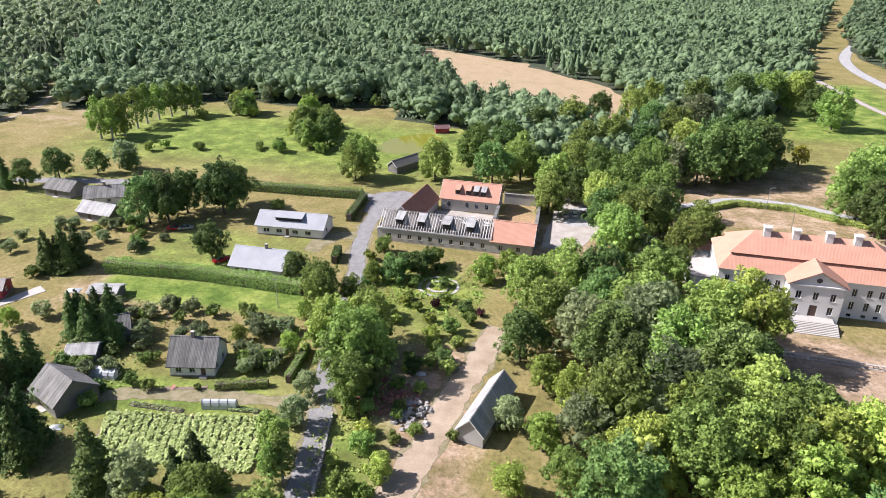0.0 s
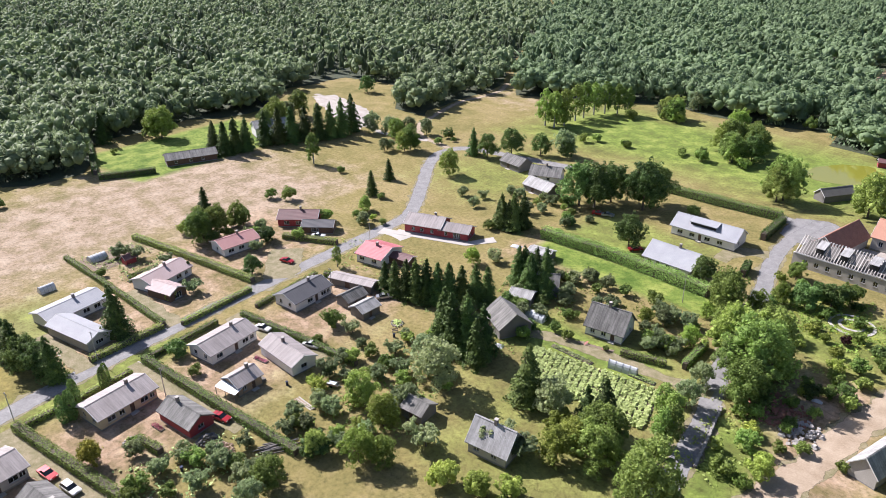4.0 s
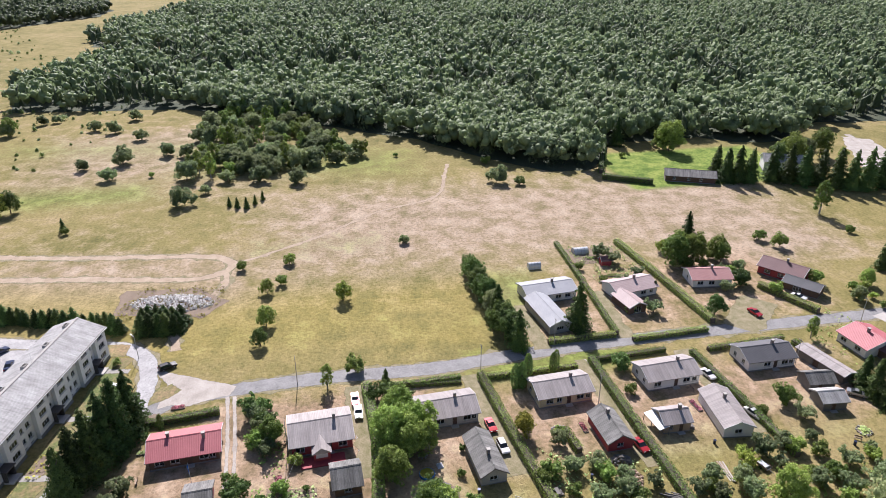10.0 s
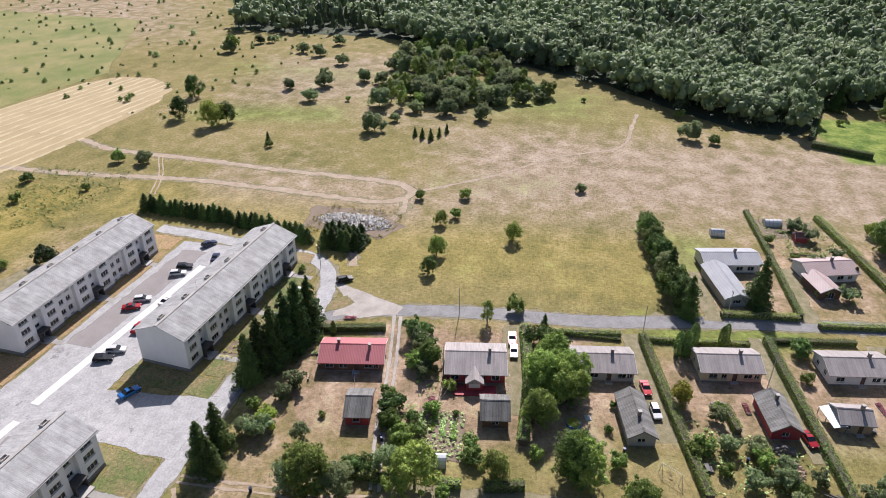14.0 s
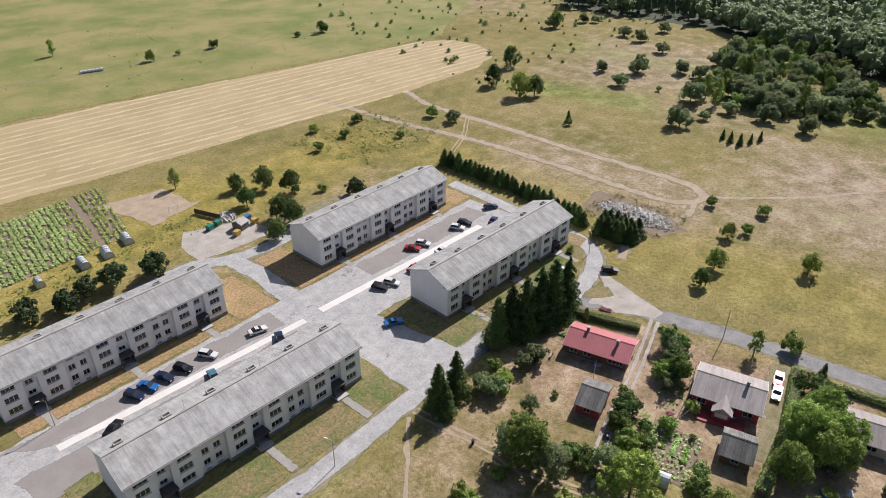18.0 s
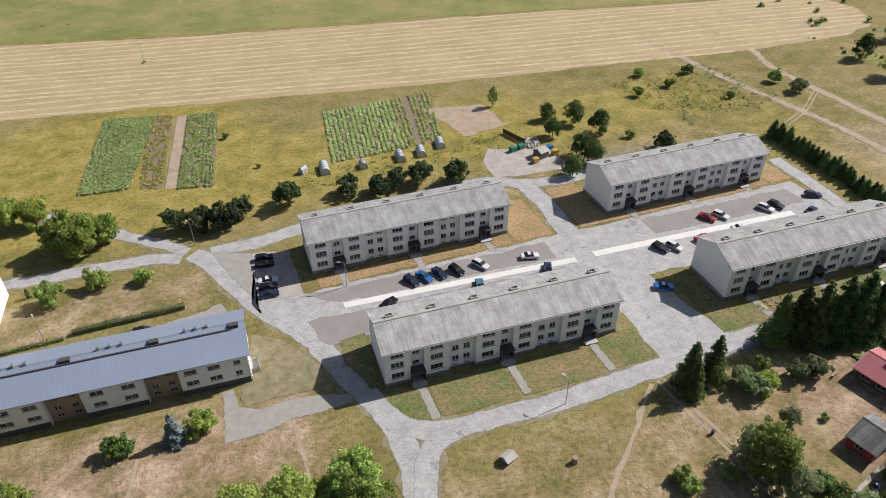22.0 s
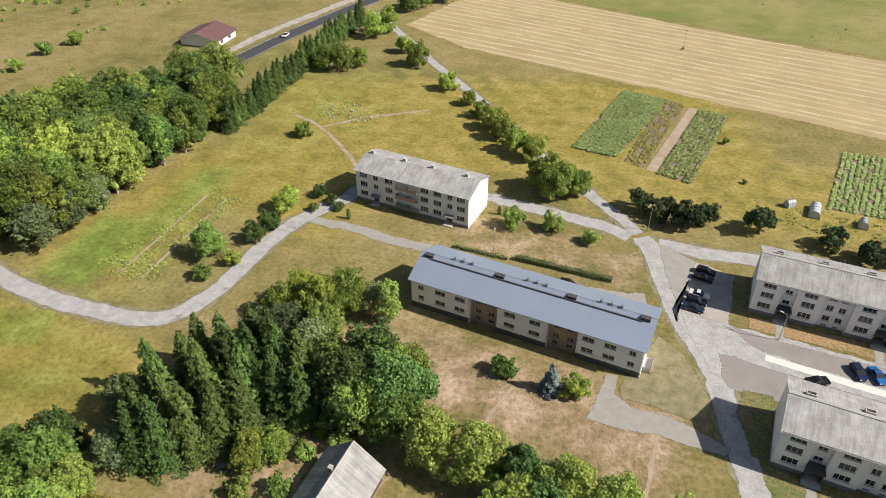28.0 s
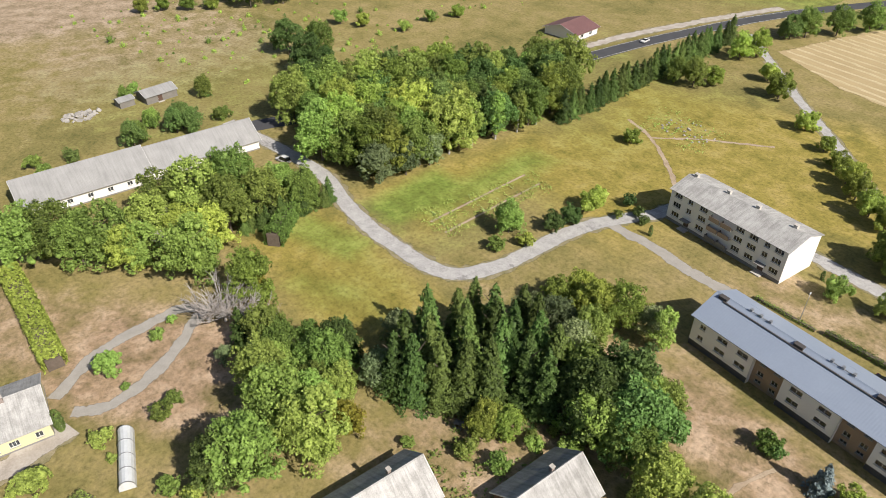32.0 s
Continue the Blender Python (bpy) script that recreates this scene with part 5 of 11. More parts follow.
def wall_face(bm, px, py, ang, length, z0, z1, holes, depth=0.14):
    """A wall face from (px, py) along ang, outside to its right, with real openings and their reveals."""
    a = radians(ang)
    d, nin = (math.cos(a), math.sin(a)), (-math.sin(a), math.cos(a))

    def P(s, z, k=0.0):
        return bm.verts.new((px + d[0] * s + nin[0] * k, py + d[1] * s + nin[1] * k, z))
    xs = sorted({0.0, length, *[v for hs in holes for v in (hs[0], hs[0] + hs[2])]})
    zs = sorted({z0, z1, *[v for hs in holes for v in (hs[1], hs[1] + hs[3])]})
    for x0, x1 in zip(xs[:-1], xs[1:]):
        for y0, y1 in zip(zs[:-1], zs[1:]):
            cx, cz = (x0 + x1) / 2, (y0 + y1) / 2
            if any(hs[0] < cx < hs[0] + hs[2] and hs[1] < cz < hs[1] + hs[3] for hs in holes):
                continue
            bm.faces.new((P(x0, y0), P(x1, y0), P(x1, y1), P(x0, y1)))
    for hs in holes:
        x0, x1, y0, y1 = hs[0], hs[0] + hs[2], hs[1], hs[1] + hs[3]
        k = depth + 0.1
        bm.faces.new((P(x0, y0), P(x0, y0, k), P(x1, y0, k), P(x1, y0)))
        bm.faces.new((P(x0, y1), P(x1, y1), P(x1, y1, k), P(x0, y1, k)))
        bm.faces.new((P(x0, y0), P(x0, y1), P(x0, y1, k), P(x0, y0, k)))
        bm.faces.new((P(x1, y0), P(x1, y0, k), P(x1, y1, k), P(x1, y1)))


def gable_roof_bm(L, D, eave, ridge, over, thick=0.16, ridge_at=0.5, end=None):
    end = over if end is None else end
    r = D * ridge_at
    sf, sb = (ridge - eave) / r, (ridge - eave) / (D - r)
    out = [(-over, eave - over * sf), (r, ridge), (D + over, eave - over * sb), (D + over, eave - over * sb + thick), (r, ridge + thick), (-over, eave - over * sf + thick)]
    bm = bmesh.new()
    # two slabs meeting at the ridge
    for a in ((0, 1, 4, 5), (1, 2, 3, 4)):
        prism_x(bm, [out[i] for i in a], -end, L + end)
    return bm


def chimney(parent, x, y, z, h=1.2, s=0.6, mat=None):
    c = part("chimney", box_bm(x - s / 2, x + s / 2, y - s / 2, y + s / 2, z - 0.8, z + h), mat or M_CHIMNEY, parent)
    part("cap", box_bm(x - s / 2 - 0.08, x + s / 2 + 0.08, y - s / 2 - 0.08, y + s / 2 + 0.08, z + h, z + h + 0.12), M_CONCRETE, c)
    return c


def house(x, y, yaw, L, D, eave, ridge, wall, roof, label, name="house", front=(), right=(), left=(), door=None, chim=(), over=0.45, gable=None,
          plinth=0.35, ridge_at=0.5, frame_mat=None, group="", category="house", hatch=(), back=()):
    """A gabled house. Origin at its front corner; x along the front, y to the back. Openings are (s, z, w, h, panes)."""
    e = thing(name, x, y, 0, yaw, label, category, group)
    bm = bmesh.new()
    fr = [tuple(o) for o in front]
    holes_f = [o[:4] for o in fr] + ([(door[0], plinth, door[1], 2.1)] if door else [])
    wall_face(bm, 0, 0, 0, L, 0, eave, holes_f)
    wall_face(bm, L, 0, 90, D, 0, eave, [o[:4] for o in right])
    wall_face(bm, L, D, 180, L, 0, eave, [o[:4] for o in back])
    wall_face(bm, 0, D, 270, D, 0, eave, [o[:4] for o in left])
    part("wall", bm, wall, e)
    part("interior", box_bm(0.5, L - 0.5, 0.5, D - 0.5, 0.02, eave - 0.05), M_INNER_SHADE, e)
    for xx in (0.0, L - 0.2):
        bm = prism_x(bmesh.new(), [(0, eave), (D, eave), (D * ridge_at, ridge)], xx, xx + 0.2)
        part("gable", bm, gable or wall, e)
    if plinth:
        bm = bmesh.new()
        ring = [[bm.verts.new((px, py, zz)) for px, py in ((-o, -o), (L + o, -o), (L + o, D + o), (-o, D + o))] for o, zz in ((0.05, 0.0), (0.05, plinth), (-0.02, plinth))]
        for lo, hi in zip(ring[:-1], ring[1:]):
            for i in range(4):
                bm.faces.new((lo[i], lo[(i + 1) % 4], hi[(i + 1) % 4], hi[i]))
        part("plinth", bm, M_PLINTH, e)
    part("roof", gable_roof_bm(L, D, eave, ridge, over, ridge_at=ridge_at), roof, e)
    part("ridge_cap", prism_x(bmesh.new(), [(D * ridge_at - 0.22, ridge + 0.1), (D * ridge_at + 0.22, ridge + 0.1), (D * ridge_at, ridge + 0.24)], -over, L + over), roof, e)
    sf = (ridge - eave) / (D * ridge_at)
    for xx in (-over - 0.06, L + over):
        bm = prism_x(bmesh.new(), [(-over, eave - over * sf - 0.12), (-over, eave - over * sf + 0.18), (D * ridge_at, ridge + 0.18), (D + over, eave - over * sf + 0.18), (D + over, eave - over * sf - 0.12), (D * ridge_at, ridge - 0.12)], xx, xx + 0.06)
        part("bargeboard", bm, M_FRAME if roof not in (M_OLDSLATE,) else M_GREYWOOD, e)
    for s, zz, w, h, n in fr:
        add_window(e, s, 0, 0, zz, w, h, n, frame_mat)
    for s, zz, w, h, n in right:
        add_window(e, L, s, 90, zz, w, h, n, frame_mat)
    for s, zz, w, h, n in left:
        add_window(e, 0, D - s, 270, zz, w, h, n, frame_mat)
    for s, zz, w, h, n in back:
        add_window(e, L - s, D, 180, zz, w, h, n, frame_mat)
    if door:
        d = part("door", box_bm(door[0], door[0] + door[1], 0.08, 0.13, plinth, plinth + 2.1), M_DOOR, e)
        part("handle", box_bm(door[0] + 0.1, door[0] + 0.16, 0.03, 0.08, plinth + 0.95, plinth + 1.1), M_METAL, d)
        part("step", box_bm(door[0] - 0.3, door[0] + door[1] + 0.3, -0.9, -0.055, 0, plinth - 0.03), M_CONCRETE, e)
    for c in chim:
        zc = ridge - abs(c[1] - D * ridge_at) * sf
        chimney(e, c[0], c[1], zc, *(c[2:]))
    return e


def apartment(x, y, yaw, label):
    """Three-storey flats of white brick, with projecting bays, three stair entrances and a fibre cement roof."""
    e = thing("apartment_building", x, y, 0, yaw, label, "apartment building", "three-storey flats")
    seg = [("P", 5.0), ("S", 2.7), ("P", 5.0), ("W", 5.45), ("P", 5.0), ("S", 2.7), ("P", 5.0), ("W", 5.45), ("P", 5.0), ("S", 2.7), ("P", 5.0)]
    L, D, eave, ridge, rec, base = 49.0, 12.4, 8.75, 11.2, 1.0, 1.0
    fl = [1.75, 4.45, 7.05]
    bm, px = bmesh.new(), 0.0
    wins, entr = [], []
    for k, w in seg:
        y0 = 0.0 if k == "P" else rec
        holes = []
        if k == "P":
            holes = [(w / 2 - 1.25, f, 2.5, 1.35, 3) for f in fl]
        elif k == "W":
            holes = [(s, f, 1.35, 1.3, 2) for f in fl for s in (0.9, 3.2)] + [(s, 0.35, 1.1, 0.45, 2) for s in (1.0, 3.3)]
        else:
            holes = [(0.65, f, 1.4, 1.0, 2) for f in (3.35, 6.0)]
        wall_face(bm, px, y0, 0, w, 0.0, eave, [h[:4] for h in holes] + ([(0.45, 0.35, 1.8, 2.2)] if k == "S" else []))
        wins += [(px + h[0], y0, *h[1:]) for h in holes]
        if k == "S":
            entr.append((px, w))
        px += w
    px = 0.0
    for i, (k, w) in enumerate(seg[:-1]):
        px += w
        if k == "P":
            wall_face(bm, px, 0, 90, rec, 0, eave, [])
        else:
            wall_face(bm, px, rec, 270, rec, 0, eave, [])
    wall_face(bm, L, 0, 90, D, 0, eave, [])
    wall_face(bm, L, D, 180, L, 0, eave, [])
    wall_face(bm, 0, D, 270, D, 0, eave, [])
    part("wall", bm, M_SILICATE, e)
    part("interior", box_bm(0.8, L - 0.8, rec + 0.6, D - 0.4, 0.02, eave - 0.05), M_INNER_SHADE, e)
    for xx in (0.0, L - 0.25):
        part("gable", prism_x(bmesh.new(), [(0, eave), (D, eave), (D * 0.5, ridge)], xx, xx + 0.25), M_SILICATE, e)
    px = 0.0
    for k, w in seg:
        y0 = 0.0 if k == "P" else rec
        if k == "P":
            part("plinth", box_bm(px - 0.04, px + w + 0.04, y0 - 0.05, y0, 0, 0.85), M_PLINTH, e)
        elif k == "W":
            part("plinth", box_bm(px + 0.04, px + w - 0.04, y0 - 0.05, y0, 0, 0.3), M_PLINTH, e)
        px += w
    for xx in (-0.05, L):
        part("plinth", box_bm(xx, xx + 0.05, 0.002, D, 0, 0.85), M_PLINTH, e)
    soffit = box_bm(-0.3, L + 0.3, -0.55, rec + 0.2, eave - 0.1, eave + 0.02)
    part("soffit", soffit, M_GREYWOOD, e)
    part("roof", gable_roof_bm(L, D, eave + 0.04, ridge, 0.6, 0.12, 0.5, 0.45), M_SLATE, e)
    part("ridge_cap", prism_x(bmesh.new(), [(D / 2 - 0.35, ridge - 0.02), (D / 2 - 0.3, ridge + 0.16), (D / 2, ridge + 0.3), (D / 2 + 0.3, ridge + 0.16), (D / 2 + 0.35, ridge - 0.02)], -0.45, L + 0.45), M_CONCRETE, e, "pale ridge capping")
    part("gutter", box_bm(-0.45, L + 0.45, -0.72, -0.6, eave - 0.22, eave - 0.08), M_METAL, e)
    for k in range(6):
        sx = 3.0 + k * 8.6
        zr = ridge - 1.1 * (ridge - eave) / (D / 2)
        hb = bmesh.new()
        box(hb, sx - 0.8, sx + 0.8, D / 2 + 0.75, D / 2 + 0.9, zr, zr + 0.62), box(hb, sx - 0.8, sx + 0.8, D / 2 + 1.5, D / 2 + 1.65, zr - 0.3, zr + 0.62)
        box(hb, sx - 0.8, sx - 0.66, D / 2 + 0.9, D / 2 + 1.5, zr - 0.2, zr + 0.6), box(hb, sx + 0.66, sx + 0.8, D / 2 + 0.9, D / 2 + 1.5, zr - 0.2, zr + 0.6)
        part("roof_vent", hb, M_CONCRETE, e, "open concrete ventilation stack")
    for sx in (14.5, 30.0):
        part("antenna", tube(bmesh.new(), (sx, D / 2, ridge), (sx, D / 2, ridge + 2.6), 0.03, 0.025, 5), M_METAL, e, "thin roof antenna")
    for w in wins:
        add_window(e, w[0], w[1], 0, w[2], w[3], w[4], w[5])
    for px, w in entr:
        porch = part("porch", bmesh.new(), M_PLINTH, e)
        bm = bmesh.new()
        box(bm, px - 0.1, px + w + 0.1, -1.3, rec - 0.02, 2.75, 2.95)
        box(bm, px + 0.0, px + 0.18, -0.9, rec - 0.02, 0.2, 2.75), box(bm, px + w - 0.18, px + w, -0.9, rec - 0.02, 0.2, 2.75)
        bm.to_mesh(porch.data), bm.free()
        porch.data.materials[0] = M_DARKFRAME
        porch["label"] = "dark entrance canopy on side walls"
        part("door", box_bm(px + 0.45, px + 2.25, rec + 0.08, rec + 0.14, 0.35, 2.55), M_DOOR, e)
        part("step", box_bm(px - 0.1, px + w + 0.1, -2.0, rec - 0.06, 0.0, 0.33), M_CONCRETE, e, "pale concrete entrance step")
    return e


FLATS = [apartment(-22.0, -86.2, 177.3, "long three-storey flats of pale brick, weathered grey roof"),
         apartment(-16.5, -125.6, 178.8, "long three-storey flats of pale brick, weathered grey roof"),
         apartment(-98.5, -83.8, 177.3, "long three-storey flats of pale brick, weathered grey roof"),
         apartment(-93.5, -123.1, 179.2, "long three-storey flats of pale brick, weathered grey roof")]
for fx, fy, sgn, ln in ((-22.0, -86.2, 1, 8.5), (-98.5, -83.8, 1, 6.5), (-16.5, -125.6, 1, 5.2), (-93.5, -123.1, 1, 3.2)):
    for s in (6.35, 24.5, 42.6):
        ribbon("entry_walk", [(fx - s, fy + 1.8 + s * 0.045 * (fy > -90)), (fx - s, fy + 1.8 + ln + s * 0.03 * (fy > -90))], 1.7, 0.095, M_WALK, "concrete walk from the entrance to the road", "path", smooth=False)


M_FRESH = surface("fresh_white_render", (1.0, 0.99, 0.97), (0.93, 0.92, 0.9), 0.85, 0.3, 4, 0.25, 0.005)


def blue_block():
    e = thing("renovated_apartment_building", 49.6, -99.4, 0, 177.3, "renovated white flats with tan recesses and blue-grey metal roof", "apartment building")
    L, D, eave, ridge = 48.4, 12.6, 7.3, 9.9
    seg = [("W", 13.3), ("T", 6.0), ("W", 10.5), ("T", 6.0), ("W", 12.6)]
    bm, px, wins = bmesh.new(), 0.0, []
    for k, w in seg:
        if k == "W":
            n = 3 if w > 12 else 2
            holes = []
            for f in (2.3, 5.0):
                for i in range(n):
                    ww = 1.3 if (n == 3 and ((px == 0 and i == 0) or (px > 30 and i == 2))) else 2.3
                    holes.append((w * (i + 0.5) / n - ww / 2, f, ww, 1.1, 2))
            wall_face(bm, px, 0, 0, w, 1.35, eave, [h[:4] for h in holes])
            wins += [(px + h[0], 0.0, *h[1:]) for h in holes]
        else:
            holes = [(s, f, 1.3, 1.1, 2) for f in (2.6, 5.2) for s in (0.9, 3.8)] + [(s, 0.9, 1.3, 0.8, 2) for s in (0.9, 3.8)]
            tan = bmesh.new()
            wall_face(tan, px, 1.0, 0, w, 0.0, eave, [h[:4] for h in holes])
            part("recess_wall", tan, M_TANWOOD, e, "tan clad recessed wall")
            wins += [(px + h[0], 1.0, *h[1:]) for h in holes]
        px += w
    px = 0.0
    for k, w in seg[:-1]:
        px += w
        wall_face(bm, px, 0 if k == "W" else 1.0, 90 if k == "W" else 270, 1.0, 0, eave, [])
    wall_face(bm, L, 0, 90, D, 0.0, eave, []), wall_face(bm, L, D, 180, L, 0.0, eave, []), wall_face(bm, 0, D, 270, D, 0.0, eave, [])
    part("wall", bm, M_FRESH, e)
    part("interior", box_bm(0.6, L - 0.6, 1.6, D - 0.4, 0.02, eave - 0.05), M_INNER_SHADE, e)
    px = 0.0
    for k, w in seg:
        if k == "W":
            part("plinth", box_bm(px, px + w, 0.02, 0.3, 0, 1.35), M_DARKROOF, e, "dark painted base wall")
        px += w
    for xx in (0.0, L - 0.25):
        part("gable", prism_x(bmesh.new(), [(0, eave), (D, eave), (D / 2, ridge)], xx, xx + 0.25), M_FRESH, e)
    part("roof", gable_roof_bm(L, D, eave + 0.03, ridge, 0.6, 0.14, 0.5, 0.5), M_BLUEROOF, e)
    part("ridge_cap", prism_x(bmesh.new(), [(D / 2 - 0.25, ridge + 0.06), (D / 2 + 0.25, ridge + 0.06), (D / 2, ridge + 0.24)], -0.5, L + 0.5), M_BLUEROOF, e)
    for s, y0, zz, w, h, n in wins:
        add_window(e, s, y0, 0, zz, w, h, n)
    part("catwalk", box_bm(2, L - 2, D / 2 - 1.5, D / 2 - 1.2, ridge - 0.32, ridge - 0.2), M_DARKFRAME, e, "dark roof walkway along the ridge")
    for s in (1.6, 17.5, 32.5, 46.8):
        part("roof_vent", box_bm(s - 0.9, s + 0.9, D / 2 - 1.2, D / 2 - 0.2, ridge - 0.5, ridge + 0.35), M_DARKFRAME, e, "dark roof vent box")
    for s in (9, 25, 40):
        bm = bmesh.new()
        box(bm, s - 2.2, s + 2.2, D / 2 + 0.1, D / 2 + 0.3, ridge + 0.2, ridge + 0.3)
        for q in (-2.0, 0, 2.0):
            box(bm, s + q - 0.25, s + q + 0.25, D / 2 - 0.1, D / 2 + 0.5, ridge - 0.1, ridge + 0.7)
        part("roof_vent", bm, M_METAL, e, "metal roof ventilation pipes")
    for s in (6, 16, 26, 36, 44):
        box_ = box_bm(s - 1.2, s + 1.2, D / 2 + 3.6, D / 2 + 3.75, eave + 1.0, eave + 1.25)
        part("snow_guard", box_, M_BLUEROOF, e)
    for s in (13.3, 29.8, 48.2):
        part("downpipe", tube(bmesh.new(), (s, -0.08, 0.2), (s, -0.08, eave), 0.07, 0.07, 6), M_FRAME, e, "white downpipe")
    # side entrance stair
    st = part("stair", box_bm(L, L + 1.6, 2.0, 5.0, 0, 1.2), M_CONCRETE, e, "concrete side stair")
    part("rail", box_bm(L + 1.5, L + 1.58, 2.0, 5.0, 1.2, 2.2), M_METAL, st)
    return e


blue_block()


def white_block():
    e = thing("apartment_building", 81.0, -132.6, 0, 176.8, "white three-storey flats with grey balconies and pale roof", "apartment building")
    L, D, eave, ridge = 32.0, 12.0, 8.7, 10.6
    bm, wins = bmesh.new(), []
    cols = [(1.2, 2.2, 3), (5.2, 1.4, 2), (8.6, 2.2, 3), (18.8, 2.2, 3), (22.4, 2.2, 3), (26.2, 1.4, 2), (28.8, 2.2, 3)]
    holes = [(s, f, w, 1.35, n) for f in (1.7, 4.4, 7.0) for s, w, n in cols if not (f < 2 and s in (5.2, 26.2))]
    doors = [(5.2, 0.3, 1.5, 2.2), (26.2, 0.3, 1.5, 2.2)]
    wall_face(bm, 0, 0, 0, L, 0, eave, [h[:4] for h in holes] + doors)
    wall_face(bm, L, 0, 90, D, 0, eave, []), wall_face(bm, L, D, 180, L, 0, eave, []), wall_face(bm, 0, D, 270, D, 0, eave, [])
    part("wall", bm, M_PLASTER, e)
    part("interior", box_bm(0.6, L - 0.6, 0.6, D - 0.4, 0.02, eave - 0.05), M_INNER_SHADE, e)
    for xx in (0.0, L - 0.25):
        part("gable", prism_x(bmesh.new(), [(0, eave), (D, eave), (D / 2, ridge)], xx, xx + 0.25), M_PLASTER, e)
    part("roof", gable_roof_bm(L, D, eave + 0.03, ridge, 0.5, 0.12, 0.5, 0.4), M_SLATE, e)
    part("plinth", box_bm(-0.05, L + 0.05, -0.06, -0.001, 0, 0.8), M_PLINTH, e)
    for s, f, w, h, n in holes:
        add_window(e, s, 0, 0, f, w, h, n)
    for f in (1.4, 4.1, 6.7):
        for s in (12.2, 15.4):
            b = part("balcony", box_bm(s, s + 2.9, -1.1, -0.004, f - 0.15, f), M_CONCRETE, e)
            part("parapet", box_bm(s, s + 2.9, -1.16, -1.1, f - 0.1, f + 1.0), M_TANWOOD if f > 2 else M_GREYWOOD, b, "brown boarded balcony front")
            part("side_panel", box_bm(s, s + 0.06, -1.1, -0.02, f, f + 1.0), M_GREYWOOD, b)
    for d in doors:
        part("door", box_bm(d[0], d[0] + d[2], 0.08, 0.14, 0.3, 2.5), M_DOOR, e)
        part("porch", box_bm(d[0] - 0.5, d[0] + d[2] + 0.5, -1.4, -0.02, 2.6, 2.75), M_PLINTH, e)
        part("step", box_bm(d[0] - 0.4, d[0] + d[2] + 0.4, -1.6, -0.07, 0, 0.28), M_CONCRETE, e)
    for s in (1.5, 11, 19, 28.5):
        chimney(e, s, D / 2 + 0.6, ridge - 0.15, 0.9, 0.9, M_CONCRETE)
    return e


white_block()

# village houses south of the road
W2, W1 = (1.8, 1.2, 2), (1.2, 1.2, 2)
house(-106.4, -56.3, 103.5, 13.4, 8.2, 2.7, 4.3, M_BROWNWOOD, M_REDROOF, "bungalow with a faded red metal roof and dark walls", front=[(1, 1.0, *W2), (4, 1.0, *W2), (9.5, 1.0, *W2), (11.5, 1.0, *W1)], right=[(3, 1, *W1)], door=(7.2, 1.0), chim=[(3.5, 4.6), (10.5, 3.2)], over=0.6, group="village bungalows")
ph = house(-109.8, -28.6, 103, 12.4, 10.2, 2.8, 4.6, M_REDWOOD, M_BROWNROOF, "bungalow with brown sheet roof and glazed porch", front=[(0.8, 1, *W2), (9.5, 1, *W2)], right=[(4, 1, *W1)], door=(7.2, 1.0), chim=[(9.2, 5.0)], over=0.5, group="village bungalows")
pr = bmesh.new()
box(pr, 4.2, 7.6, -2.4, -0.06, 0, 2.2)
part("porch", pr, M_REDWOOD, ph, "glazed porch with white trim")
part("porch_roof", prism(bmesh.new(), [(3.9, 2.2), (7.9, 2.2), (5.9, 3.6)], -2.8, 1.5), M_BROWNROOF, ph)
part("porch_window", box_bm(4.7, 7.1, -2.44, -2.4, 0.9, 2.0), M_FRAME, ph)
part("terrace", box_bm(1.5, 10.5, -4.0, -0.95, 0, 0.25), M_REDWOOD, ph, "red wooden terrace")
house(-117.6, -2.3, 103, 12.8, 8.4, 2.8, 4.3, M_GREYPLASTER, M_BROWNROOF, "pale bungalow with a brown-grey sheet roof", front=[(0.8, 1, *W2), (3.4, 1, *W2), (9.4, 1, *W2), (11.3, 1, *W1)], right=[(3, 1, *W1)], left=[(3, 1, *W1)], door=(7.0, 1.0), chim=[(8.6, 4.4)], over=0.5, group="village bungalows")
house(-124.6, 24.3, 103, 12.8, 8.0, 2.9, 4.4, M_CREAM, M_BROWNROOF, "cream bungalow with red terrace and brown sheet roof", front=[(1.6, 1, *W2), (4.2, 1, *W1), (9.0, 1, *W2), (11.2, 1, *W1)], left=[(1.5, 1, *W1), (5, 1, *W1)], door=(6.6, 1.0), chim=[(9.0, 4.2)], over=0.5, group="village bungalows")
house(-130.6, 50.8, 103, 13.2, 8.0, 2.9, 4.4, M_PLASTER, M_BROWNROOF, "white bungalow with brown-grey sheet roof", front=[(1.4, 1, *W2), (9.0, 1, *W2), (11.3, 1, *W1)], left=[(1.5, 1, *W1), (5, 1, *W1)], door=(6.6, 1.0), chim=[(9.5, 4.2)], over=0.5, group="village bungalows")
house(-137.9, 77.4, 100, 12.6, 8.0, 2.9, 4.5, M_PLASTER, M_DARKROOF, "white bungalow with charcoal roof and red corner", front=[(4.2, 1, *W2), (9.0, 1, *W2), (11, 1, *W1)], left=[(1.5, 1, *W1), (5, 1, *W1)], door=(6.8, 1.0), chim=[(8.5, 4.2)], over=0.5, group="village bungalows")
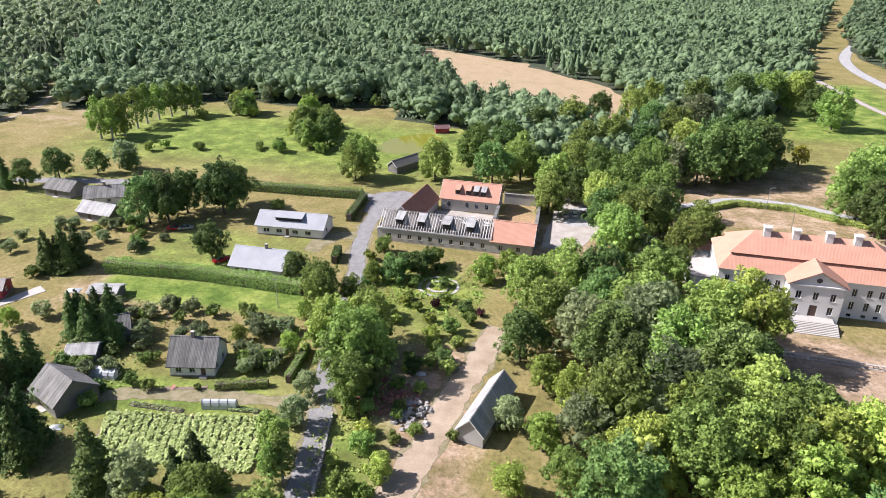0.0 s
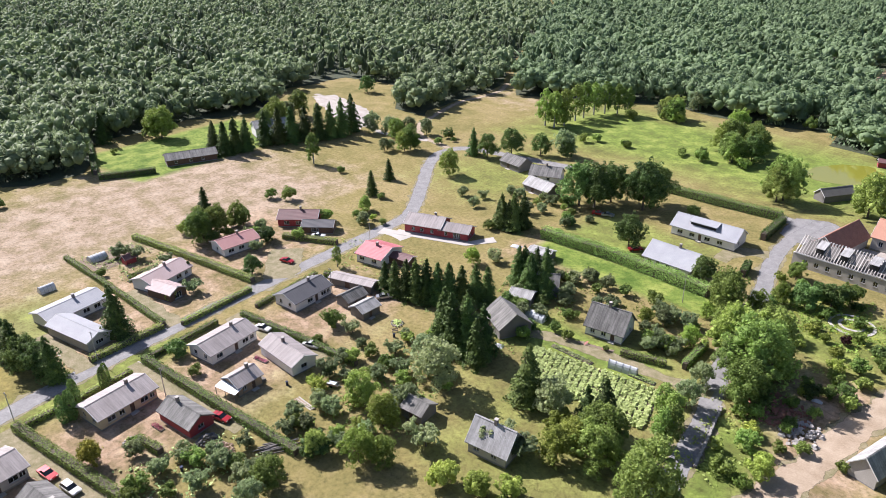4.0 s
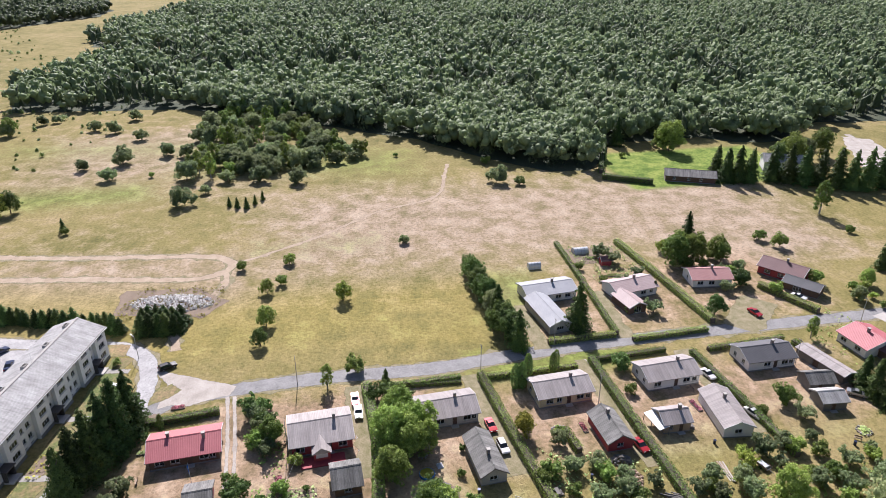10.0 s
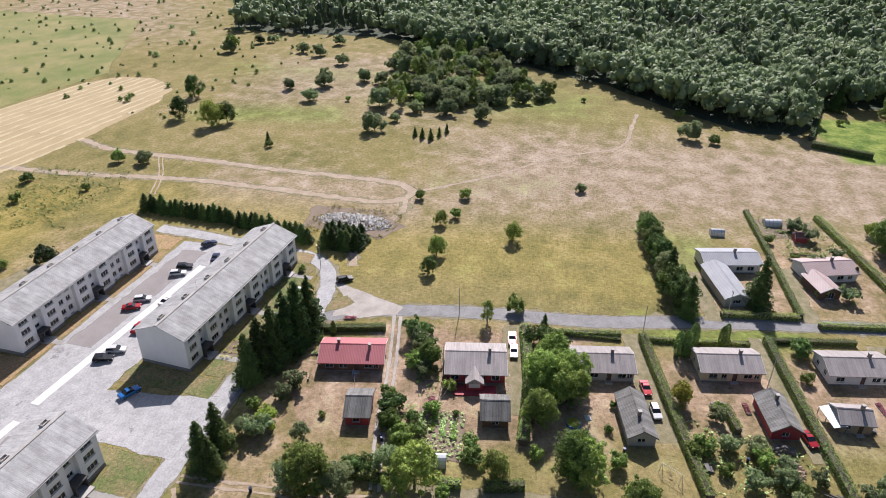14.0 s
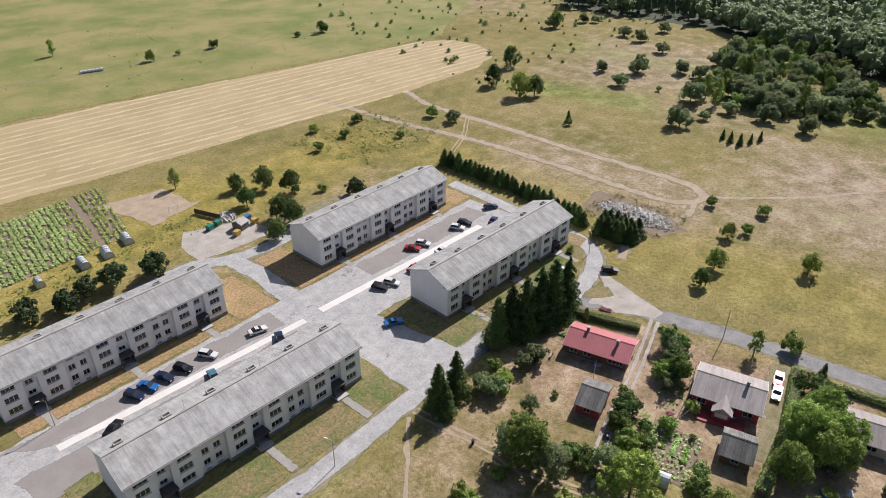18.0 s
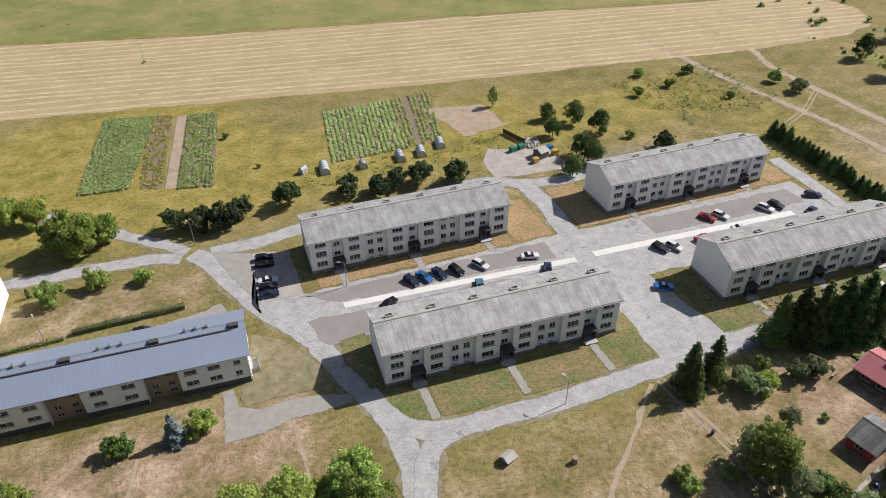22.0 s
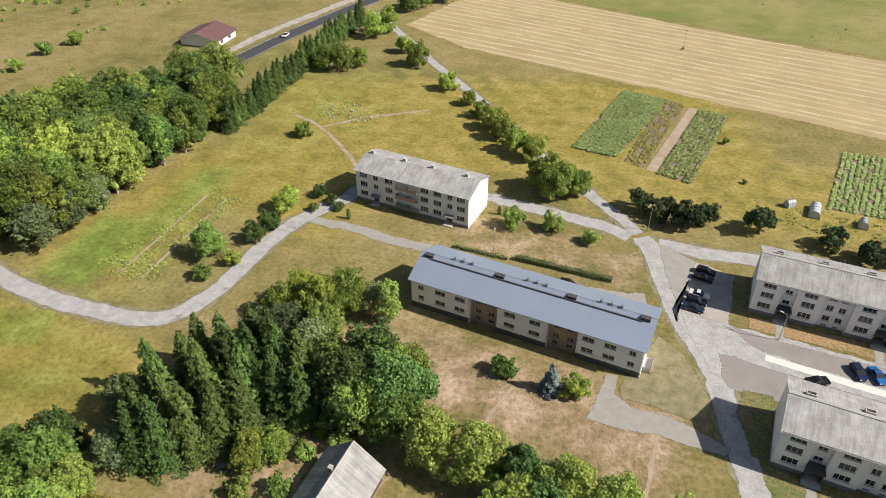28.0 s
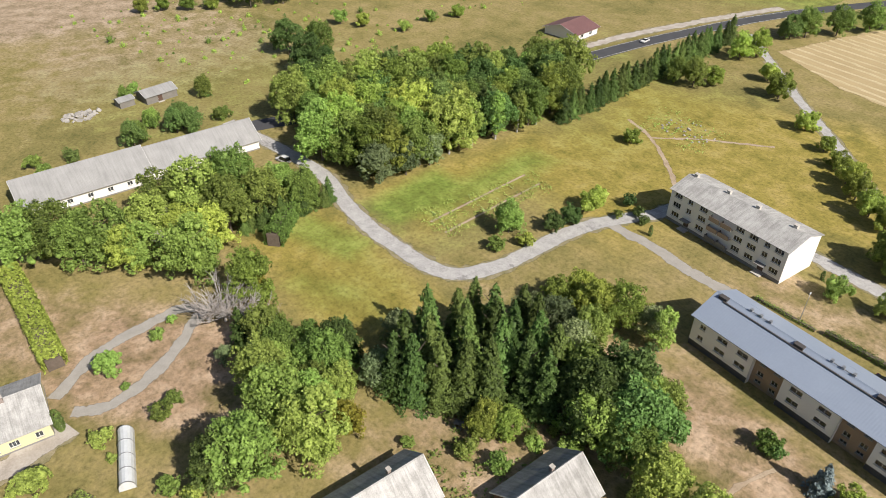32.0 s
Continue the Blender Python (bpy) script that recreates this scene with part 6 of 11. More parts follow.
# sheds behind them
house(-92.2, -44.8, 103, 4.6, 8.0, 2.5, 4.2, M_REDWOOD, M_OLDSLATE, "small shed with grey slate roof and red lower wall", "garden_shed", front=[(1.4, 1, 1.4, 0.9, 2)], over=0.4, plinth=0.2, group="garden sheds", category="shed")
house(-98.6, -18.4, 103, 5.0, 6.8, 2.5, 4.2, M_BROWNWOOD, M_OLDSLATE, "small garden house with grey slate roof and porch", "garden_shed", front=[(1.8, 1, 1.4, 1.0, 2)], over=0.5, plinth=0.2, group="garden sheds", category="shed")


def shed_end(x, y, yaw, W, D, eave, ridge, wall, roof, label, name="garden_shed", front=(), chim=(), over=0.4):
    """A shed whose gable faces the front: the ridge runs away from the front."""
    a = radians(yaw)
    ox, oy = x + math.cos(a) * W, y + math.sin(a) * W
    return house(ox, oy, yaw + 90, D, W, eave, ridge, wall, roof, label, name, left=front, chim=chim, over=over, plinth=0.2, group="garden sheds", category="shed")


shed_end(-101.2, 9.6, 104, 5.2, 12.0, 2.5, 4.1, M_GREYPLASTER, M_OLDSLATE, "long grey outbuilding with slate roof", "outbuilding", [(1.7, 1, 1.6, 1.0, 2)], [(4, 2.6)])
shed_end(-110.2, 36.4, 102, 5.6, 10.0, 2.5, 4.2, M_REDWOOD, M_OLDSLATE, "dark red outbuilding with grey slate roof", "outbuilding", [(2, 1, 1.4, 1.0, 2)], [(7, 2.8)])
house(-115.7, 49.8, 99, 6.0, 5.5, 2.6, 4.0, M_TANWOOD, M_BROWNROOF, "tan wooden sauna hut with brown roof", "garden_shed", front=[(1, 1, 1, 1, 2)], door=(3.4, 0.9), chim=[(4.4, 2.7)], over=0.4, plinth=0.2, group="garden sheds", category="shed")
shed_end(-114.2, 62.0, 93, 6.4, 13.0, 2.8, 4.2, M_PLASTER, M_BROWNROOF, "long white outbuilding with brown roof and white verges", "outbuilding", [(2.4, 1, 1.6, 1.1, 2)], [(8, 3.2)])
house(-129.6, 88.3, 95, 6.2, 5.0, 2.4, 3.8, M_GREYWOOD, M_OLDSLATE, "grey timber shed with slate roof", "garden_shed", door=(2, 1.0), over=0.4, plinth=0.15, group="garden sheds", category="shed")
house(-122.6, 87.8, 95, 5.6, 5.0, 2.4, 3.6, M_GREYWOOD, M_SLATE, "grey timber shed with slate roof", "garden_shed", door=(2, 1.0), over=0.4, plinth=0.15, group="garden sheds", category="shed")
house(-145.0, 92.6, 22, 13.5, 4.0, 2.3, 2.9, M_GREYWOOD, M_BROWNROOF, "low long timber shed with brown roof", "garden_shed", door=(5, 1.6), over=0.3, plinth=0.15, group="garden sheds", category="shed")

# houses north of the road
house(-171.7, 28.0, 105, 15.0, 8.6, 2.9, 4.2, M_PLASTER, M_WHITEROOF, "white villa with pale metal roof", front=[(8.5, 1, *W2), (11.5, 1, *W2)], right=[(3, 1, *W1)], chim=[(9, 4.3)], over=0.5, group="north row houses")
shed_end(-155.8, 31.6, 107, 6.4, 16.0, 2.8, 4.1, M_GREYPLASTER, M_WHITEROOF, "grey garage wing with pale metal roof", "garage_wing", [(2.2, 1, 2.0, 1.1, 3)])
house(-173.0, 54.2, 110, 13.4, 8.4, 2.9, 4.4, M_PLASTER, M_PALEPINK, "pale bungalow with faded pink roof", front=[(8, 1, *W2), (11, 1, *W1)], right=[(3, 1, *W1)], chim=[(8, 4.2)], over=0.5, group="north row houses")
shed_end(-165.5, 55.5, 110, 5.6, 8.5, 2.6, 3.8, M_BROWNWOOD, M_PALEPINK, "brown garage wing with faded pink roof", "garage_wing", [(1.6, 0.4, 2.4, 1.8, 3)])
house(-181.5, 79.0, 92, 12.0, 8.0, 2.9, 4.4, M_PLASTER, M_PINKROOF, "white bungalow with pink roof", front=[(1.5, 1, *W2), (5, 1, *W2), (9, 1, *W2)], left=[(3, 1, *W1)], chim=[(7, 4.0)], over=0.5, group="north row houses")
house(-191.0, 103.0, 45, 13.0, 8.5, 2.9, 4.6, M_REDWOOD, M_MAROONROOF, "dark red house with maroon roof", front=[(2, 1, *W2), (6, 1, *W2), (9.5, 1, *W2)], right=[(3, 1, *W1)], chim=[(7, 4.2)], over=0.5, group="north row houses")
house(-180.8, 106.0, 45, 10.0, 5.5, 2.4, 3.7, M_BROWNWOOD, M_DARKROOF, "brown garage wing with grey roof", "garage_wing", front=[(3, 0.6, 2.4, 1.5, 3)], over=0.4, plinth=0.2, group="north row houses")
house(-158.7, 131.3, 25, 12.5, 9.0, 3.1, 5.2, M_REDWOOD, M_BROWNROOF, "red timber house with white windows and grey-brown roof", "long_house", front=[(2.5, 1, *W1), (5.5, 1, *W1), (9.0, 1, *W1)], left=[(2, 1, *W1), (6, 1, *W1)], chim=[(9, 5)], over=0.5, frame_mat=M_FRAME, group="north row houses")
house(-147.35, 136.6, 25, 9.5, 6.5, 2.7, 4.2, M_REDWOOD, M_BROWNROOF, "red timber wing with wide white window", "house_wing", front=[(1.5, 1.0, 1.0, 1.3, 2), (4.5, 0.5, 2.4, 1.8, 4)], right=[(2.5, 1, *W1)], over=0.45, frame_mat=M_FRAME, group="north row houses")
sheet("terrace", [(-161.5, 131), (-160, 127.5), (-137, 138), (-132, 147), (-135.5, 149), (-139, 140)], 0.12, M_CONCRETE, "pale paved terrace round the red house", "terrace")
house(-151.6, 106.8, 15, 9.0, 10.5, 2.9, 4.7, M_PLASTER, M_REDROOF, "white bungalow with red metal roof", front=[(1, 1, *W2), (5.5, 1, *W2)], left=[(2, 1, *W2), (6, 1, *W1)], chim=[(4.5, 4.5)], over=0.5, group="north row houses")
house(-146.0, 112.5, 15, 9.0, 4.0, 2.3, 3.0, M_BROWNWOOD, M_MAROONROOF, "low annex with maroon roof", "annex", over=0.3, plinth=0.15, category="shed")
house(-196.5, 55.0, 100, 3.2, 2.6, 2.0, 3.0, M_REDWOOD, M_MAROONROOF, "tiny red garden hut", "garden_shed", over=0.3, plinth=0.1, category="shed", group="garden sheds")

# older houses near the lane
house(-80.4, 124.0, 13, 9.2, 8.4, 2.9, 7.0, M_PLASTER, M_OLDSLATE, "old white cottage with steep weathered slate roof", "cottage", front=[(1.2, 1, *W1), (4, 1, *W1)], right=[(1.2, 1, *W1), (5, 1, *W1)], door=(6.4, 1.0), chim=[(4.2, 4.2)], over=0.5, group="old cottages")
house(-70.4, 74.0, 12, 8.2, 6.6, 2.9, 6.4, M_GREYPLASTER, M_SLATE, "old grey cottage with steep slate roof", "cottage", front=[(1.2, 1, *W1), (5, 1, *W1)], right=[(2.6, 1, *W1)], chim=[(4.2, 3.2)], over=0.5, group="old cottages")
house(-101.4, 110.2, -22, 9.0, 8.5, 2.8, 6.2, M_GREYWOOD, M_OLDSLATE, "grey timber barn with steep roof among trees", "barn", door=(3, 2.0), over=0.4, plinth=0.2, group="old cottages", category="barn")
house(-101.2, 130.2, 34, 5.4, 7.0, 2.4, 5.2, M_GREYWOOD, M_OLDSLATE, "small grey barn with steep roof", "barn", door=(2, 1.2), over=0.4, plinth=0.2, group="old cottages", category="barn")
house(-87.4, 71.4, 10, 5.2, 5.0, 2.2, 3.6, M_GREYWOOD, M_OLDSLATE, "collapsing grey timber hut with mossy roof", "hut", door=(2, 1.0), over=0.3, plinth=0.0, group="old cottages", category="barn")
house(-104.0, 122.0, 20, 6.0, 5.0, 2.2, 3.2, M_GREYWOOD, M_SLATE, "low grey shed beside spruces", "garden_shed", door=(2, 1.0), over=0.3, plinth=0.15, group="garden sheds", category="shed")
house(-118.5, 146.0, 12, 7.0, 5.0, 2.0, 2.8, M_GREYWOOD, M_SLATE, "low grey shed with pale roof panel", "garden_shed", door=(2, 1.0), over=0.3, plinth=0.15, group="garden sheds", category="shed")
house(-92.0, 167.6, 2, 14.4, 10.0, 2.9, 6.2, M_PLASTER, M_WHITEROOF, "white cottage with pale sheet roof", "cottage", front=[(1.2, 1, *W1), (7, 1, *W1), (10, 1, *W1)], right=[(2.6, 1, *W1)], door=(4, 1.0), chim=[(8.4, 5.0)], over=0.5, group="old cottages")
w2h = house(-98.0, 193.0, 4, 20.5, 9.0, 3.2, 6.0, M_PLASTER, M_WHITEROOF, "long white house with white roof and wide dormer", "long_house", front=[(2, 1, *W2), (6, 1, *W2), (11, 1, *W2), (15, 1, *W2)], right=[(3, 1, *W1)], door=(9, 1.0), over=0.5, group="old cottages")
# solid box, the darkness behind the window band is its colour
part("dormer", box_bm(5.5, 13.5, 1.6, 4.0, 4.0, 5.4), M_INNER_SHADE, w2h, "wide dormer window band, its inner shade painted dark")
part("dormer_roof", prism_x(bmesh.new(), [(1.1, 5.35), (4.6, 6.1), (4.6, 6.25), (1.1, 5.5)], 5.0, 14.0), M_WHITEROOF, w2h)
house(-183.0, 203.0, -5, 11.0, 7.5, 2.7, 5.0, M_GREYWOOD, M_OLDSLATE, "grey timber farm building with slate roof", "barn", door=(4, 1.5), over=0.4, plinth=0.2, group="farm buildings", category="barn")
house(-163.0, 198.0, 25, 12.0, 8.0, 2.7, 5.4, M_PLASTER, M_OLDSLATE, "white farmhouse with dark slate roof", "cottage", front=[(2, 1, *W1), (7, 1, *W1)], chim=[(6, 4)], over=0.4, group="farm buildings")
house(-158.0, 189.0, -5, 12.5, 7.0, 2.5, 4.8, M_GREYWOOD, M_SLATE, "grey farm outbuilding with slate roof", "barn", door=(4, 1.5), over=0.4, plinth=0.2, group="farm buildings", category="barn")
house(-279.0, 101.5, 76, 20.5, 8.0, 2.8, 4.6, M_BROWNWOOD, M_OLDSLATE, "long dark building beside a bright lawn", "long_house", front=[(3, 1, *W1), (9, 1, *W1), (14, 1, *W1)], over=0.5, group="farm buildings")
house(-292.0, 150.0, 76, 16.0, 9.0, 4.5, 7.0, M_PLASTER, M_SLATE, "white house behind a row of spruces", "house", front=[(3, 1.2, *W1), (8, 1.2, *W1), (12, 1.2, *W1)], over=0.5, group="farm buildings")
house(-74.5, 255.5, 62, 13.0, 5.0, 2.6, 4.6, M_GREYWOOD, M_GREYWOOD, "collapsed grey timber barn leaning in the meadow", "barn", over=0.3, plinth=0.0, category="barn")
house(-75.0, 312.0, 20, 6.0, 4.0, 2.2, 3.2, M_REDWOOD, M_MAROONROOF, "small red hut beside the pond", "hut", over=0.3, plinth=0.1, category="barn")

# south side, near the wood

# ---- trees and bushes, area by area: (x, y, scale) ----
for tx, ty, ts in ((-99.1, -69.6, 0.95), (-103.1, -68.8, 1.06), (-107.1, -67.8, 1.12), (-111.3, -66.7, 1.18), (-115.2, -65.6, 1.23), (-119.8, -64.8, 1.12), (-76.2, -66.8, 0.78), (-80.5, -65.8, 0.84), (-74.5, -63.7, 0.67),):
    plant("spruce", tx, ty, ts, group="flats trees")
for tx, ty, ts in ((-99.8, -59.8, 1.10), (-96.0, -60.4, 1.00), (-85.5, -63.0, 1.10), (-85.9, -60.0, 1.20),):
    plant("apple", tx, ty, ts, group="flats trees")
for tx, ty, ts in ((-88.2, -60.0, 1.60),):
    plant("limebush", tx, ty, ts, group="flats trees")
for tx, ty, ts in ((-86.1, -51.7, 0.45), (-74.4, -48.4, 0.70),):
    plant("willow", tx, ty, ts, group="flats trees")
for tx, ty, ts in ((-93.4, -50.4, 0.50), (-92.0, -65.0, 1.00),):
    plant("bush", tx, ty, ts, group="flats trees")
for tx, ty, ts in ((-75.1, -45.2, 0.80),):
    plant("maple", tx, ty, ts, group="flats trees")
for tx, ty, ts in ((-81.4, -39.7, 1.20), (-82.2, -36.6, 1.10),):
    plant("shrub", tx, ty, ts, group="flats trees")
for tx, ty, ts in ((-124.1, -39.7, 1.60), (-119.0, -36.5, 1.50), (-98.5, -37.4, 1.50), (-127.0, -5.9, 1.10),):
    plant("shrub", tx, ty, ts, group="gardens west trees")
for tx, ty, ts in ((-114.8, -33.7, 0.45), (-112.6, -8.4, 0.75), (-110.3, -4.4, 0.70), (-102.8, -7.9, 0.60), (-87.0, -13.7, 0.45),):
    plant("maple", tx, ty, ts, group="gardens west trees")
for tx, ty, ts in ((-113.4, -37.0, 1.50), (-107.9, -27.7, 1.00), (-94.5, -36.4, 1.60), (-90.9, -33.2, 1.50), (-102.3, -39.3, 1.10), (-95.4, 7.8, 1.20), (-103.7, 23.6, 1.40), (-93.9, -7.0, 0.90), (-111.5, 6.2, 0.50), (-104.1, 5.9, 0.60), (-100.7, -24.2, 0.50), (-96.2, 4.8, 0.70),):
    plant("bush", tx, ty, ts, group="gardens west trees")
for tx, ty, ts in ((-116.0, -0.7, 0.75),):
    plant("birch", tx, ty, ts, group="gardens west trees")
for tx, ty, ts in ((-134.4, -10.9, 0.35),):
    plant("spruce", tx, ty, ts, group="gardens west trees")
for tx, ty, ts in ((-134.3, 21.6, 1.20), (-137.0, 23.2, 1.30), (-140.9, 30.7, 1.00), (-119.2, -58.7, 0.80),):
    plant("column", tx, ty, ts, group="gardens west trees")
for tx, ty, ts in ((-117.4, 19.8, 0.55),):
    plant("yellow", tx, ty, ts, group="gardens west trees")
for tx, ty, ts in ((-113.1, 26.6, 0.90), (-105.0, 28.3, 1.00),):
    plant("apple", tx, ty, ts, group="gardens west trees")
for tx, ty, ts in ((-152.2, -44.6, 0.40), (-246.0, -183.4, 0.75), (-274.4, -194.5, 0.80), (-246.6, -161.1, 0.70),):
    plant("oak", tx, ty, ts, group="meadow trees")
for tx, ty, ts in ((-161.9, -45.2, 0.45), (-180.4, -48.9, 0.35), (-358.4, -222.7, 0.70),):
    plant("maple", tx, ty, ts, group="meadow trees")
for tx, ty, ts in ((-185.9, -45.6, 1.20), (-200.7, -46.0, 1.40), (-139.8, -18.7, 1.60), (-143.9, -78.3, 0.70), (-196.3, -60.1, 1.20), (-197.1, -177.2, 1.70), (-226.0, -130.6, 1.00), (-160.8, -86.9, 0.60),):
    plant("bush", tx, ty, ts, group="meadow trees")
for tx, ty, ts in ((-175.7, -25.8, 0.45), (-241.4, -165.3, 0.85),):
    plant("lime", tx, ty, ts, group="meadow trees")
for tx, ty, ts in ((-133.2, -24.6, 0.55),):
    plant("birch", tx, ty, ts, group="meadow trees")
for tx, ty, ts in ((-258.5, -317.3, 2.00), (-173.2, -195.6, 1.20), (-242.1, -319.3, 1.00),):
    plant("shrub", tx, ty, ts, group="meadow trees")
for tx, ty, ts in ((-198.2, -167.3, 1.60),):
    plant("willowbush", tx, ty, ts, group="meadow trees")
for tx, ty, ts in ((-112.2, -173.7, 0.60), (-116.3, -164.5, 0.60), (-103.5, -153.2, 0.60), (-103.7, -147.8, 0.60), (-105.2, -179.2, 0.45), (-101.3, -167.5, 0.50),):
    plant("oak", tx, ty, ts, group="flats north trees")
for tx, ty, ts in ((-128.8, -148.0, 0.80),):
    plant("pine", tx, ty, ts, group="flats north trees")
for tx, ty, ts in ((-123.5, -158.3, 1.00), (-159.0, -187.0, 1.20), (-154.5, -199.5, 1.30), (-143.7, -184.1, 1.30), (-172.5, -171.3, 1.00),):
    plant("bush", tx, ty, ts, group="flats north trees")
for tx, ty, ts in ((-284.7, -139.7, 1.88), (-307.1, -142.8, 2.50), (-298.7, -157.4, 1.62), (-284.3, -105.9, 2.75), (-267.7, -93.0, 1.25), (-282.1, -87.9, 1.75), (-282.3, -73.7, 2.25), (-279.3, -57.0, 2.12), (-253.8, -97.0, 2.38), (-356.6, -223.1, 2.25), (-380.9, -216.7, 1.62), (-385.2, -211.1, 1.50), (-307.7, -44.1, 2.00), (-316.2, -34.6, 1.62), (-278.9, 28.2, 2.25), (-216.3, -9.4, 1.00), (-348.9, -150.1, 1.88), (-321.0, -126.8, 2.00), (-363.1, -169.5, 2.00), (-391.1, -168.9, 2.00), (-366.8, -181.6, 1.88), (-301.3, -108.1, 2.00), (-292.9, -70.3, 2.25),):
    plant("willowbush", tx, ty, ts, group="thicket trees")
for tx, ty, ts in ((-288.8, -122.7, 0.90), (-317.0, -16.6, 0.80), (-305.3, 25.6, 1.40),):
    plant("bush", tx, ty, ts, group="thicket trees")
for tx, ty, ts in ((-229.5, -132.9, 0.36), (-252.6, -79.2, 0.30), (-250.8, -75.6, 0.34), (-250.4, -71.9, 0.36), (-254.9, -69.6, 0.30), (-259.5, -67.6, 0.30),):
    plant("spruce", tx, ty, ts, group="thicket trees")
for tx, ty, ts in ((-276.0, 38.1, 1.30),):
    plant("shrub", tx, ty, ts, group="thicket trees")
for tx, ty, ts in ((-192.8, 12.0, 0.50), (-187.7, 12.7, 0.62), (-181.7, 14.0, 0.60), (-176.1, 15.0, 0.60), (-172.7, 16.2, 0.65), (-158.1, 19.0, 0.70), (-153.4, 20.8, 0.68), (-165.4, 79.7, 0.50),):
    plant("oak", tx, ty, ts, group="gardens north trees")
for tx, ty, ts in ((-167.0, 17.3, 0.80), (-172.7, 125.0, 0.50),):
    plant("willow", tx, ty, ts, group="gardens north trees")
for tx, ty, ts in ((-162.3, 18.2, 0.90), (-149.6, 22.4, 0.87), (-158.7, 39.5, 1.09), (-216.9, 89.5, 0.80), (-193.3, 143.9, 0.72), (-202.1, 159.1, 0.65),):
    plant("spruce", tx, ty, ts, group="gardens north trees")
for tx, ty, ts in ((-140.0, 46.7, 1.40), (-183.3, 94.0, 1.80),):
    plant("shrub", tx, ty, ts, group="gardens north trees")
for tx, ty, ts in ((-178.7, 66.6, 0.80), (-138.9, 29.6, 1.10), (-132.8, 19.7, 1.30), (-132.8, 21.3, 1.40),):
    plant("column", tx, ty, ts, group="gardens north trees")
for tx, ty, ts in ((-203.8, 80.9, 0.40), (-203.6, 88.0, 0.40), (-199.5, 94.8, 0.50), (-182.5, 132.9, 0.40),):
    plant("maple", tx, ty, ts, group="gardens north trees")
for tx, ty, ts in ((-207.1, 77.4, 0.35),):
    plant("lime", tx, ty, ts, group="gardens north trees")
for tx, ty, ts in ((-210.4, 119.1, 1.80), (-178.0, 102.6, 1.40), (-183.9, 117.7, 1.60), (-187.7, 144.2, 1.00), (-216.6, 114.7, 1.50),):
    plant("bush", tx, ty, ts, group="gardens north trees")
for tx, ty, ts in ((-152.9, 100.6, 0.55),):
    plant("birch", tx, ty, ts, group="gardens north trees")
for tx, ty, ts in ((-178.9, 88.4, 1.00),):
    plant("apple", tx, ty, ts, group="gardens north trees")
for tx, ty, ts in ((-115.4, 19.7, 0.65),):
    plant("yellow", tx, ty, ts, group="gardens south trees")
for tx, ty, ts in ((-115.8, 27.3, 0.80), (-128.3, -6.3, 1.10), (-102.5, 33.9, 1.40), (-102.2, 22.2, 1.20), (-125.7, 81.0, 1.80), (-122.3, 74.0, 0.90), (-95.9, 78.6, 1.20), (-130.1, 46.5, 1.00), (-108.8, 80.0, 1.20), (-110.3, 75.3, 1.30), (-102.6, 79.6, 1.30),):
    plant("bush", tx, ty, ts, group="gardens south trees")
for tx, ty, ts in ((-119.7, -7.3, 0.70), (-115.5, -4.5, 0.65), (-88.1, 41.7, 0.50), (-89.8, 52.2, 0.40),):
    plant("maple", tx, ty, ts, group="gardens south trees")
for tx, ty, ts in ((-111.1, -0.5, 0.70),):
    plant("birch", tx, ty, ts, group="gardens south trees")
for tx, ty, ts in ((-129.3, -9.6, 1.30), (-129.2, -12.6, 1.20), (-97.1, 39.8, 1.00),):
    plant("shrub", tx, ty, ts, group="gardens south trees")
for tx, ty, ts in ((-101.2, 60.4, 1.00), (-101.9, 55.2, 1.00), (-97.5, 55.5, 0.90), (-98.8, 50.9, 0.90), (-120.1, 82.6, 1.00), (-93.6, 38.2, 0.90),):
    plant("apple", tx, ty, ts, group="gardens south trees")
for tx, ty, ts in ((-86.2, 36.6, 0.60),):
    plant("willow", tx, ty, ts, group="gardens south trees")
for tx, ty, ts in ((-201.5, 205.6, 0.91), (-139.1, 156.7, 0.91), (-135.1, 158.4, 0.98), (-133.8, 161.5, 0.91), (-104.0, 137.4, 0.84), (-107.2, 131.8, 0.91), (-105.7, 135.0, 0.84),):
    plant("spruce", tx, ty, ts, group="farm trees")
for tx, ty, ts in ((-194.9, 207.2, 0.81), (-189.2, 216.6, 0.94), (-181.0, 226.2, 0.75), (-170.4, 231.4, 0.62), (-133.6, 191.3, 1.25), (-128.6, 193.6, 1.25), (-127.6, 202.1, 1.12), (-115.3, 203.5, 1.38), (-115.1, 209.6, 1.19), (-101.0, 173.4, 0.88), (-74.1, 169.5, 0.62),):
    plant("oak", tx, ty, ts, group="farm trees")
for tx, ty, ts in ((-189.4, 179.6, 0.77), (-85.7, 247.9, 1.19), (-113.7, 284.6, 1.05), (-118.9, 275.7, 0.84), (-61.5, 157.2, 0.91), (-226.1, 190.1, 0.84),):
    plant("maple", tx, ty, ts, group="farm trees")
for tx, ty, ts in ((-128.6, 269.1, 1.40), (-222.3, 149.9, 1.10), (-100.9, 211.6, 1.50), (-224.4, 205.5, 1.30),):
    plant("bush", tx, ty, ts, group="farm trees")
for tx, ty, ts in ((-239.9, 148.3, 1.12),):
    plant("birch", tx, ty, ts, group="farm trees")
for tx, ty, ts in ((-232.6, 184.3, 0.50),):
    plant("willow", tx, ty, ts, group="farm trees")
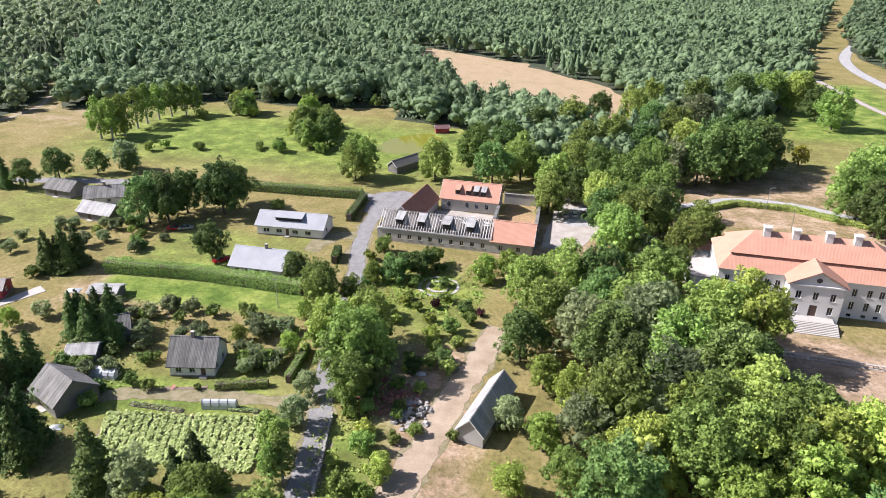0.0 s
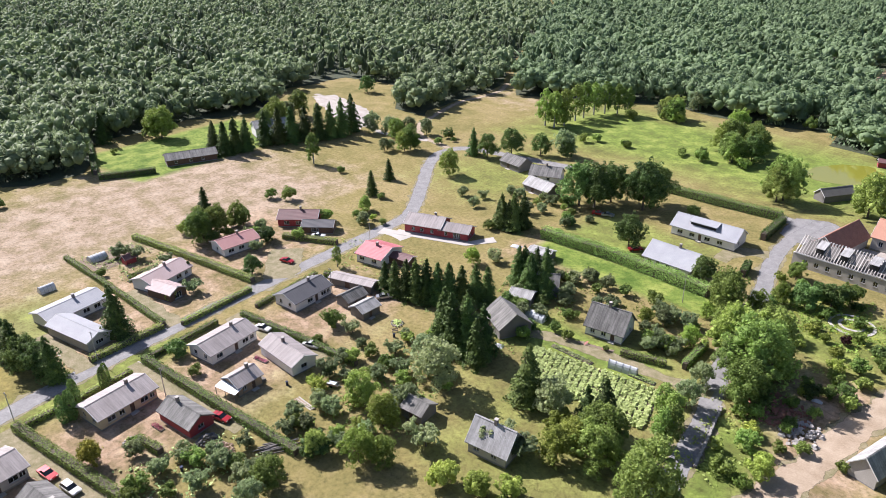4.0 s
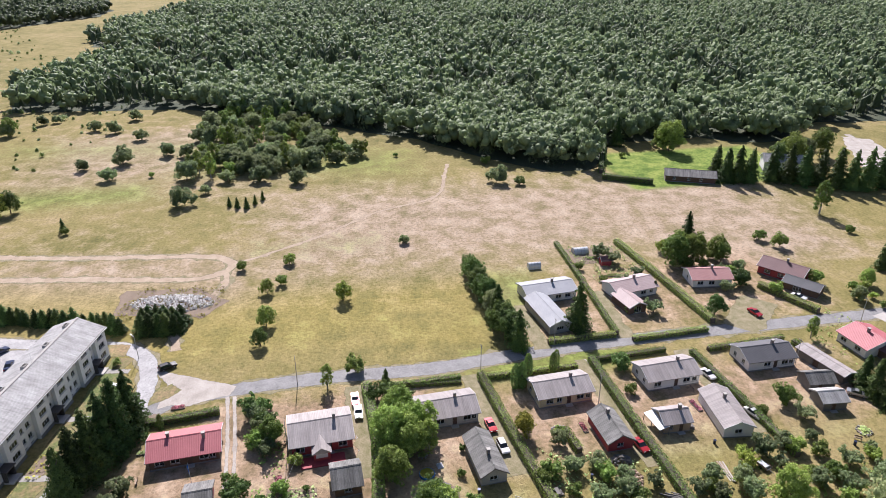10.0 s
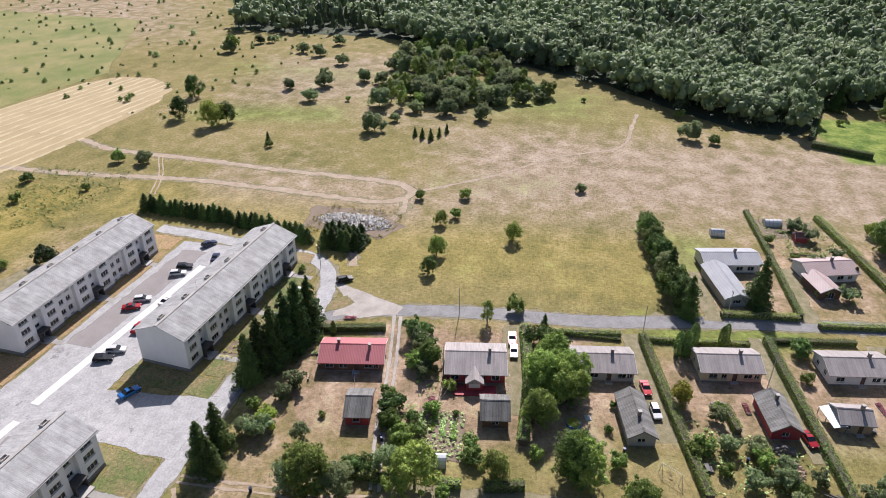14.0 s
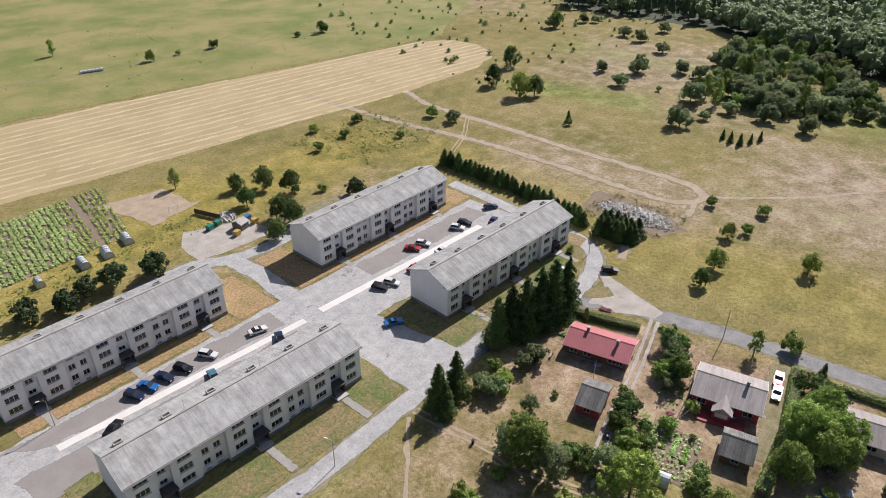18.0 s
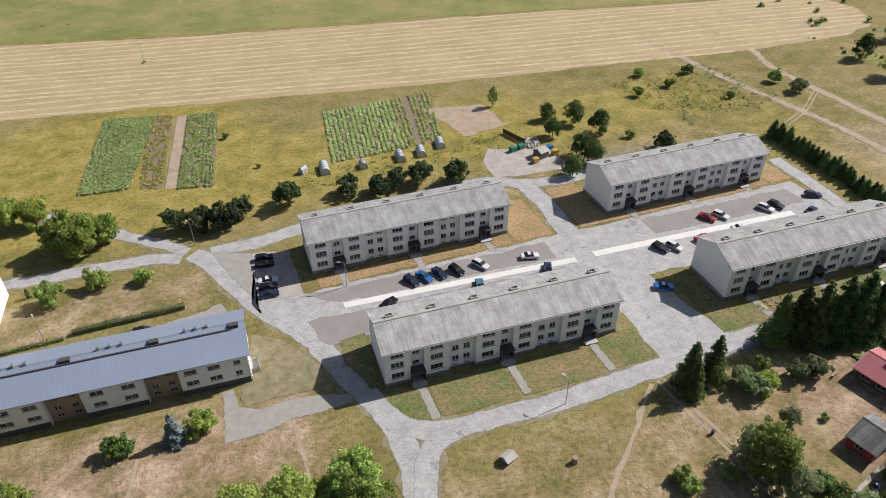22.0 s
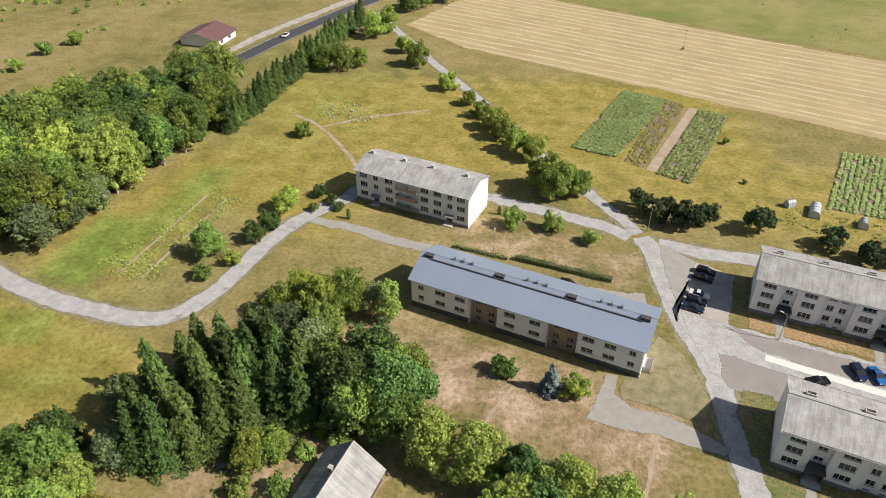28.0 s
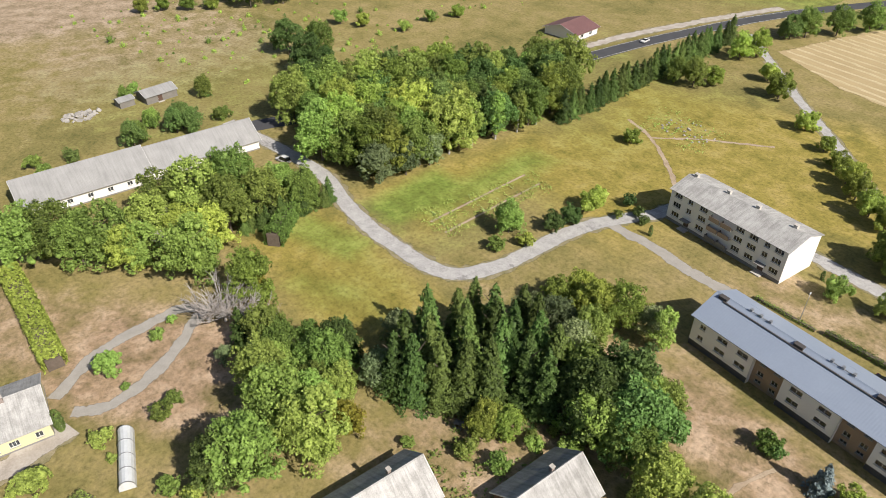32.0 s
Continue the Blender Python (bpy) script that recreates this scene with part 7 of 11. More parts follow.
for tx, ty, ts in ((-158.4, 162.9, 1.00), (-169.4, 168.0, 1.00), (-162.0, 170.9, 0.90),):
    plant("apple", tx, ty, ts, group="farm trees")
for tx, ty, ts in ((-285.4, 125.8, 1.05), (-277.9, 127.3, 1.12), (-278.0, 132.5, 1.20), (-277.3, 137.4, 1.12), (-278.6, 147.5, 1.20), (-276.0, 153.3, 1.27), (-273.7, 158.9, 1.27), (-271.4, 164.5, 1.20), (-269.0, 170.3, 1.27), (-267.0, 175.7, 1.27), (-267.0, 182.0, 1.35), (-269.8, 189.9, 1.35), (-333.3, 93.7, 1.12),):
    plant("spruce", tx, ty, ts, group="farm row trees")
for tx, ty, ts in ((-323.0, 117.0, 1.12), (-327.4, 115.5, 0.90),):
    plant("maple", tx, ty, ts, group="farm row trees")
for tx, ty, ts in ((-313.9, 91.7, 1.00), (-187.8, 305.8, 2.00), (-168.0, 315.9, 2.40), (-175.2, 317.1, 2.00), (-179.8, 255.1, 1.60), (-176.1, 260.9, 1.50), (-161.3, 262.1, 1.30), (-136.9, 267.0, 0.80),):
    plant("bush", tx, ty, ts, group="farm row trees")
for tx, ty, ts in ((-42.7, 133.8, 1.20), (-50.6, 140.3, 1.02), (-45.0, 145.4, 0.96), (-39.6, 86.9, 1.02), (-41.4, 125.4, 0.84)):
    plant("maple", tx, ty, ts, group="lane trees")
for tx, ty, ts in ((-67.3, 64.5, 1.9), (-61.9, 67.5, 1.8), (-57.5, 71.0, 1.7)):
    plant("limebush", tx, ty, ts, group="lane trees")
for tx, ty, ts in ((-48.6, 116.1, 0.70), (-50.5, 125.2, 0.60)):
    plant("willow", tx, ty, ts, group="lane trees")
for tx, ty, ts in ((-41.2, 125.5, 0.70),):
    plant("birch", tx, ty, ts, group="lane trees")
for tx, ty, ts in ((-55.2, 161.0, 0.60), (-56.5, 87.7, 0.60),):
    plant("lime", tx, ty, ts, group="lane trees")
for tx, ty, ts in ((-99.5, 131.0, 0.7),):
    plant("spruce", tx, ty, ts, group="lane trees")
for tx, ty, ts in ((-63.1, 132.1, 1.50), (-67.4, 131.5, 1.40),):
    plant("bush", tx, ty, ts, group="lane trees")
for tx, ty, ts in ((-65.6, 129.2, 1.00), (-83.0, 137.8, 1.00), (-92.3, 130.6, 1.00), (-69.6, 141.4, 1.20), (-64.5, 145.2, 1.20), (-90.5, 147.2, 1.00), (-96.5, 146.9, 1.00), (-98.7, 143.6, 1.00), (-123.1, 136.9, 1.20), (-92.6, 121.9, 1.00), (-58.8, 154.4, 1.10),):
    plant("apple", tx, ty, ts, group="cottage trees")
for tx, ty, ts in ((-63.7, 132.9, 1.20), (-86.7, 127.7, 1.00), (-76.9, 149.5, 1.40), (-84.6, 147.4, 1.20), (-81.8, 119.0, 1.00), (-86.2, 119.7, 1.00), (-141.0, 152.7, 1.30), (-72.5, 121.5, 0.50),):
    plant("bush", tx, ty, ts, group="cottage trees")
for tx, ty, ts in ((-60.4, 138.1, 0.42), (-73.3, 139.2, 0.34), (-64.0, 153.0, 0.34), (-126.8, 130.8, 0.42), (-66.0, 163.9, 0.42),):
    plant("lime", tx, ty, ts, group="cottage trees")
for tx, ty, ts in ((-108.5, 130.8, 0.90), (-139.9, 156.4, 0.72), (-136.3, 157.4, 0.78),):
    plant("spruce", tx, ty, ts, group="cottage trees")
for tx, ty, ts in ((-45.0, 103.5, 0.80), (-50.0, 109.1, 0.75),):
    plant("birch", tx, ty, ts, group="cottage trees")
for tx, ty, ts in ((-47.6, 134.1, 0.77), (-41.0, 130.0, 0.68),):
    plant("oak", tx, ty, ts, group="lane north trees")
for tx, ty, ts in ((-47.0, 140.6, 0.85), (-54.0, 143.3, 0.77), (-49.1, 157.1, 0.59),):
    plant("maple", tx, ty, ts, group="lane north trees")
for tx, ty, ts in ((-54.3, 173.3, 0.45), (-25.9, 181.0, 0.60), (-20.8, 185.7, 0.60),):
    plant("lime", tx, ty, ts, group="lane north trees")
for tx, ty, ts in ((-49.1, 176.3, 2.40), (-44.3, 180.9, 2.20),):
    plant("shrub", tx, ty, ts, group="lane north trees")
for tx, ty, ts in ((-41.3, 186.9, 2.00), (-57.0, 189.9, 2.00), (-27.4, 180.6, 2.00), (-28.6, 155.0, 1.40), (-42.5, 156.2, 1.10), (-25.6, 159.5, 1.20), (-34.7, 113.2, 1.60), (-34.5, 103.7, 1.50), (-26.8, 120.0, 1.00), (-19.9, 120.2, 0.80), (-38.7, 140.7, 1.20), (-30.0, 140.9, 1.00), (-25.5, 140.1, 1.20),):
    plant("bush", tx, ty, ts, group="lane north trees")
for tx, ty, ts in ((-34.9, 158.3, 1.00), (-42.3, 164.5, 1.00), (-32.3, 151.5, 1.30), (-29.5, 107.6, 1.80),):
    plant("limebush", tx, ty, ts, group="lane north trees")
for tx, ty, ts in ((-35.3, 165.0, 1.00), (-23.9, 164.0, 0.80),):
    plant("purple", tx, ty, ts, group="lane north trees")
for tx, ty, ts in ((-15.6, 247.1, 1.12), (-9.1, 260.5, 1.26), (-59.2, 252.6, 1.12), (-29.4, 260.9, 1.26), (81.7, 258.5, 1.68), (16.3, 267.6, 1.26), (29.5, 297.7, 1.26), (-86.8, 244.9, 0.98),):
    plant("maple", tx, ty, ts, group="park north trees")
for tx, ty, ts in ((-38.2, 252.3, 1.26), (82.9, 244.8, 1.40), (-171.4, 316.9, 0.84), (39.0, 286.6, 1.68), (56.4, 298.2, 1.54), (49.3, 289.4, 1.54), (-120.4, 276.9, 0.98), (-112.5, 279.2, 0.98),):
    plant("oak", tx, ty, ts, group="park north trees")
for tx, ty, ts in ((72.3, 306.2, 0.98),):
    plant("yellow", tx, ty, ts, group="park north trees")
for tx, ty, ts in ((-128.8, 268.1, 1.96), (-175.4, 321.4, 4.20), (-138.3, 269.4, 1.12), (-162.7, 262.5, 1.40),):
    plant("bush", tx, ty, ts, group="park north trees")
for tx, ty, ts in ((11.6, -155.9, 0.85), (6.2, -154.1, 1.00), (0.1, -152.3, 1.05), (-4.3, -156.4, 0.80), (-17.1, -157.5, 1.00), (-32.7, -156.8, 0.95), (-41.3, -154.7, 0.95), (-47.5, -157.1, 0.90), (-53.8, -155.7, 0.95), (-63.2, -153.0, 0.95),):
    plant("pine", tx, ty, ts, group="flats south trees")
for tx, ty, ts in ((39.0, -136.6, 2.00), (29.3, -138.2, 1.80), (19.6, -136.5, 1.40), (25.7, -88.1, 1.50), (-5.8, -203.6, 0.70), (-12.5, -181.0, 0.50), (88.2, -123.0, 0.90), (96.5, -89.2, 1.4), (115.2, -158.6, 1.20),):
    plant("bush", tx, ty, ts, group="flats south trees")
for tx, ty, ts in ((-93.2, -195.0, 0.60),):
    plant("birch", tx, ty, ts, group="flats south trees")
for tx, ty, ts in ((44.1, -140.0, 0.50), (78.3, -123.1, 0.60),):
    plant("column", tx, ty, ts, group="flats south trees")
for tx, ty, ts in ((15.9, -87.5, 1.00),):
    plant("bluespruce", tx, ty, ts, group="flats south trees")
for tx, ty, ts in ((11.7, -88.3, 1.80),):
    plant("limebush", tx, ty, ts, group="flats south trees")
for tx, ty, ts in ((24.1, -88.2, 0.90), (90.5, -129.9, 1.00), (86.0, -127.8, 0.90), (82.5, -125.8, 0.80),):
    plant("shrub", tx, ty, ts, group="flats south trees")
for tx, ty, ts in ((-105.7, -178.6, 0.35), (-95.3, -144.2, 0.50),):
    plant("oak", tx, ty, ts, group="flats south trees")
for tx, ty, ts in ((32.5, -153.5, 4.05), (37.1, -156.4, 3.24), (75.9, -199.0, 1.89), (86.5, -207.6, 2.43), (105.2, -223.2, 3.24), (116.3, -234.8, 2.43),):
    plant("limebush", tx, ty, ts, group="lane bushes trees")
for tx, ty, ts in ((28.9, -157.8, 2.70), (45.2, -170.5, 2.70), (50.5, -174.1, 2.70), (56.7, -179.6, 2.70), (62.5, -185.8, 2.70), (68.6, -192.3, 2.16), (126.0, -215.7, 2.70), (94.5, -119.9, 2.43), (93.6, -96.4, 1.35), (105.4, -101.8, 1.35), (113.3, -157.5, 1.76),):
    plant("limebush", tx, ty, ts, group="lane bushes trees")
for k in range(13):
    plant("spruce", 138.4 + 0.9 * math.sin(k * 2.1), -45.0 - 1.95 * k, 0.5 + 0.07 * math.sin(k * 1.7), group="clipped tree row")
for tx, ty, ts in ((58.1, -54.4, 2.0), (56.0, -51.6, 1.7),):
    plant("limebush", tx, ty, ts, group="grove trees")
for tx, ty, ts in ((70.6, -33.6, 0.9),):
    plant("yellow", tx, ty, ts, group="grove trees")
for tx, ty, ts in ((135.1, -245.2, 0.80), (132.7, -253.3, 0.80),):
    plant("lime", tx, ty, ts, group="lane bushes trees")
for tx, ty, ts in ((129.2, -208.7, 0.75), (135.0, -206.7, 0.70), (100.0, -96.5, 0.64),):
    plant("maple", tx, ty, ts, group="lane bushes trees")
for tx, ty, ts in ((94.2, -112.0, 1.60), (94.1, -105.9, 1.60),):
    plant("shrub", tx, ty, ts, group="lane bushes trees")
for tx, ty, ts in ((138.2, -282.1, 0.60), (135.8, -289.1, 0.60),):
    plant("oak", tx, ty, ts, group="lane bushes trees")
for tx, ty, ts in ((64.8, -88.9, 0.80), (60.3, -91.8, 0.86), (70.5, -90.4, 0.69), (56.6, -52.8, 0.57), (53.8, -55.2, 0.52),):
    plant("lime", tx, ty, ts, group="grove trees")
for tx, ty, ts in ((54.5, -93.4, 0.86), (82.6, -52.9, 0.9), (76.8, -43.8, 0.85), (59.5, -77.0, 1.03),):
    plant("willow", tx, ty, ts, group="grove trees")
for tx, ty, ts in ((51.5, -92.7, 0.92),):
    plant("birch", tx, ty, ts, group="grove trees")
for tx, ty, ts in ((77.6, -67.2, 1.05), (72.5, -67.8, 1.16), (69.1, -65.0, 1.2), (65.4, -66.2, 1.25), (62.9, -61.3, 1.3), (57.7, -62.7, 1.25), (74.9, -61.0, 1.2), (70.3, -59.2, 1.3), (66.2, -56.3, 1.32), (60.4, -56.4, 1.3), (80.6, -58.1, 1.1), (75.8, -55.2, 1.2), (73.4, -45.6, 1.15), (69.9, -47.3, 1.22), (66.6, -50.7, 1.28), (63.2, -53.6, 1.25), (77.0, -50.4, 1.12), (72.0, -52.4, 1.22), (65.0, -71.8, 1.2), (60.8, -68.4, 1.25), (57.0, -68.9, 1.2), (53.6, -63.4, 1.2), (69.5, -72.6, 1.1),):
    plant("spruce", tx, ty, ts * 0.86, tall=1.16, group="grove trees")
for tx, ty, ts in ((43.6, -66.0, 0.92), (41.3, -72.5, 0.98), (40.3, -77.3, 0.80), (45.4, -73.7, 0.92), (37.6, -67.2, 0.80), (52.8, -72.0, 0.92),):
    plant("maple", tx, ty, ts, group="grove trees")
for tx, ty, ts in ((48.8, -69.3, 0.92),):
    plant("oak", tx, ty, ts, group="grove trees")
for tx, ty, ts in ((71.2, -34.6, 0.70),):
    plant("yellow", tx, ty, ts, group="yard south trees")
for tx, ty, ts in ((70.5, -27.6, 1.03), (78.3, -25.2, 1.03), (87.2, -26.2, 0.92), (72.2, -16.2, 1.03), (97.3, -32.1, 0.80),):
    plant("maple", tx, ty, ts, group="yard south trees")
for tx, ty, ts in ((86.6, -41.2, 0.80), (73.4, -12.9, 0.92),):
    plant("oak", tx, ty, ts, group="yard south trees")
for tx, ty, ts in ((91.2, -35.1, 0.60), (99.7, -23.8, 0.40),):
    plant("willow", tx, ty, ts, group="yard south trees")
for tx, ty, ts in ((55.0, -47.3, 1.30), (49.8, -49.6, 1.30), (62.4, -40.4, 0.80), (50.6, -58.0, 0.80), (109.9, -5.2, 1.80), (113.8, -15.5, 1.00), (117.0, -19.5, 0.70), (93.6, 0.3, 1.30), (93.1, -9.6, 1.30), (95.1, -12.3, 1.20), (103.7, -6.5, 0.60), (89.2, 0.1, 0.60), (89.6, 12.0, 2.00), (74.1, -8.5, 1.20), (77.8, -5.3, 1.20),):
    plant("bush", tx, ty, ts, group="yard south trees")
for tx, ty, ts in ((54.4, -54.9, 1.20),):
    plant("limebush", tx, ty, ts, group="yard south trees")
for tx, ty, ts in ((101.1, 5.3, 1.00),):
    plant("column", tx, ty, ts, group="yard south trees")
for tx, ty, ts in ((155.0, -0.9, 1.12), (153.4, -6.6, 1.12), (148.0, -10.2, 0.98), (146.4, -15.9, 1.12), (139.5, -21.5, 0.84), (128.5, -29.2, 1.12), (140.9, -42.5, 1.12), (149.9, -38.8, 1.26), (149.8, -47.8, 1.26), (152.5, -31.2, 1.12), (146.9, -26.5, 0.98), (145.3, -58.3, 0.84), (143.0, -52.4, 0.98), (139.4, -61.7, 0.84),):
    plant("maple", tx, ty, ts, group="wood left trees")
for tx, ty, ts in ((140.8, -18.1, 0.84), (134.4, -35.6, 0.98), (112.8, -35.6, 0.98), (140.6, -31.1, 0.84),):
    plant("lime", tx, ty, ts, group="wood left trees")
for tx, ty, ts in ((115.1, -37.3, 0.70),):
    plant("yellow", tx, ty, ts, group="wood left trees")
for tx, ty, ts in ((202.0, -50.9, 0.65), (198.8, -55.1, 0.65), (200.3, -37.5, 0.65),):
    plant("oak", tx, ty, ts, group="wood left trees")
for tx, ty, ts in ((210.6, -45.9, 1.80), (202.7, -66.8, 1.60), (237.5, -46.1, 1.60), (203.4, -10.5, 1.60), (198.1, -12.3, 1.40),):
    plant("bush", tx, ty, ts, group="wood left trees")
for tx, ty, ts in ((223.8, -68.5, 0.50),):
    plant("spruce", tx, ty, ts, group="wood left trees")
for tx, ty, ts in ((202.0, -20.6, 1.30),):
    plant("shrub", tx, ty, ts, group="wood left trees")
for tx, ty, ts in ((-14.3, 172.1, 0.98), (-5.1, 177.5, 1.12), (19.5, 187.2, 0.92), (23.1, 204.6, 0.92), (6.5, 200.1, 1.26), (7.5, 224.0, 1.12), (-8.3, 158.0, 1.12), (26.7, 158.4, 1.40), (32.3, 132.7, 1.26), (23.3, 127.3, 1.26), (7.8, 126.1, 1.26), (1.0, 113.2, 0.62),):
    plant("maple", tx, ty, ts, group="park east trees")
for tx, ty, ts in ((3.2, 176.9, 1.26), (15.8, 222.0, 1.26), (28.6, 143.2, 1.40), (34.7, 150.4, 0.98), (5.8, 148.5, 1.26), (39.2, 134.6, 1.12), (18.7, 163.0, 0.92), (43.5, 137.3, 0.84),):
    plant("oak", tx, ty, ts, group="park east trees")
for tx, ty, ts in ((12.5, 198.2, 1.12), (12.6, 154.6, 1.89), (-0.4, 153.3, 1.51), (22.2, 141.5, 1.26), (13.7, 126.2, 1.40),):
    plant("willow", tx, ty, ts, group="park east trees")
for tx, ty, ts in ((-6.0, 139.4, 0.62), (-0.1, 135.5, 0.69), (33.7, 160.3, 1.54), (-3.8, 121.5, 0.62), (-7.8, 109.5, 0.54), (28.3, 178.2, 0.74),):
    plant("lime", tx, ty, ts, group="park east trees")
for tx, ty, ts in ((35.5, 123.7, 1.26), (20.8, 117.2, 1.26), (28.9, 170.6, 0.83), (33.6, 169.4, 0.74), (19.3, 148.2, 1.26), (28.1, 213.3, 1.12), (0.4, 231.1, 1.12),):
    plant("maple", tx, ty, ts, group="park east2 trees")
for tx, ty, ts in ((3.9, 163.8, 1.26), (9.5, 138.1, 1.26), (-11.9, 148.0, 0.98),):
    plant("oak", tx, ty, ts, group="park east2 trees")
for tx, ty, ts in ((15.2, 174.6, 1.12), (16.8, 134.9, 1.70), (-10.6, 125.9, 0.73), (11.8, 114.8, 1.26), (3.0, 123.4, 1.26),):
    plant("willow", tx, ty, ts, group="park east2 trees")
for tx, ty, ts in ((39.8, 123.6, 1.26), (48.0, 125.8, 1.26), (44.7, 126.2, 1.12), (30.0, 122.3, 1.12),):
    plant("lime", tx, ty, ts, group="park east2 trees")
for tx, ty, ts in ((-8.5, 280.0, 1.30), (1.7, 289.9, 1.40), (-0.7, 251.3, 1.30), (8.9, 243.3, 1.40), (17.7, 235.9, 1.30), (10.9, 212.5, 1.30), (-15.7, 231.5, 1.00), (78.0, 250.3, 1.50), (88.2, 270.6, 1.40), (97.7, 367.8, 1.40), (86.1, 396.8, 1.50), (72.3, 392.8, 1.50), (38.7, 371.8, 1.40), (9.7, 347.6, 1.30), (25.8, 311.9, 1.40), (-16.0, 316.8, 1.30), (-48.0, 268.9, 1.20),):
    plant("maple", tx, ty, ts, group="park mid trees")
for tx, ty, ts in ((12.4, 285.8, 1.40), (2.5, 222.6, 1.10), (80.8, 239.9, 1.40), (93.4, 382.0, 1.30), (-29.0, 304.5, 1.30), (-6.0, 353.5, 1.10), (-9.6, 243.4, 1.00), (38.2, 276.7, 1.70), (46.3, 280.9, 1.70), (54.2, 289.5, 1.50), (32.0, 272.0, 1.50), (46.7, 302.6, 1.70), (57.9, 382.9, 1.60), (17.0, 321.8, 1.40), (-36.7, 279.1, 1.30),):
    plant("oak", tx, ty, ts, group="park mid trees")
for tx, ty, ts in ((22.2, 269.2, 1.76), (36.0, 331.5, 2.03),):
    plant("willow", tx, ty, ts, group="park mid trees")
for tx, ty, ts in ((12.5, 205.3, 0.73), (17.6, 371.3, 1.30),):
    plant("lime", tx, ty, ts, group="park mid trees")
for tx, ty, ts in ((-210.7, 264.9, 1.50), (-205.0, 264.8, 1.50), (-204.4, 272.1, 1.50), (-206.0, 283.0, 1.50), (-206.6, 290.8, 1.50), (-206.3, 299.2, 1.40), (-203.8, 305.4, 1.40), (-198.6, 309.1, 1.30), (-194.0, 311.5, 1.20),):
    plant("birch", tx, ty, ts, group="pasture trees")
for tx, ty, ts in ((-208.4, 271.0, 1.10), (-129.9, 288.8, 0.90), (-132.3, 307.0, 1.10),):
    plant("lime", tx, ty, ts, group="pasture trees")
for tx, ty, ts in ((-170.1, 317.3, 0.85), (-127.1, 291.4, 1.00), (-120.4, 296.1, 0.95),):
    plant("maple", tx, ty, ts, group="pasture trees")
for tx, ty, ts in ((-179.4, 320.3, 0.80), (-173.3, 232.3, 1.20), (-173.2, 346.5, 1.10),):
    plant("willow", tx, ty, ts, group="pasture trees")
for tx, ty, ts in ((-129.5, 269.5, 0.45),):
    plant("oak", tx, ty, ts, group="pasture trees")
for tx, ty, ts in ((-111.7, 271.4, 1.80), (-139.5, 271.5, 1.10), (-116.9, 350.2, 2.20), (-96.0, 350.2, 2.00),):
    plant("bush", tx, ty, ts, group="pasture trees")
for tx, ty, ts in ((72.6, -85.4, 0.62), (-4.9, -64.4, 0.60),):
    plant("lime", tx, ty, ts, group="grove edge trees")
for tx, ty, ts in ((67.4, -79.5, 0.95), (9.8, -66.3, 0.75), (71.5, -76.5, 0.9),):
    plant("willow", tx, ty, ts, group="grove edge trees")
for tx, ty, ts in ((60.5, -82.5, 0.72), (29.8, -64.6, 0.85), (21.5, -64.4, 0.85), (6.9, -64.1, 0.85), (-0.3, -63.4, 0.85), (-10.2, -63.7, 0.85),):
    plant("maple", tx, ty, ts, group="grove edge trees")
for tx, ty, ts in ((14.2, -63.9, 0.85), (46.0, -74.6, 1.20), (39.2, -70.0, 1.20), (46.5, -67.6, 1.20),):
    plant("oak", tx, ty, ts, group="grove edge trees")
for tx, ty, ts in ((219.4, -105.6, 1.20), (242.5, -109.3, 1.10), (136.1, -282.2, 0.80), (203.5, -53.3, 0.70),):
    plant("oak", tx, ty, ts, group="far field trees")
for tx, ty, ts in ((233.5, -118.4, 1.00), (308.3, -122.9, 1.10), (322.4, -120.2, 1.00), (305.3, -137.6, 1.00), (133.3, -289.3, 0.90), (126.9, -302.5, 0.90), (121.0, -317.5, 0.90), (115.2, -330.5, 0.80), (223.6, -67.9, 0.55), (202.1, -39.9, 0.50), (210.6, -46.1, 0.45),):
    plant("maple", tx, ty, ts, group="far field trees")
for tx, ty, ts in ((330.7, -80.4, 2.40), (327.8, -88.7, 2.40), (321.6, -98.3, 2.40), (316.7, -108.7, 2.60), (254.4, -149.5, 2.20), (241.3, -190.9, 2.20),):
    plant("limebush", tx, ty, ts, group="far field trees")
for tx, ty, ts in ((263.0, -143.9, 2.20), (243.8, -177.2, 2.00), (238.7, -161.4, 1.80), (203.2, -65.3, 1.60), (238.9, -49.3, 1.60),):
    plant("bush", tx, ty, ts, group="far field trees")

# ---- cars ----
def paint(name, col, metal=0.3):
    return surface("paint_" + name, col, mul(col, 0.85), 0.28, 1, 4, 0.3, 0.0, metal=metal)


M_TYRE = surface("tyre_rubber", (0.025, 0.025, 0.027), None, 0.9, 2, 8, 0.2, 0.004)
M_CARGLASS = surface("car_glass", (0.03, 0.035, 0.04), None, 0.08, 2, 8, 0.2, 0.0)
M_LAMP = surface("lamp_lens", (0.7, 0.7, 0.68), None, 0.2, 2, 8, 0.2, 0.0)
M_REDLAMP = surface("rear_lens", (0.4, 0.03, 0.03), None, 0.25, 2, 8, 0.2, 0.0)
CARS = {}


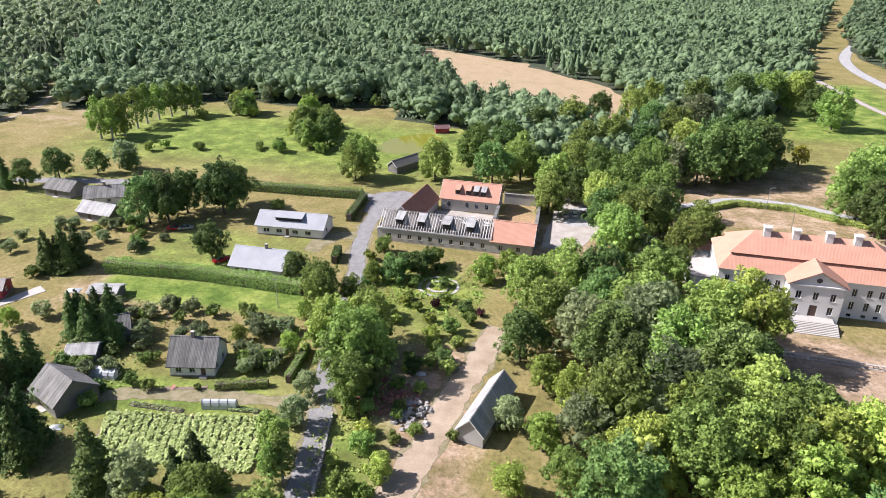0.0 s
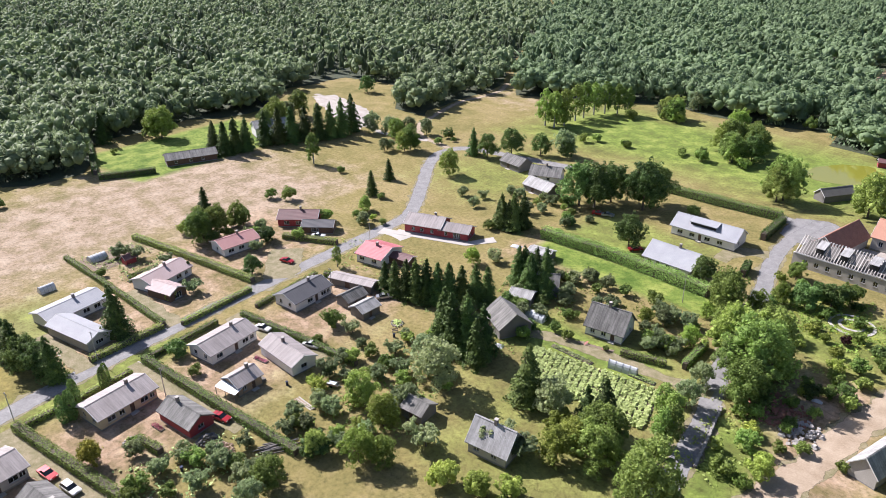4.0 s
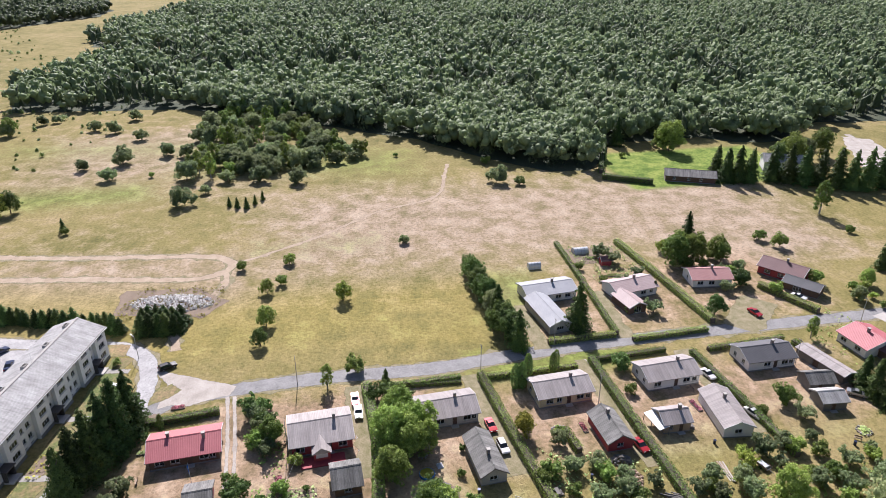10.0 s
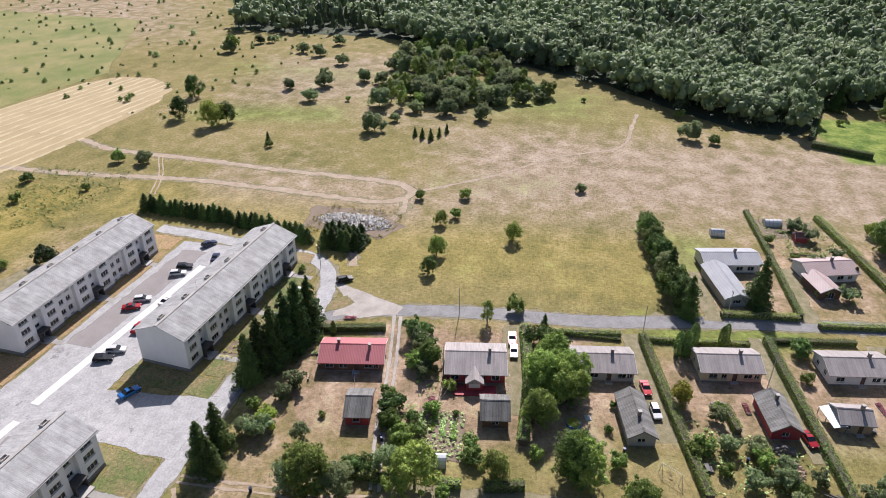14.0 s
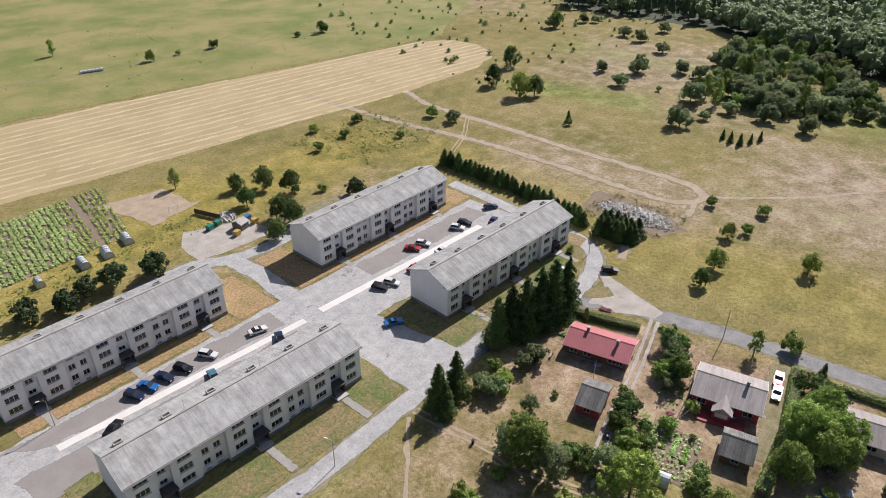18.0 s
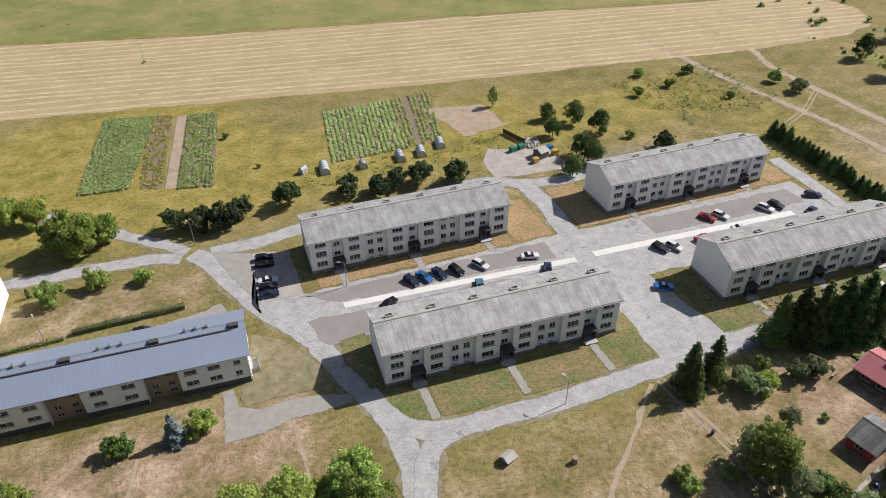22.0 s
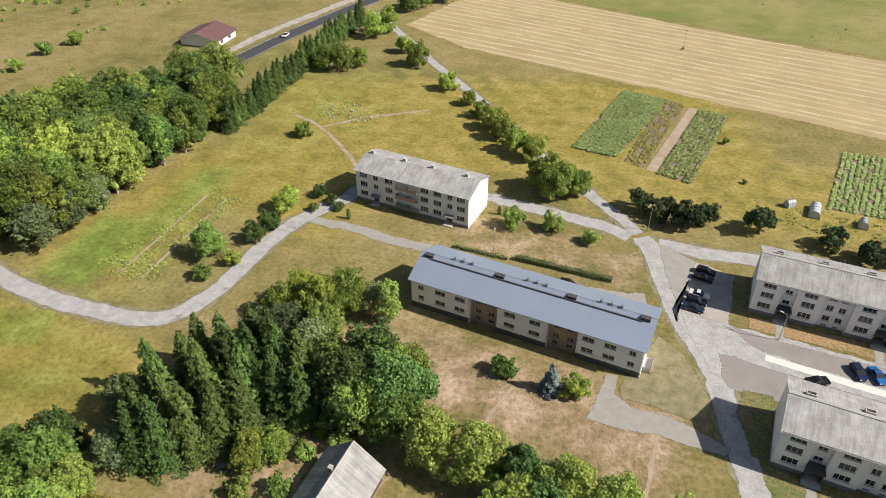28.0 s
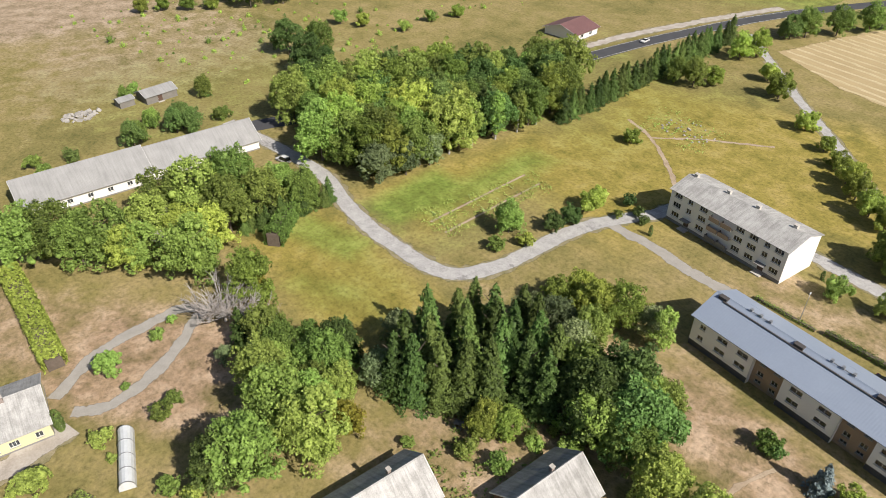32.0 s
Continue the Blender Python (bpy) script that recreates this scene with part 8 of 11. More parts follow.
def car_model(colour, col, shape="saloon"):
    key = (colour, shape)
    if key in CARS:
        return CARS[key]
    Lc, wd, hg = (4.5, 1.78, 1.45) if shape == "saloon" else ((4.4, 1.8, 1.5) if shape == "estate" else (4.9, 1.9, 1.95))
    h = Lc / 2
    body = bmesh.new()
    low = [(-h, 0.32), (h - 0.1, 0.3), (h, 0.55), (h - 0.08, 0.78), (h * 0.45, 0.93), (-h * 0.72 if shape != "saloon" else -h * 0.6, 0.98), (-h + 0.06, 0.95), (-h, 0.6)]
    prism(body, low, -wd / 2, wd / 2)
    bmesh.ops.bevel(body, geom=[e for e in body.edges], offset=0.07, segments=2, affect='EDGES')
    cab = bmesh.new()
    back = -h * 0.62 if shape == "saloon" else -h * 0.93
    pts = [(back, 0.94), (h * 0.42, 0.92), (h * 0.1, hg - 0.06), (back + (0.75 if shape == "saloon" else 0.25), hg - 0.04)]
    lo = [cab.verts.new((x, s * (wd / 2 - 0.06), z)) for s in (-1, 1) for x, z in pts[:2]]
    hi = [cab.verts.new((x, s * (wd / 2 - 0.24), z)) for s in (-1, 1) for x, z in pts[2:]]
    for f in ((lo[0], lo[1], hi[0], hi[1]), (lo[3], lo[2], hi[3], hi[2]), (lo[1], lo[3], hi[2], hi[0]), (lo[2], lo[0], hi[1], hi[3]), (hi[0], hi[2], hi[3], hi[1])):
        cab.faces.new(f)
    bmesh.ops.recalc_face_normals(cab, faces=cab.faces)
    x0, x1 = pts[3][0] + 0.05, pts[2][0] - 0.05
    e = thing("car", 0, 0, -50, 0, "parked " + colour + " car with dark windows", "car", "parked cars")
    part("body", body, col, e)
    part("glasshouse", cab, M_CARGLASS, e)
    part("roof_panel", box_bm(x0, x1, -wd / 2 + 0.26, wd / 2 - 0.26, hg - 0.07, hg), col, e)
    for sx in (-1, 1):
        for sy in (-1, 1):
            w = part("wheel", tube(bmesh.new(), (sx * h * 0.6, sy * (wd / 2 - 0.2), 0.32), (sx * h * 0.6, sy * (wd / 2 + 0.02), 0.32), 0.32, 0.32, 14), M_TYRE, e)
            part("rim", tube(bmesh.new(), (sx * h * 0.6, sy * (wd / 2 + 0.02), 0.32), (sx * h * 0.6, sy * (wd / 2 + 0.035), 0.32), 0.2, 0.19, 12), M_METAL, w)
    for sy in (-1, 1):
        part("headlight", box_bm(h - 0.16, h + 0.005, sy * 0.6 - 0.2, sy * 0.6 + 0.2, 0.58, 0.74), M_LAMP, e)
        part("tail_light", box_bm(-h - 0.005, -h + 0.1, sy * 0.66 - 0.15, sy * 0.66 + 0.15, 0.68, 0.88), M_REDLAMP, e)
    CARS[key] = e
    return e


COL = {"black": paint("black", (0.02, 0.02, 0.024)), "dark blue": paint("dark_blue", (0.025, 0.04, 0.1)), "bright blue": paint("bright_blue", (0.03, 0.2, 0.55)),
       "white": paint("white", (0.75, 0.75, 0.74), 0.0), "silver": paint("silver", (0.5, 0.52, 0.54), 0.6), "red": paint("red", (0.45, 0.02, 0.03)), "teal": paint("teal", (0.12, 0.3, 0.4))}
PARKED = [
    ("dark blue", "estate", -36.8, -114.4, 112), ("bright blue", "saloon", -40.0, -114.8, 115), ("dark blue", "saloon", -43.7, -114.8, 108), ("black", "estate", -47.8, -114.4, 112), ("white", "estate", -53.8, -114.4, 118), ("white", "saloon", -66.0, -113.2, 165),
    ("black", "saloon", -29.6, -108.9, 210), ("teal", "saloon", -50.6, -107.4, 255), ("dark blue", "saloon", -67.7, -107.3, 245), ("white", "estate", -100.4, -104.0, 110), ("black", "estate", -97.0, -104.8, 110),
    ("red", "saloon", -116.1, -111.6, 120), ("white", "estate", -119.9, -111.2, 115), ("red", "saloon", -109.0, -104.6, 190), ("white", "saloon", -120.6, -104.7, 170), ("white", "estate", -133.2, -109.8, 115), ("black", "estate", -136.8, -110.0, 112),
    ("dark blue", "saloon", -143.3, -104.6, 200), ("dark blue", "estate", -149.8, -110.5, 150), ("bright blue", "saloon", -88.8, -92.0, 155),
    ("black", "estate", -6.9, -135.4, 175), ("black", "saloon", -6.6, -132.8, 172), ("white", "saloon", -6.4, -126.3, 174), ("black", "estate", -6.1, -123.8, 176), ("dark blue", "saloon", -5.8, -121.4, 175),
    ("black", "estate", -142.2, -65.2, 130), ("white", "estate", -133.6, -74.0, 80), ("black", "saloon", 20.5, -118.8, 165),
    ("red", "saloon", -128.3, -17.6, 10), ("white", "saloon", -123.6, -16.4, 10), ("red", "saloon", -118.6, 12.8, 15), ("white", "estate", -111.8, 14.8, 15), ("red", "saloon", -111.6, 43.6, 20), ("white", "saloon", -136.5, 67.0, 20), ("white", "saloon", -121.7, 71.7, 25),
    ("silver", "saloon", -128.3, 98.9, 60), ("red", "saloon", -165.6, 91.2, 20), ("white", "saloon", -174.4, 108.0, 40), ("silver", "estate", -10.3, 231.6, 100), ("white", "estate", -7.4, 232.6, 100), ("black", "estate", -4.6, 233.2, 100), ("red", "saloon", -98.6, 173.6, 60),
    ("white", "van", 165.6, -68.6, 15), ("white", "saloon", 169.5, -232, 98), ("silver", "saloon", -120.5, 190.2, 30), ("red", "saloon", -123.5, 189.0, 30),
]
for colour, shape, cx, cy, yaw in PARKED:
    copy_thing(car_model(colour, COL[colour], shape), pose(cx, cy, 0.06, 0, 0, yaw))
for m in CARS.values():
    for o in (*m.children_recursive, m):
        bpy.data.objects.remove(o)

# ---- driveways and yards ----
for k, (pts, w, mt) in enumerate((
        ([(-134, -18.5), (-120, -15.5), (-104, -12)], 3.2, M_GRAVEL), ([(-138, 9), (-120, 13), (-104, 17)], 3.0, M_GRAVEL),
        ([(-144, 37.5), (-125, 41), (-106, 45)], 2.8, M_GRAVEL), ([(-148, 64), (-132, 67.5), (-116, 72)], 3.0, M_GRAVEL), ([(-149, 29), (-160, 27.5), (-172, 26)], 3.0, M_GRAVEL), ([(-154, 52), (-164, 51), (-180, 50)], 3.0, M_GRAVEL),
        ([(-158, 84), (-166, 90), (-174, 96)], 9.0, M_GRAVEL), ([(-165, 126), (-160, 128), (-154, 128)], 5.0, M_CONCRETE), ([(-78, -34), (-82, -14), (-84, 0), (-86, 14)], 3.0, M_DIRT), ([(-115, 107), (-95, 113), (-78, 119), (-58, 122), (-47, 124)], 2.4, M_DIRT),
        ([(-69, 200), (-76, 196), (-78, 186)], 4.0, M_GRAVEL), ([(-128, -148), (-108, -151), (-96, -150), (-84, -158)], 5.5, M_GRAVEL))):
    ribbon("driveway", pts, w, -0.012, mt, "worn driveway between garden hedges", "driveway", rag=0.2, seed=40 + k)
for off in (-0.8, 0.8):
    ribbon("driveway", [(-130.5, -46.6 + off), (-118.9, -43.5 + off), (-106.9, -40.6 + off), (-95.9, -38.4 + off), (-86.4, -36.1 + off), (-78.3, -33.7 + off)], 0.75, 0.09, M_GRAVEL, "two-wheel track between the gardens", "driveway", rag=0.1, seed=57)
sheet("gravel_yard", [(-74, -150), (-98, -148), (-96, -160), (-80, -168), (-74, -160)], 0.034, M_GRAVEL, "gravel yard with rubbish containers", "yard", rag=0.5)
sheet("play_field", [(-70, -202), (-90, -198), (-92, -180), (-76, -178)], 0.033, M_DIRT, "worn bare ball field with one goal", "yard", rag=0.5)

# ---- garden and yard things ----
M_FILM = surface("greenhouse_film", (0.68, 0.71, 0.72), (0.55, 0.58, 0.6), 0.3, 1, 5, 0.2, 0.0)


def greenhouse(x, y, yaw, L, W, label="small arched greenhouse of pale film"):
    e = thing("greenhouse", x, y, 0, yaw, label, "greenhouse", "greenhouses")
    bm = bmesh.new()
    n = 9
    pts = [(W / 2 * math.cos(math.pi * i / (n - 1)), 2.0 * math.sin(math.pi * i / (n - 1)) ** 0.8) for i in range(n)]
    a = [bm.verts.new((-L / 2, p[0], p[1])) for p in pts]
    b = [bm.verts.new((L / 2, p[0], p[1])) for p in pts]
    for i in range(n - 1):
        bm.faces.new((a[i], a[i + 1], b[i + 1], b[i]))
    bm.faces.new(a[::-1]), bm.faces.new(b)
    part("cover", bm, M_FILM, e)
    for k in range(5):
        xx = -L / 2 + L * k / 4
        hb = bmesh.new()
        rings = [[hb.verts.new((xx + dx, p[0] * f, p[1] * f)) for dx, f in ((-0.05, 1.005), (0.05, 1.005), (0.05, 1.05), (-0.05, 1.05))] for p in pts]
        for r0, r1 in zip(rings[:-1], rings[1:]):
            for i in range(4):
                hb.faces.new((r0[i], r0[(i + 1) % 4], r1[(i + 1) % 4], r1[i]))
        part("hoop", hb, M_METAL, e)
    part("door", box_bm(L / 2, L / 2 + 0.04, -0.4, 0.4, 0.05, 1.7), M_FRAME, e)
    return e


for x, y, yaw, L, W in ((-87.4, -25.6, 103, 5.2, 2.8), (-30, -172.5, 85, 5.5, 2.8), (-41, -170.5, 85, 3, 2.2), (-52.6, -171.4, 85, 4.5, 2.6), (-59.3, -172, 80, 4.5, 2.6), (-66.5, -175, 80, 4.5, 2.6), (-93.5, 120.7, 8, 5.6, 2.8), (-207, 50, 100, 5, 3), (-24, -173.5, 40, 2.2, 1.8), (87.8, -1.8, 165, 12, 2.6), (-65.2, 117.6, 14, 6.5, 1.4), (-196, 33, 100, 4, 2.2)):
    greenhouse(x, y, yaw, L, W)
crop_rows("vegetable_bed", [(-101, -32), (-101.5, -22.5), (-89, -20.5), (-88, -30)], 9, "tended vegetable and flower beds", F_CROP, height=0.5, size=0.3, per_m=4, gaps=0.2, seed=31)
crop_rows("vegetable_bed", [(-102, 0), (-101, 5), (-93, 6), (-93, 1)], 4, "narrow vegetable beds in a dry garden", F_CROP, height=0.4, size=0.28, per_m=3.5, gaps=0.3, seed=32)
crop_rows("flower_bed", [(-79.5, 120.3), (-71, 123), (-71, 122), (-79.5, 119.3)], 2, "bed of pink flowers beside the cottage", F_FLOWER, height=0.5, size=0.3, per_m=8, gaps=0, seed=33)
crop_rows("vegetable_bed", [(-210, 45), (-212, 62), (-200, 60), (-198, 47)], 6, "vegetable beds behind the bungalow", F_CROP, height=0.4, size=0.3, per_m=3, gaps=0.3, seed=34)
crop_rows("flower_bed", [(-118, -66), (-121, -60), (-125, -61), (-122, -68)], 3, "flower bed by the flats", F_YELLOW, height=0.5, size=0.25, per_m=4, gaps=0.2, seed=35)
crop_rows("flower_bed", [(-104, -81), (-112, -80), (-112, -76.5), (-104, -77.5)], 4, "flower bed before the flats", F_YELLOW, height=0.6, size=0.3, per_m=4, gaps=0.2, seed=36)
crop_rows("garden_beds", [(100, -168), (118, -172), (122, -184), (102, -186)], 5, "flower beds and stones in the meadow", F_PARK, soil=False, height=0.5, size=0.35, per_m=2, gaps=0.3, seed=37)
for k, (x, y, r, c) in enumerate(((-104.5, -1.0, 1.6, "bright blue"),)):
    e = thing("paddling_pool", x, y, 0, 0, "round blue paddling pool on dry grass", "pool")
    part("rim", tube(bmesh.new(), (0, 0, 0), (0, 0, 0.45), r, r * 0.97, 20), COL[c], e)
    part("water", tube(bmesh.new(), (0, 0, 0.45), (0, 0, 0.46), r * 0.9, r * 0.9, 20), M_WATER, e)
pit = thing("round_garden", -37.2, 175.4, 0, 0, "round pale stone garden with circular paths", "garden")
for r in (4.6, 2.4):
    bm = bmesh.new()
    for i in range(40):
        a0, a1 = 6.2832 * i / 40, 6.2832 * (i + 1) / 40
        v = [bm.verts.new((rr * math.cos(a), rr * math.sin(a), z)) for z in (0.0, 0.16) for rr, a in ((r, a0), (r + 0.8, a0), (r + 0.8, a1), (r, a1))]
        for f in ((4, 5, 6, 7), (0, 1, 5, 4), (2, 3, 7, 6)):
            bm.faces.new([v[j] for j in f])
    bmesh.ops.recalc_face_normals(bm, faces=bm.faces)
    part("path_ring", bm, M_CONCRETE, pit)

# containers behind the flats
for x, y, c, cname in ((-88.5, -163.8, (0.03, 0.25, 0.17), "green"), (-85.5, -163.2, (0.03, 0.27, 0.18), "green"), (-96.5, -157, (0.6, 0.4, 0.1), "yellow"), (-96.2, -160.2, (0.05, 0.2, 0.42), "blue"), (-88.8, -154.6, (0.6, 0.42, 0.1), "yellow")):
    e = thing("waste_container", x, y, 0, 15, cname + " waste container on the gravel yard", "container", "waste containers")
    bm = bmesh.new()
    prism(bm, [(-0.9, 0.15), (0.9, 0.15), (1.05, 1.3), (-1.05, 1.3)], -0.7, 0.7)
    part("bin", bm, paint("bin_" + cname, c, 0.0), e)
    bm = bmesh.new()
    prism(bm, [(-1.1, 1.3), (1.1, 1.3), (0.9, 1.55), (-0.9, 1.55)], -0.75, 0.75)
    part("lid", bm, paint("bin_" + cname, c, 0.0), e)
    for sx in (-0.7, 0.7):
        part("wheel", tube(bmesh.new(), (sx, -0.6, 0.1), (sx, -0.5, 0.1), 0.1, 0.1, 8), M_TYRE, e)
house(-93.0, -159.5, 15, 3.0, 3.5, 2.1, 2.9, M_GREYWOOD, M_CONCRETE, "small pale hut beside the containers", "hut", over=0.2, plinth=0.0, category="shed")
fe = thing("board_fence", -91, -166, 0, -72, "dark board fence round the containers", "fence")
for k in range(30):
    part("board", box_bm(k * 0.33, k * 0.33 + 0.3, -0.02, 0.02, 0.05, 1.7), M_BROWNWOOD, fe)
for k in range(4):
    part("post", box_bm(k * 3.2, k * 3.2 + 0.12, 0.02, 0.14, 0, 1.8), M_BROWNWOOD, fe)
goal = thing("football_goal", -86, -181.5, 0, 5, "small white football goal on the bare field", "goal")
for sx in (0, 3.0):
    part("post", tube(bmesh.new(), (sx, 0, 0), (sx, 0, 2), 0.06, 0.06, 6), M_FRAME, goal)
part("crossbar", tube(bmesh.new(), (0, 0, 2), (3, 0, 2), 0.06, 0.06, 6), M_FRAME, goal)
for x, y in ((39.5, -122.8), (-51.8, -70.4), (-22.7, -118.6), (8, -147.5), (-146.5, -74), (-100.5, -71.5)):
    lp = thing("street_lamp", x, y, 0, float(RNG.random() * 360), "slim grey street lamp beside the road", "street lamp", "street lamps")
    part("pole", tube(bmesh.new(), (0, 0, 0), (0, 0, 6.5), 0.09, 0.06, 7), M_METAL, lp)
    part("arm", tube(bmesh.new(), (0, 0, 6.5), (1.1, 0, 6.8), 0.04, 0.04, 5), M_METAL, lp)
    part("head", box_bm(0.9, 1.6, -0.13, 0.13, 6.75, 6.88), M_FRAME, lp)
for x, y in ((-139, 12), (-151, 32), (-160, 118), (-135, -32), (-126, 38), (-140, 90), (-112, -30), (-72, 155), (16.5, -281.5), (225, -5)):
    up = thing("utility_pole", x, y, 0, 13, "slim pale concrete utility pole", "utility pole", "utility poles")
    part("pole", tube(bmesh.new(), (0, 0, 0), (0, 0, 8.0), 0.1, 0.07, 7), M_CONCRETE, up)
    part("crossarm", box_bm(-0.7, 0.7, -0.05, 0.05, 7.5, 7.62), M_GREYWOOD, up)
    for sx in (-0.6, 0.6):
        part("insulator", tube(bmesh.new(), (sx, 0, 7.62), (sx, 0, 7.8), 0.04, 0.03, 6), M_FRAME, up)
plant("bush", 16.5, -281.5, 0.4)
for x, y, an in ((-36.6, -63, 20),):
    b = thing("well_cover", x, y, 0, an, "low hut-like well cover on the lawn", "well cover")
    part("box", box_bm(-1, 1, -0.8, 0.8, 0, 0.9), M_GREYWOOD, b)
    part("roof", prism_x(bmesh.new(), [(-1.1, 0.9), (1.1, 0.9), (0, 1.6)], -1.2, 1.2), M_CONCRETE, b)
st = thing("stump_post", -47.0, -58.5, 0, 0, "old pale tree stump on the dry lawn", "stump")
part("stump", tube(bmesh.new(), (0, 0, 0), (0.1, 0, 1.3), 0.6, 0.45, 9), M_TANWOOD, st)
for k in range(9):
    bl = tube(bmesh.new(), (0, -0.75, 0.75), (0, 0.75, 0.75), 0.75, 0.75, 14)
    o = part("hay_bale", bl, M_FILM)
    o.matrix_basis = pose(-129.4 - 1.7 * k if k < 6 else -73.5 - 2.6 * (k - 6), -340.4 + 0.45 * k if k < 6 else -417.8 + 1.1 * (k - 6), 0.03, 0, 0, 90)
    tagged(o, "white wrapped round hay bale on the pasture", "hay bale", "hay bales")
M_DEADWOOD = surface("dead_wood", (0.5, 0.465, 0.44), (0.33, 0.3, 0.275), 0.9, 1, 6, 0.2, 0.02)


def dead_tree(x, y, k, seed):
    """A leafless grey tree: forked limbs with many fine twigs."""
    e = thing("dead_tree", x, y, 0, 0, "bare grey dead tree with many fine branches", "tree", "dead trees")
    bm = bmesh.new()
    tube(bm, (0, 0, -0.1), (0, 0, 2.6 * k), 0.3 * k, 0.22 * k, 8)
    rng = np.random.default_rng(seed)
    for i in range(20):
        a, up = rng.random() * 6.283, 0.5 + rng.random()
        p = Vector((0, 0, (1.2 + 1.4 * rng.random()) * k))
        for j in range(4):
            q = p + (Vector((math.cos(a), math.sin(a), up)) * (0.75 + 0.5 * rng.random()) + Vector(rng.normal(size=3) * 0.3)) * k * 1.15
            tube(bm, p, q, (0.12 / (j + 1) + 0.03) * k, (0.09 / (j + 1) + 0.025) * k, 5)
            for b in range(6):
                r = q + (Vector(rng.normal(size=3)) * 0.75 + Vector((0, 0, 0.3))) * k
                tube(bm, p.lerp(q, rng.random()), r, 0.05 * k, 0.02 * k, 3)
            p = q
    part("trunk", bm, M_DEADWOOD, e)
    return e


for i, (x, y, k) in enumerate(((110.6, -28.4, 1.05), (108.6, -31.2, 0.9), (112.4, -25.6, 0.85), (138.8, -29.8, 1.0), (104.6, -34.0, 0.7))):
    dead_tree(x, y, k, 50 + i)
for x, y, an in ((-111, -52, 20), (-94, -36, 40), (-99, 24, 15), (-101, 2.5, 60), (60.5, -50, 30), (-118, 56, 10)):
    t_ = thing("garden_table", x, y, 0, an, "weathered wooden garden table with benches", "table", "garden tables")
    part("tabletop", box_bm(-0.9, 0.9, -0.4, 0.4, 0.7, 0.76), M_GREYWOOD, t_)
    for sy in (-0.8, 0.8):
        part("bench", box_bm(-0.9, 0.9, sy - 0.15, sy + 0.15, 0.4, 0.45), M_GREYWOOD, t_)
    for sx in (-0.7, 0.7):
        part("leg", box_bm(sx - 0.05, sx + 0.05, -0.9, 0.9, 0, 0.4), M_GREYWOOD, t_)
        part("leg", box_bm(sx - 0.04, sx + 0.04, -0.2, 0.2, 0.4, 0.7), M_GREYWOOD, t_)

# ---- small things in the gardens ----
def stone_ring(x, y, r, label):
    """A flower bed inside a ring of single stones."""
    e = thing("stone_ring", x, y, 0, 0, label, "flower bed", "ringed flower beds")
    n = int(r * 9)
    for i in range(n):
        a = 6.2832 * i / n
        s = 0.16 + 0.08 * RNG.random()
        st = part("stone", box_bm(-s, s, -s * 0.8, s * 0.8, 0, s * 1.3), M_STONE, e)
        st.matrix_basis = pose(r * math.cos(a), r * math.sin(a), 0, 0, 0, math.degrees(a) + 20 * float(RNG.normal()))
    part("soil", tube(bmesh.new(), (0, 0, 0), (0, 0, 0.09), r * 0.95, r * 0.9, 18), M_SOIL, e)
    rng = np.random.default_rng(int(abs(x * 7 + y)))
    c = np.stack([rng.normal(size=120) * r * 0.4, rng.normal(size=120) * r * 0.4, 0.15 + 0.5 * rng.random(120)], 1)
    v, q = cards(c, unit(rng.normal(size=c.shape) * 0.5 + np.array([0, 0, 1.0])), 0.22 * (0.6 + rng.random(120)), rng)
    tagged(new("flower_clump", mesh_np("flower_clump", v, q, F_CROP)), "", "", "", "stuff").parent = e
    return e


for x, y, r in ((-117.0, 27.6, 1.7), (-104.9, 62.9, 1.3), (-115.8, 93.3, 1.5), (-110.0, -2.0, 0.9), (-182.5, 62.0, 1.2)):
    stone_ring(x, y, r, "round flower bed edged with stones")
fp = thing("flagpole", -102.0, -46.6, 0, 0, "white flagpole with a hanging blue flag", "flagpole")
part("pole", tube(bmesh.new(), (0, 0, 0), (0, 0, 6.2), 0.06, 0.035, 8), M_FRAME, fp)
fb = bmesh.new()
for k in range(6):
    fb.verts.new((0.05 + 0.12 * k, 0.08 * math.sin(k * 1.6), 5.9 - 0.05 * k))
    fb.verts.new((0.05 + 0.09 * k, 0.06 * math.sin(k * 1.6 + 0.5), 4.2 - 0.1 * k))
fb.verts.ensure_lookup_table()
for k in range(5):
    fb.faces.new([fb.verts[i] for i in (2 * k, 2 * k + 1, 2 * k + 3, 2 * k + 2)])
bmesh.ops.solidify(fb, geom=fb.faces[:], thickness=0.02)
part("flag", fb, COL["bright blue"], fp, "blue cloth hanging in folds")
sw = thing("swing_frame", -95.4, 17.4, 0, 60, "white steel swing frame on dry grass", "swing")
for sx in (-2.0, 2.0):
    for sy in (-0.8, 0.8):
        part("leg", tube(bmesh.new(), (sx, sy, 0), (sx, 0, 2.2), 0.045, 0.045, 6), M_FRAME, sw)
part("crossbar", tube(bmesh.new(), (-2.1, 0, 2.2), (2.1, 0, 2.2), 0.05, 0.05, 6), M_FRAME, sw)
for sx in (-0.5, 0.5):
    part("chain", tube(bmesh.new(), (sx * 0.5, 0, 0.55), (sx * 0.5, 0, 2.16), 0.015, 0.015, 5), M_METAL, sw)
part("seat", box_bm(-0.32, 0.32, -0.13, 0.13, 0.5, 0.54), M_BROWNWOOD, sw)
ln = thing("lean_to", -120.5, 46.6, 0, 16, "white sheeted lean-to beside the sauna hut", "shelter")
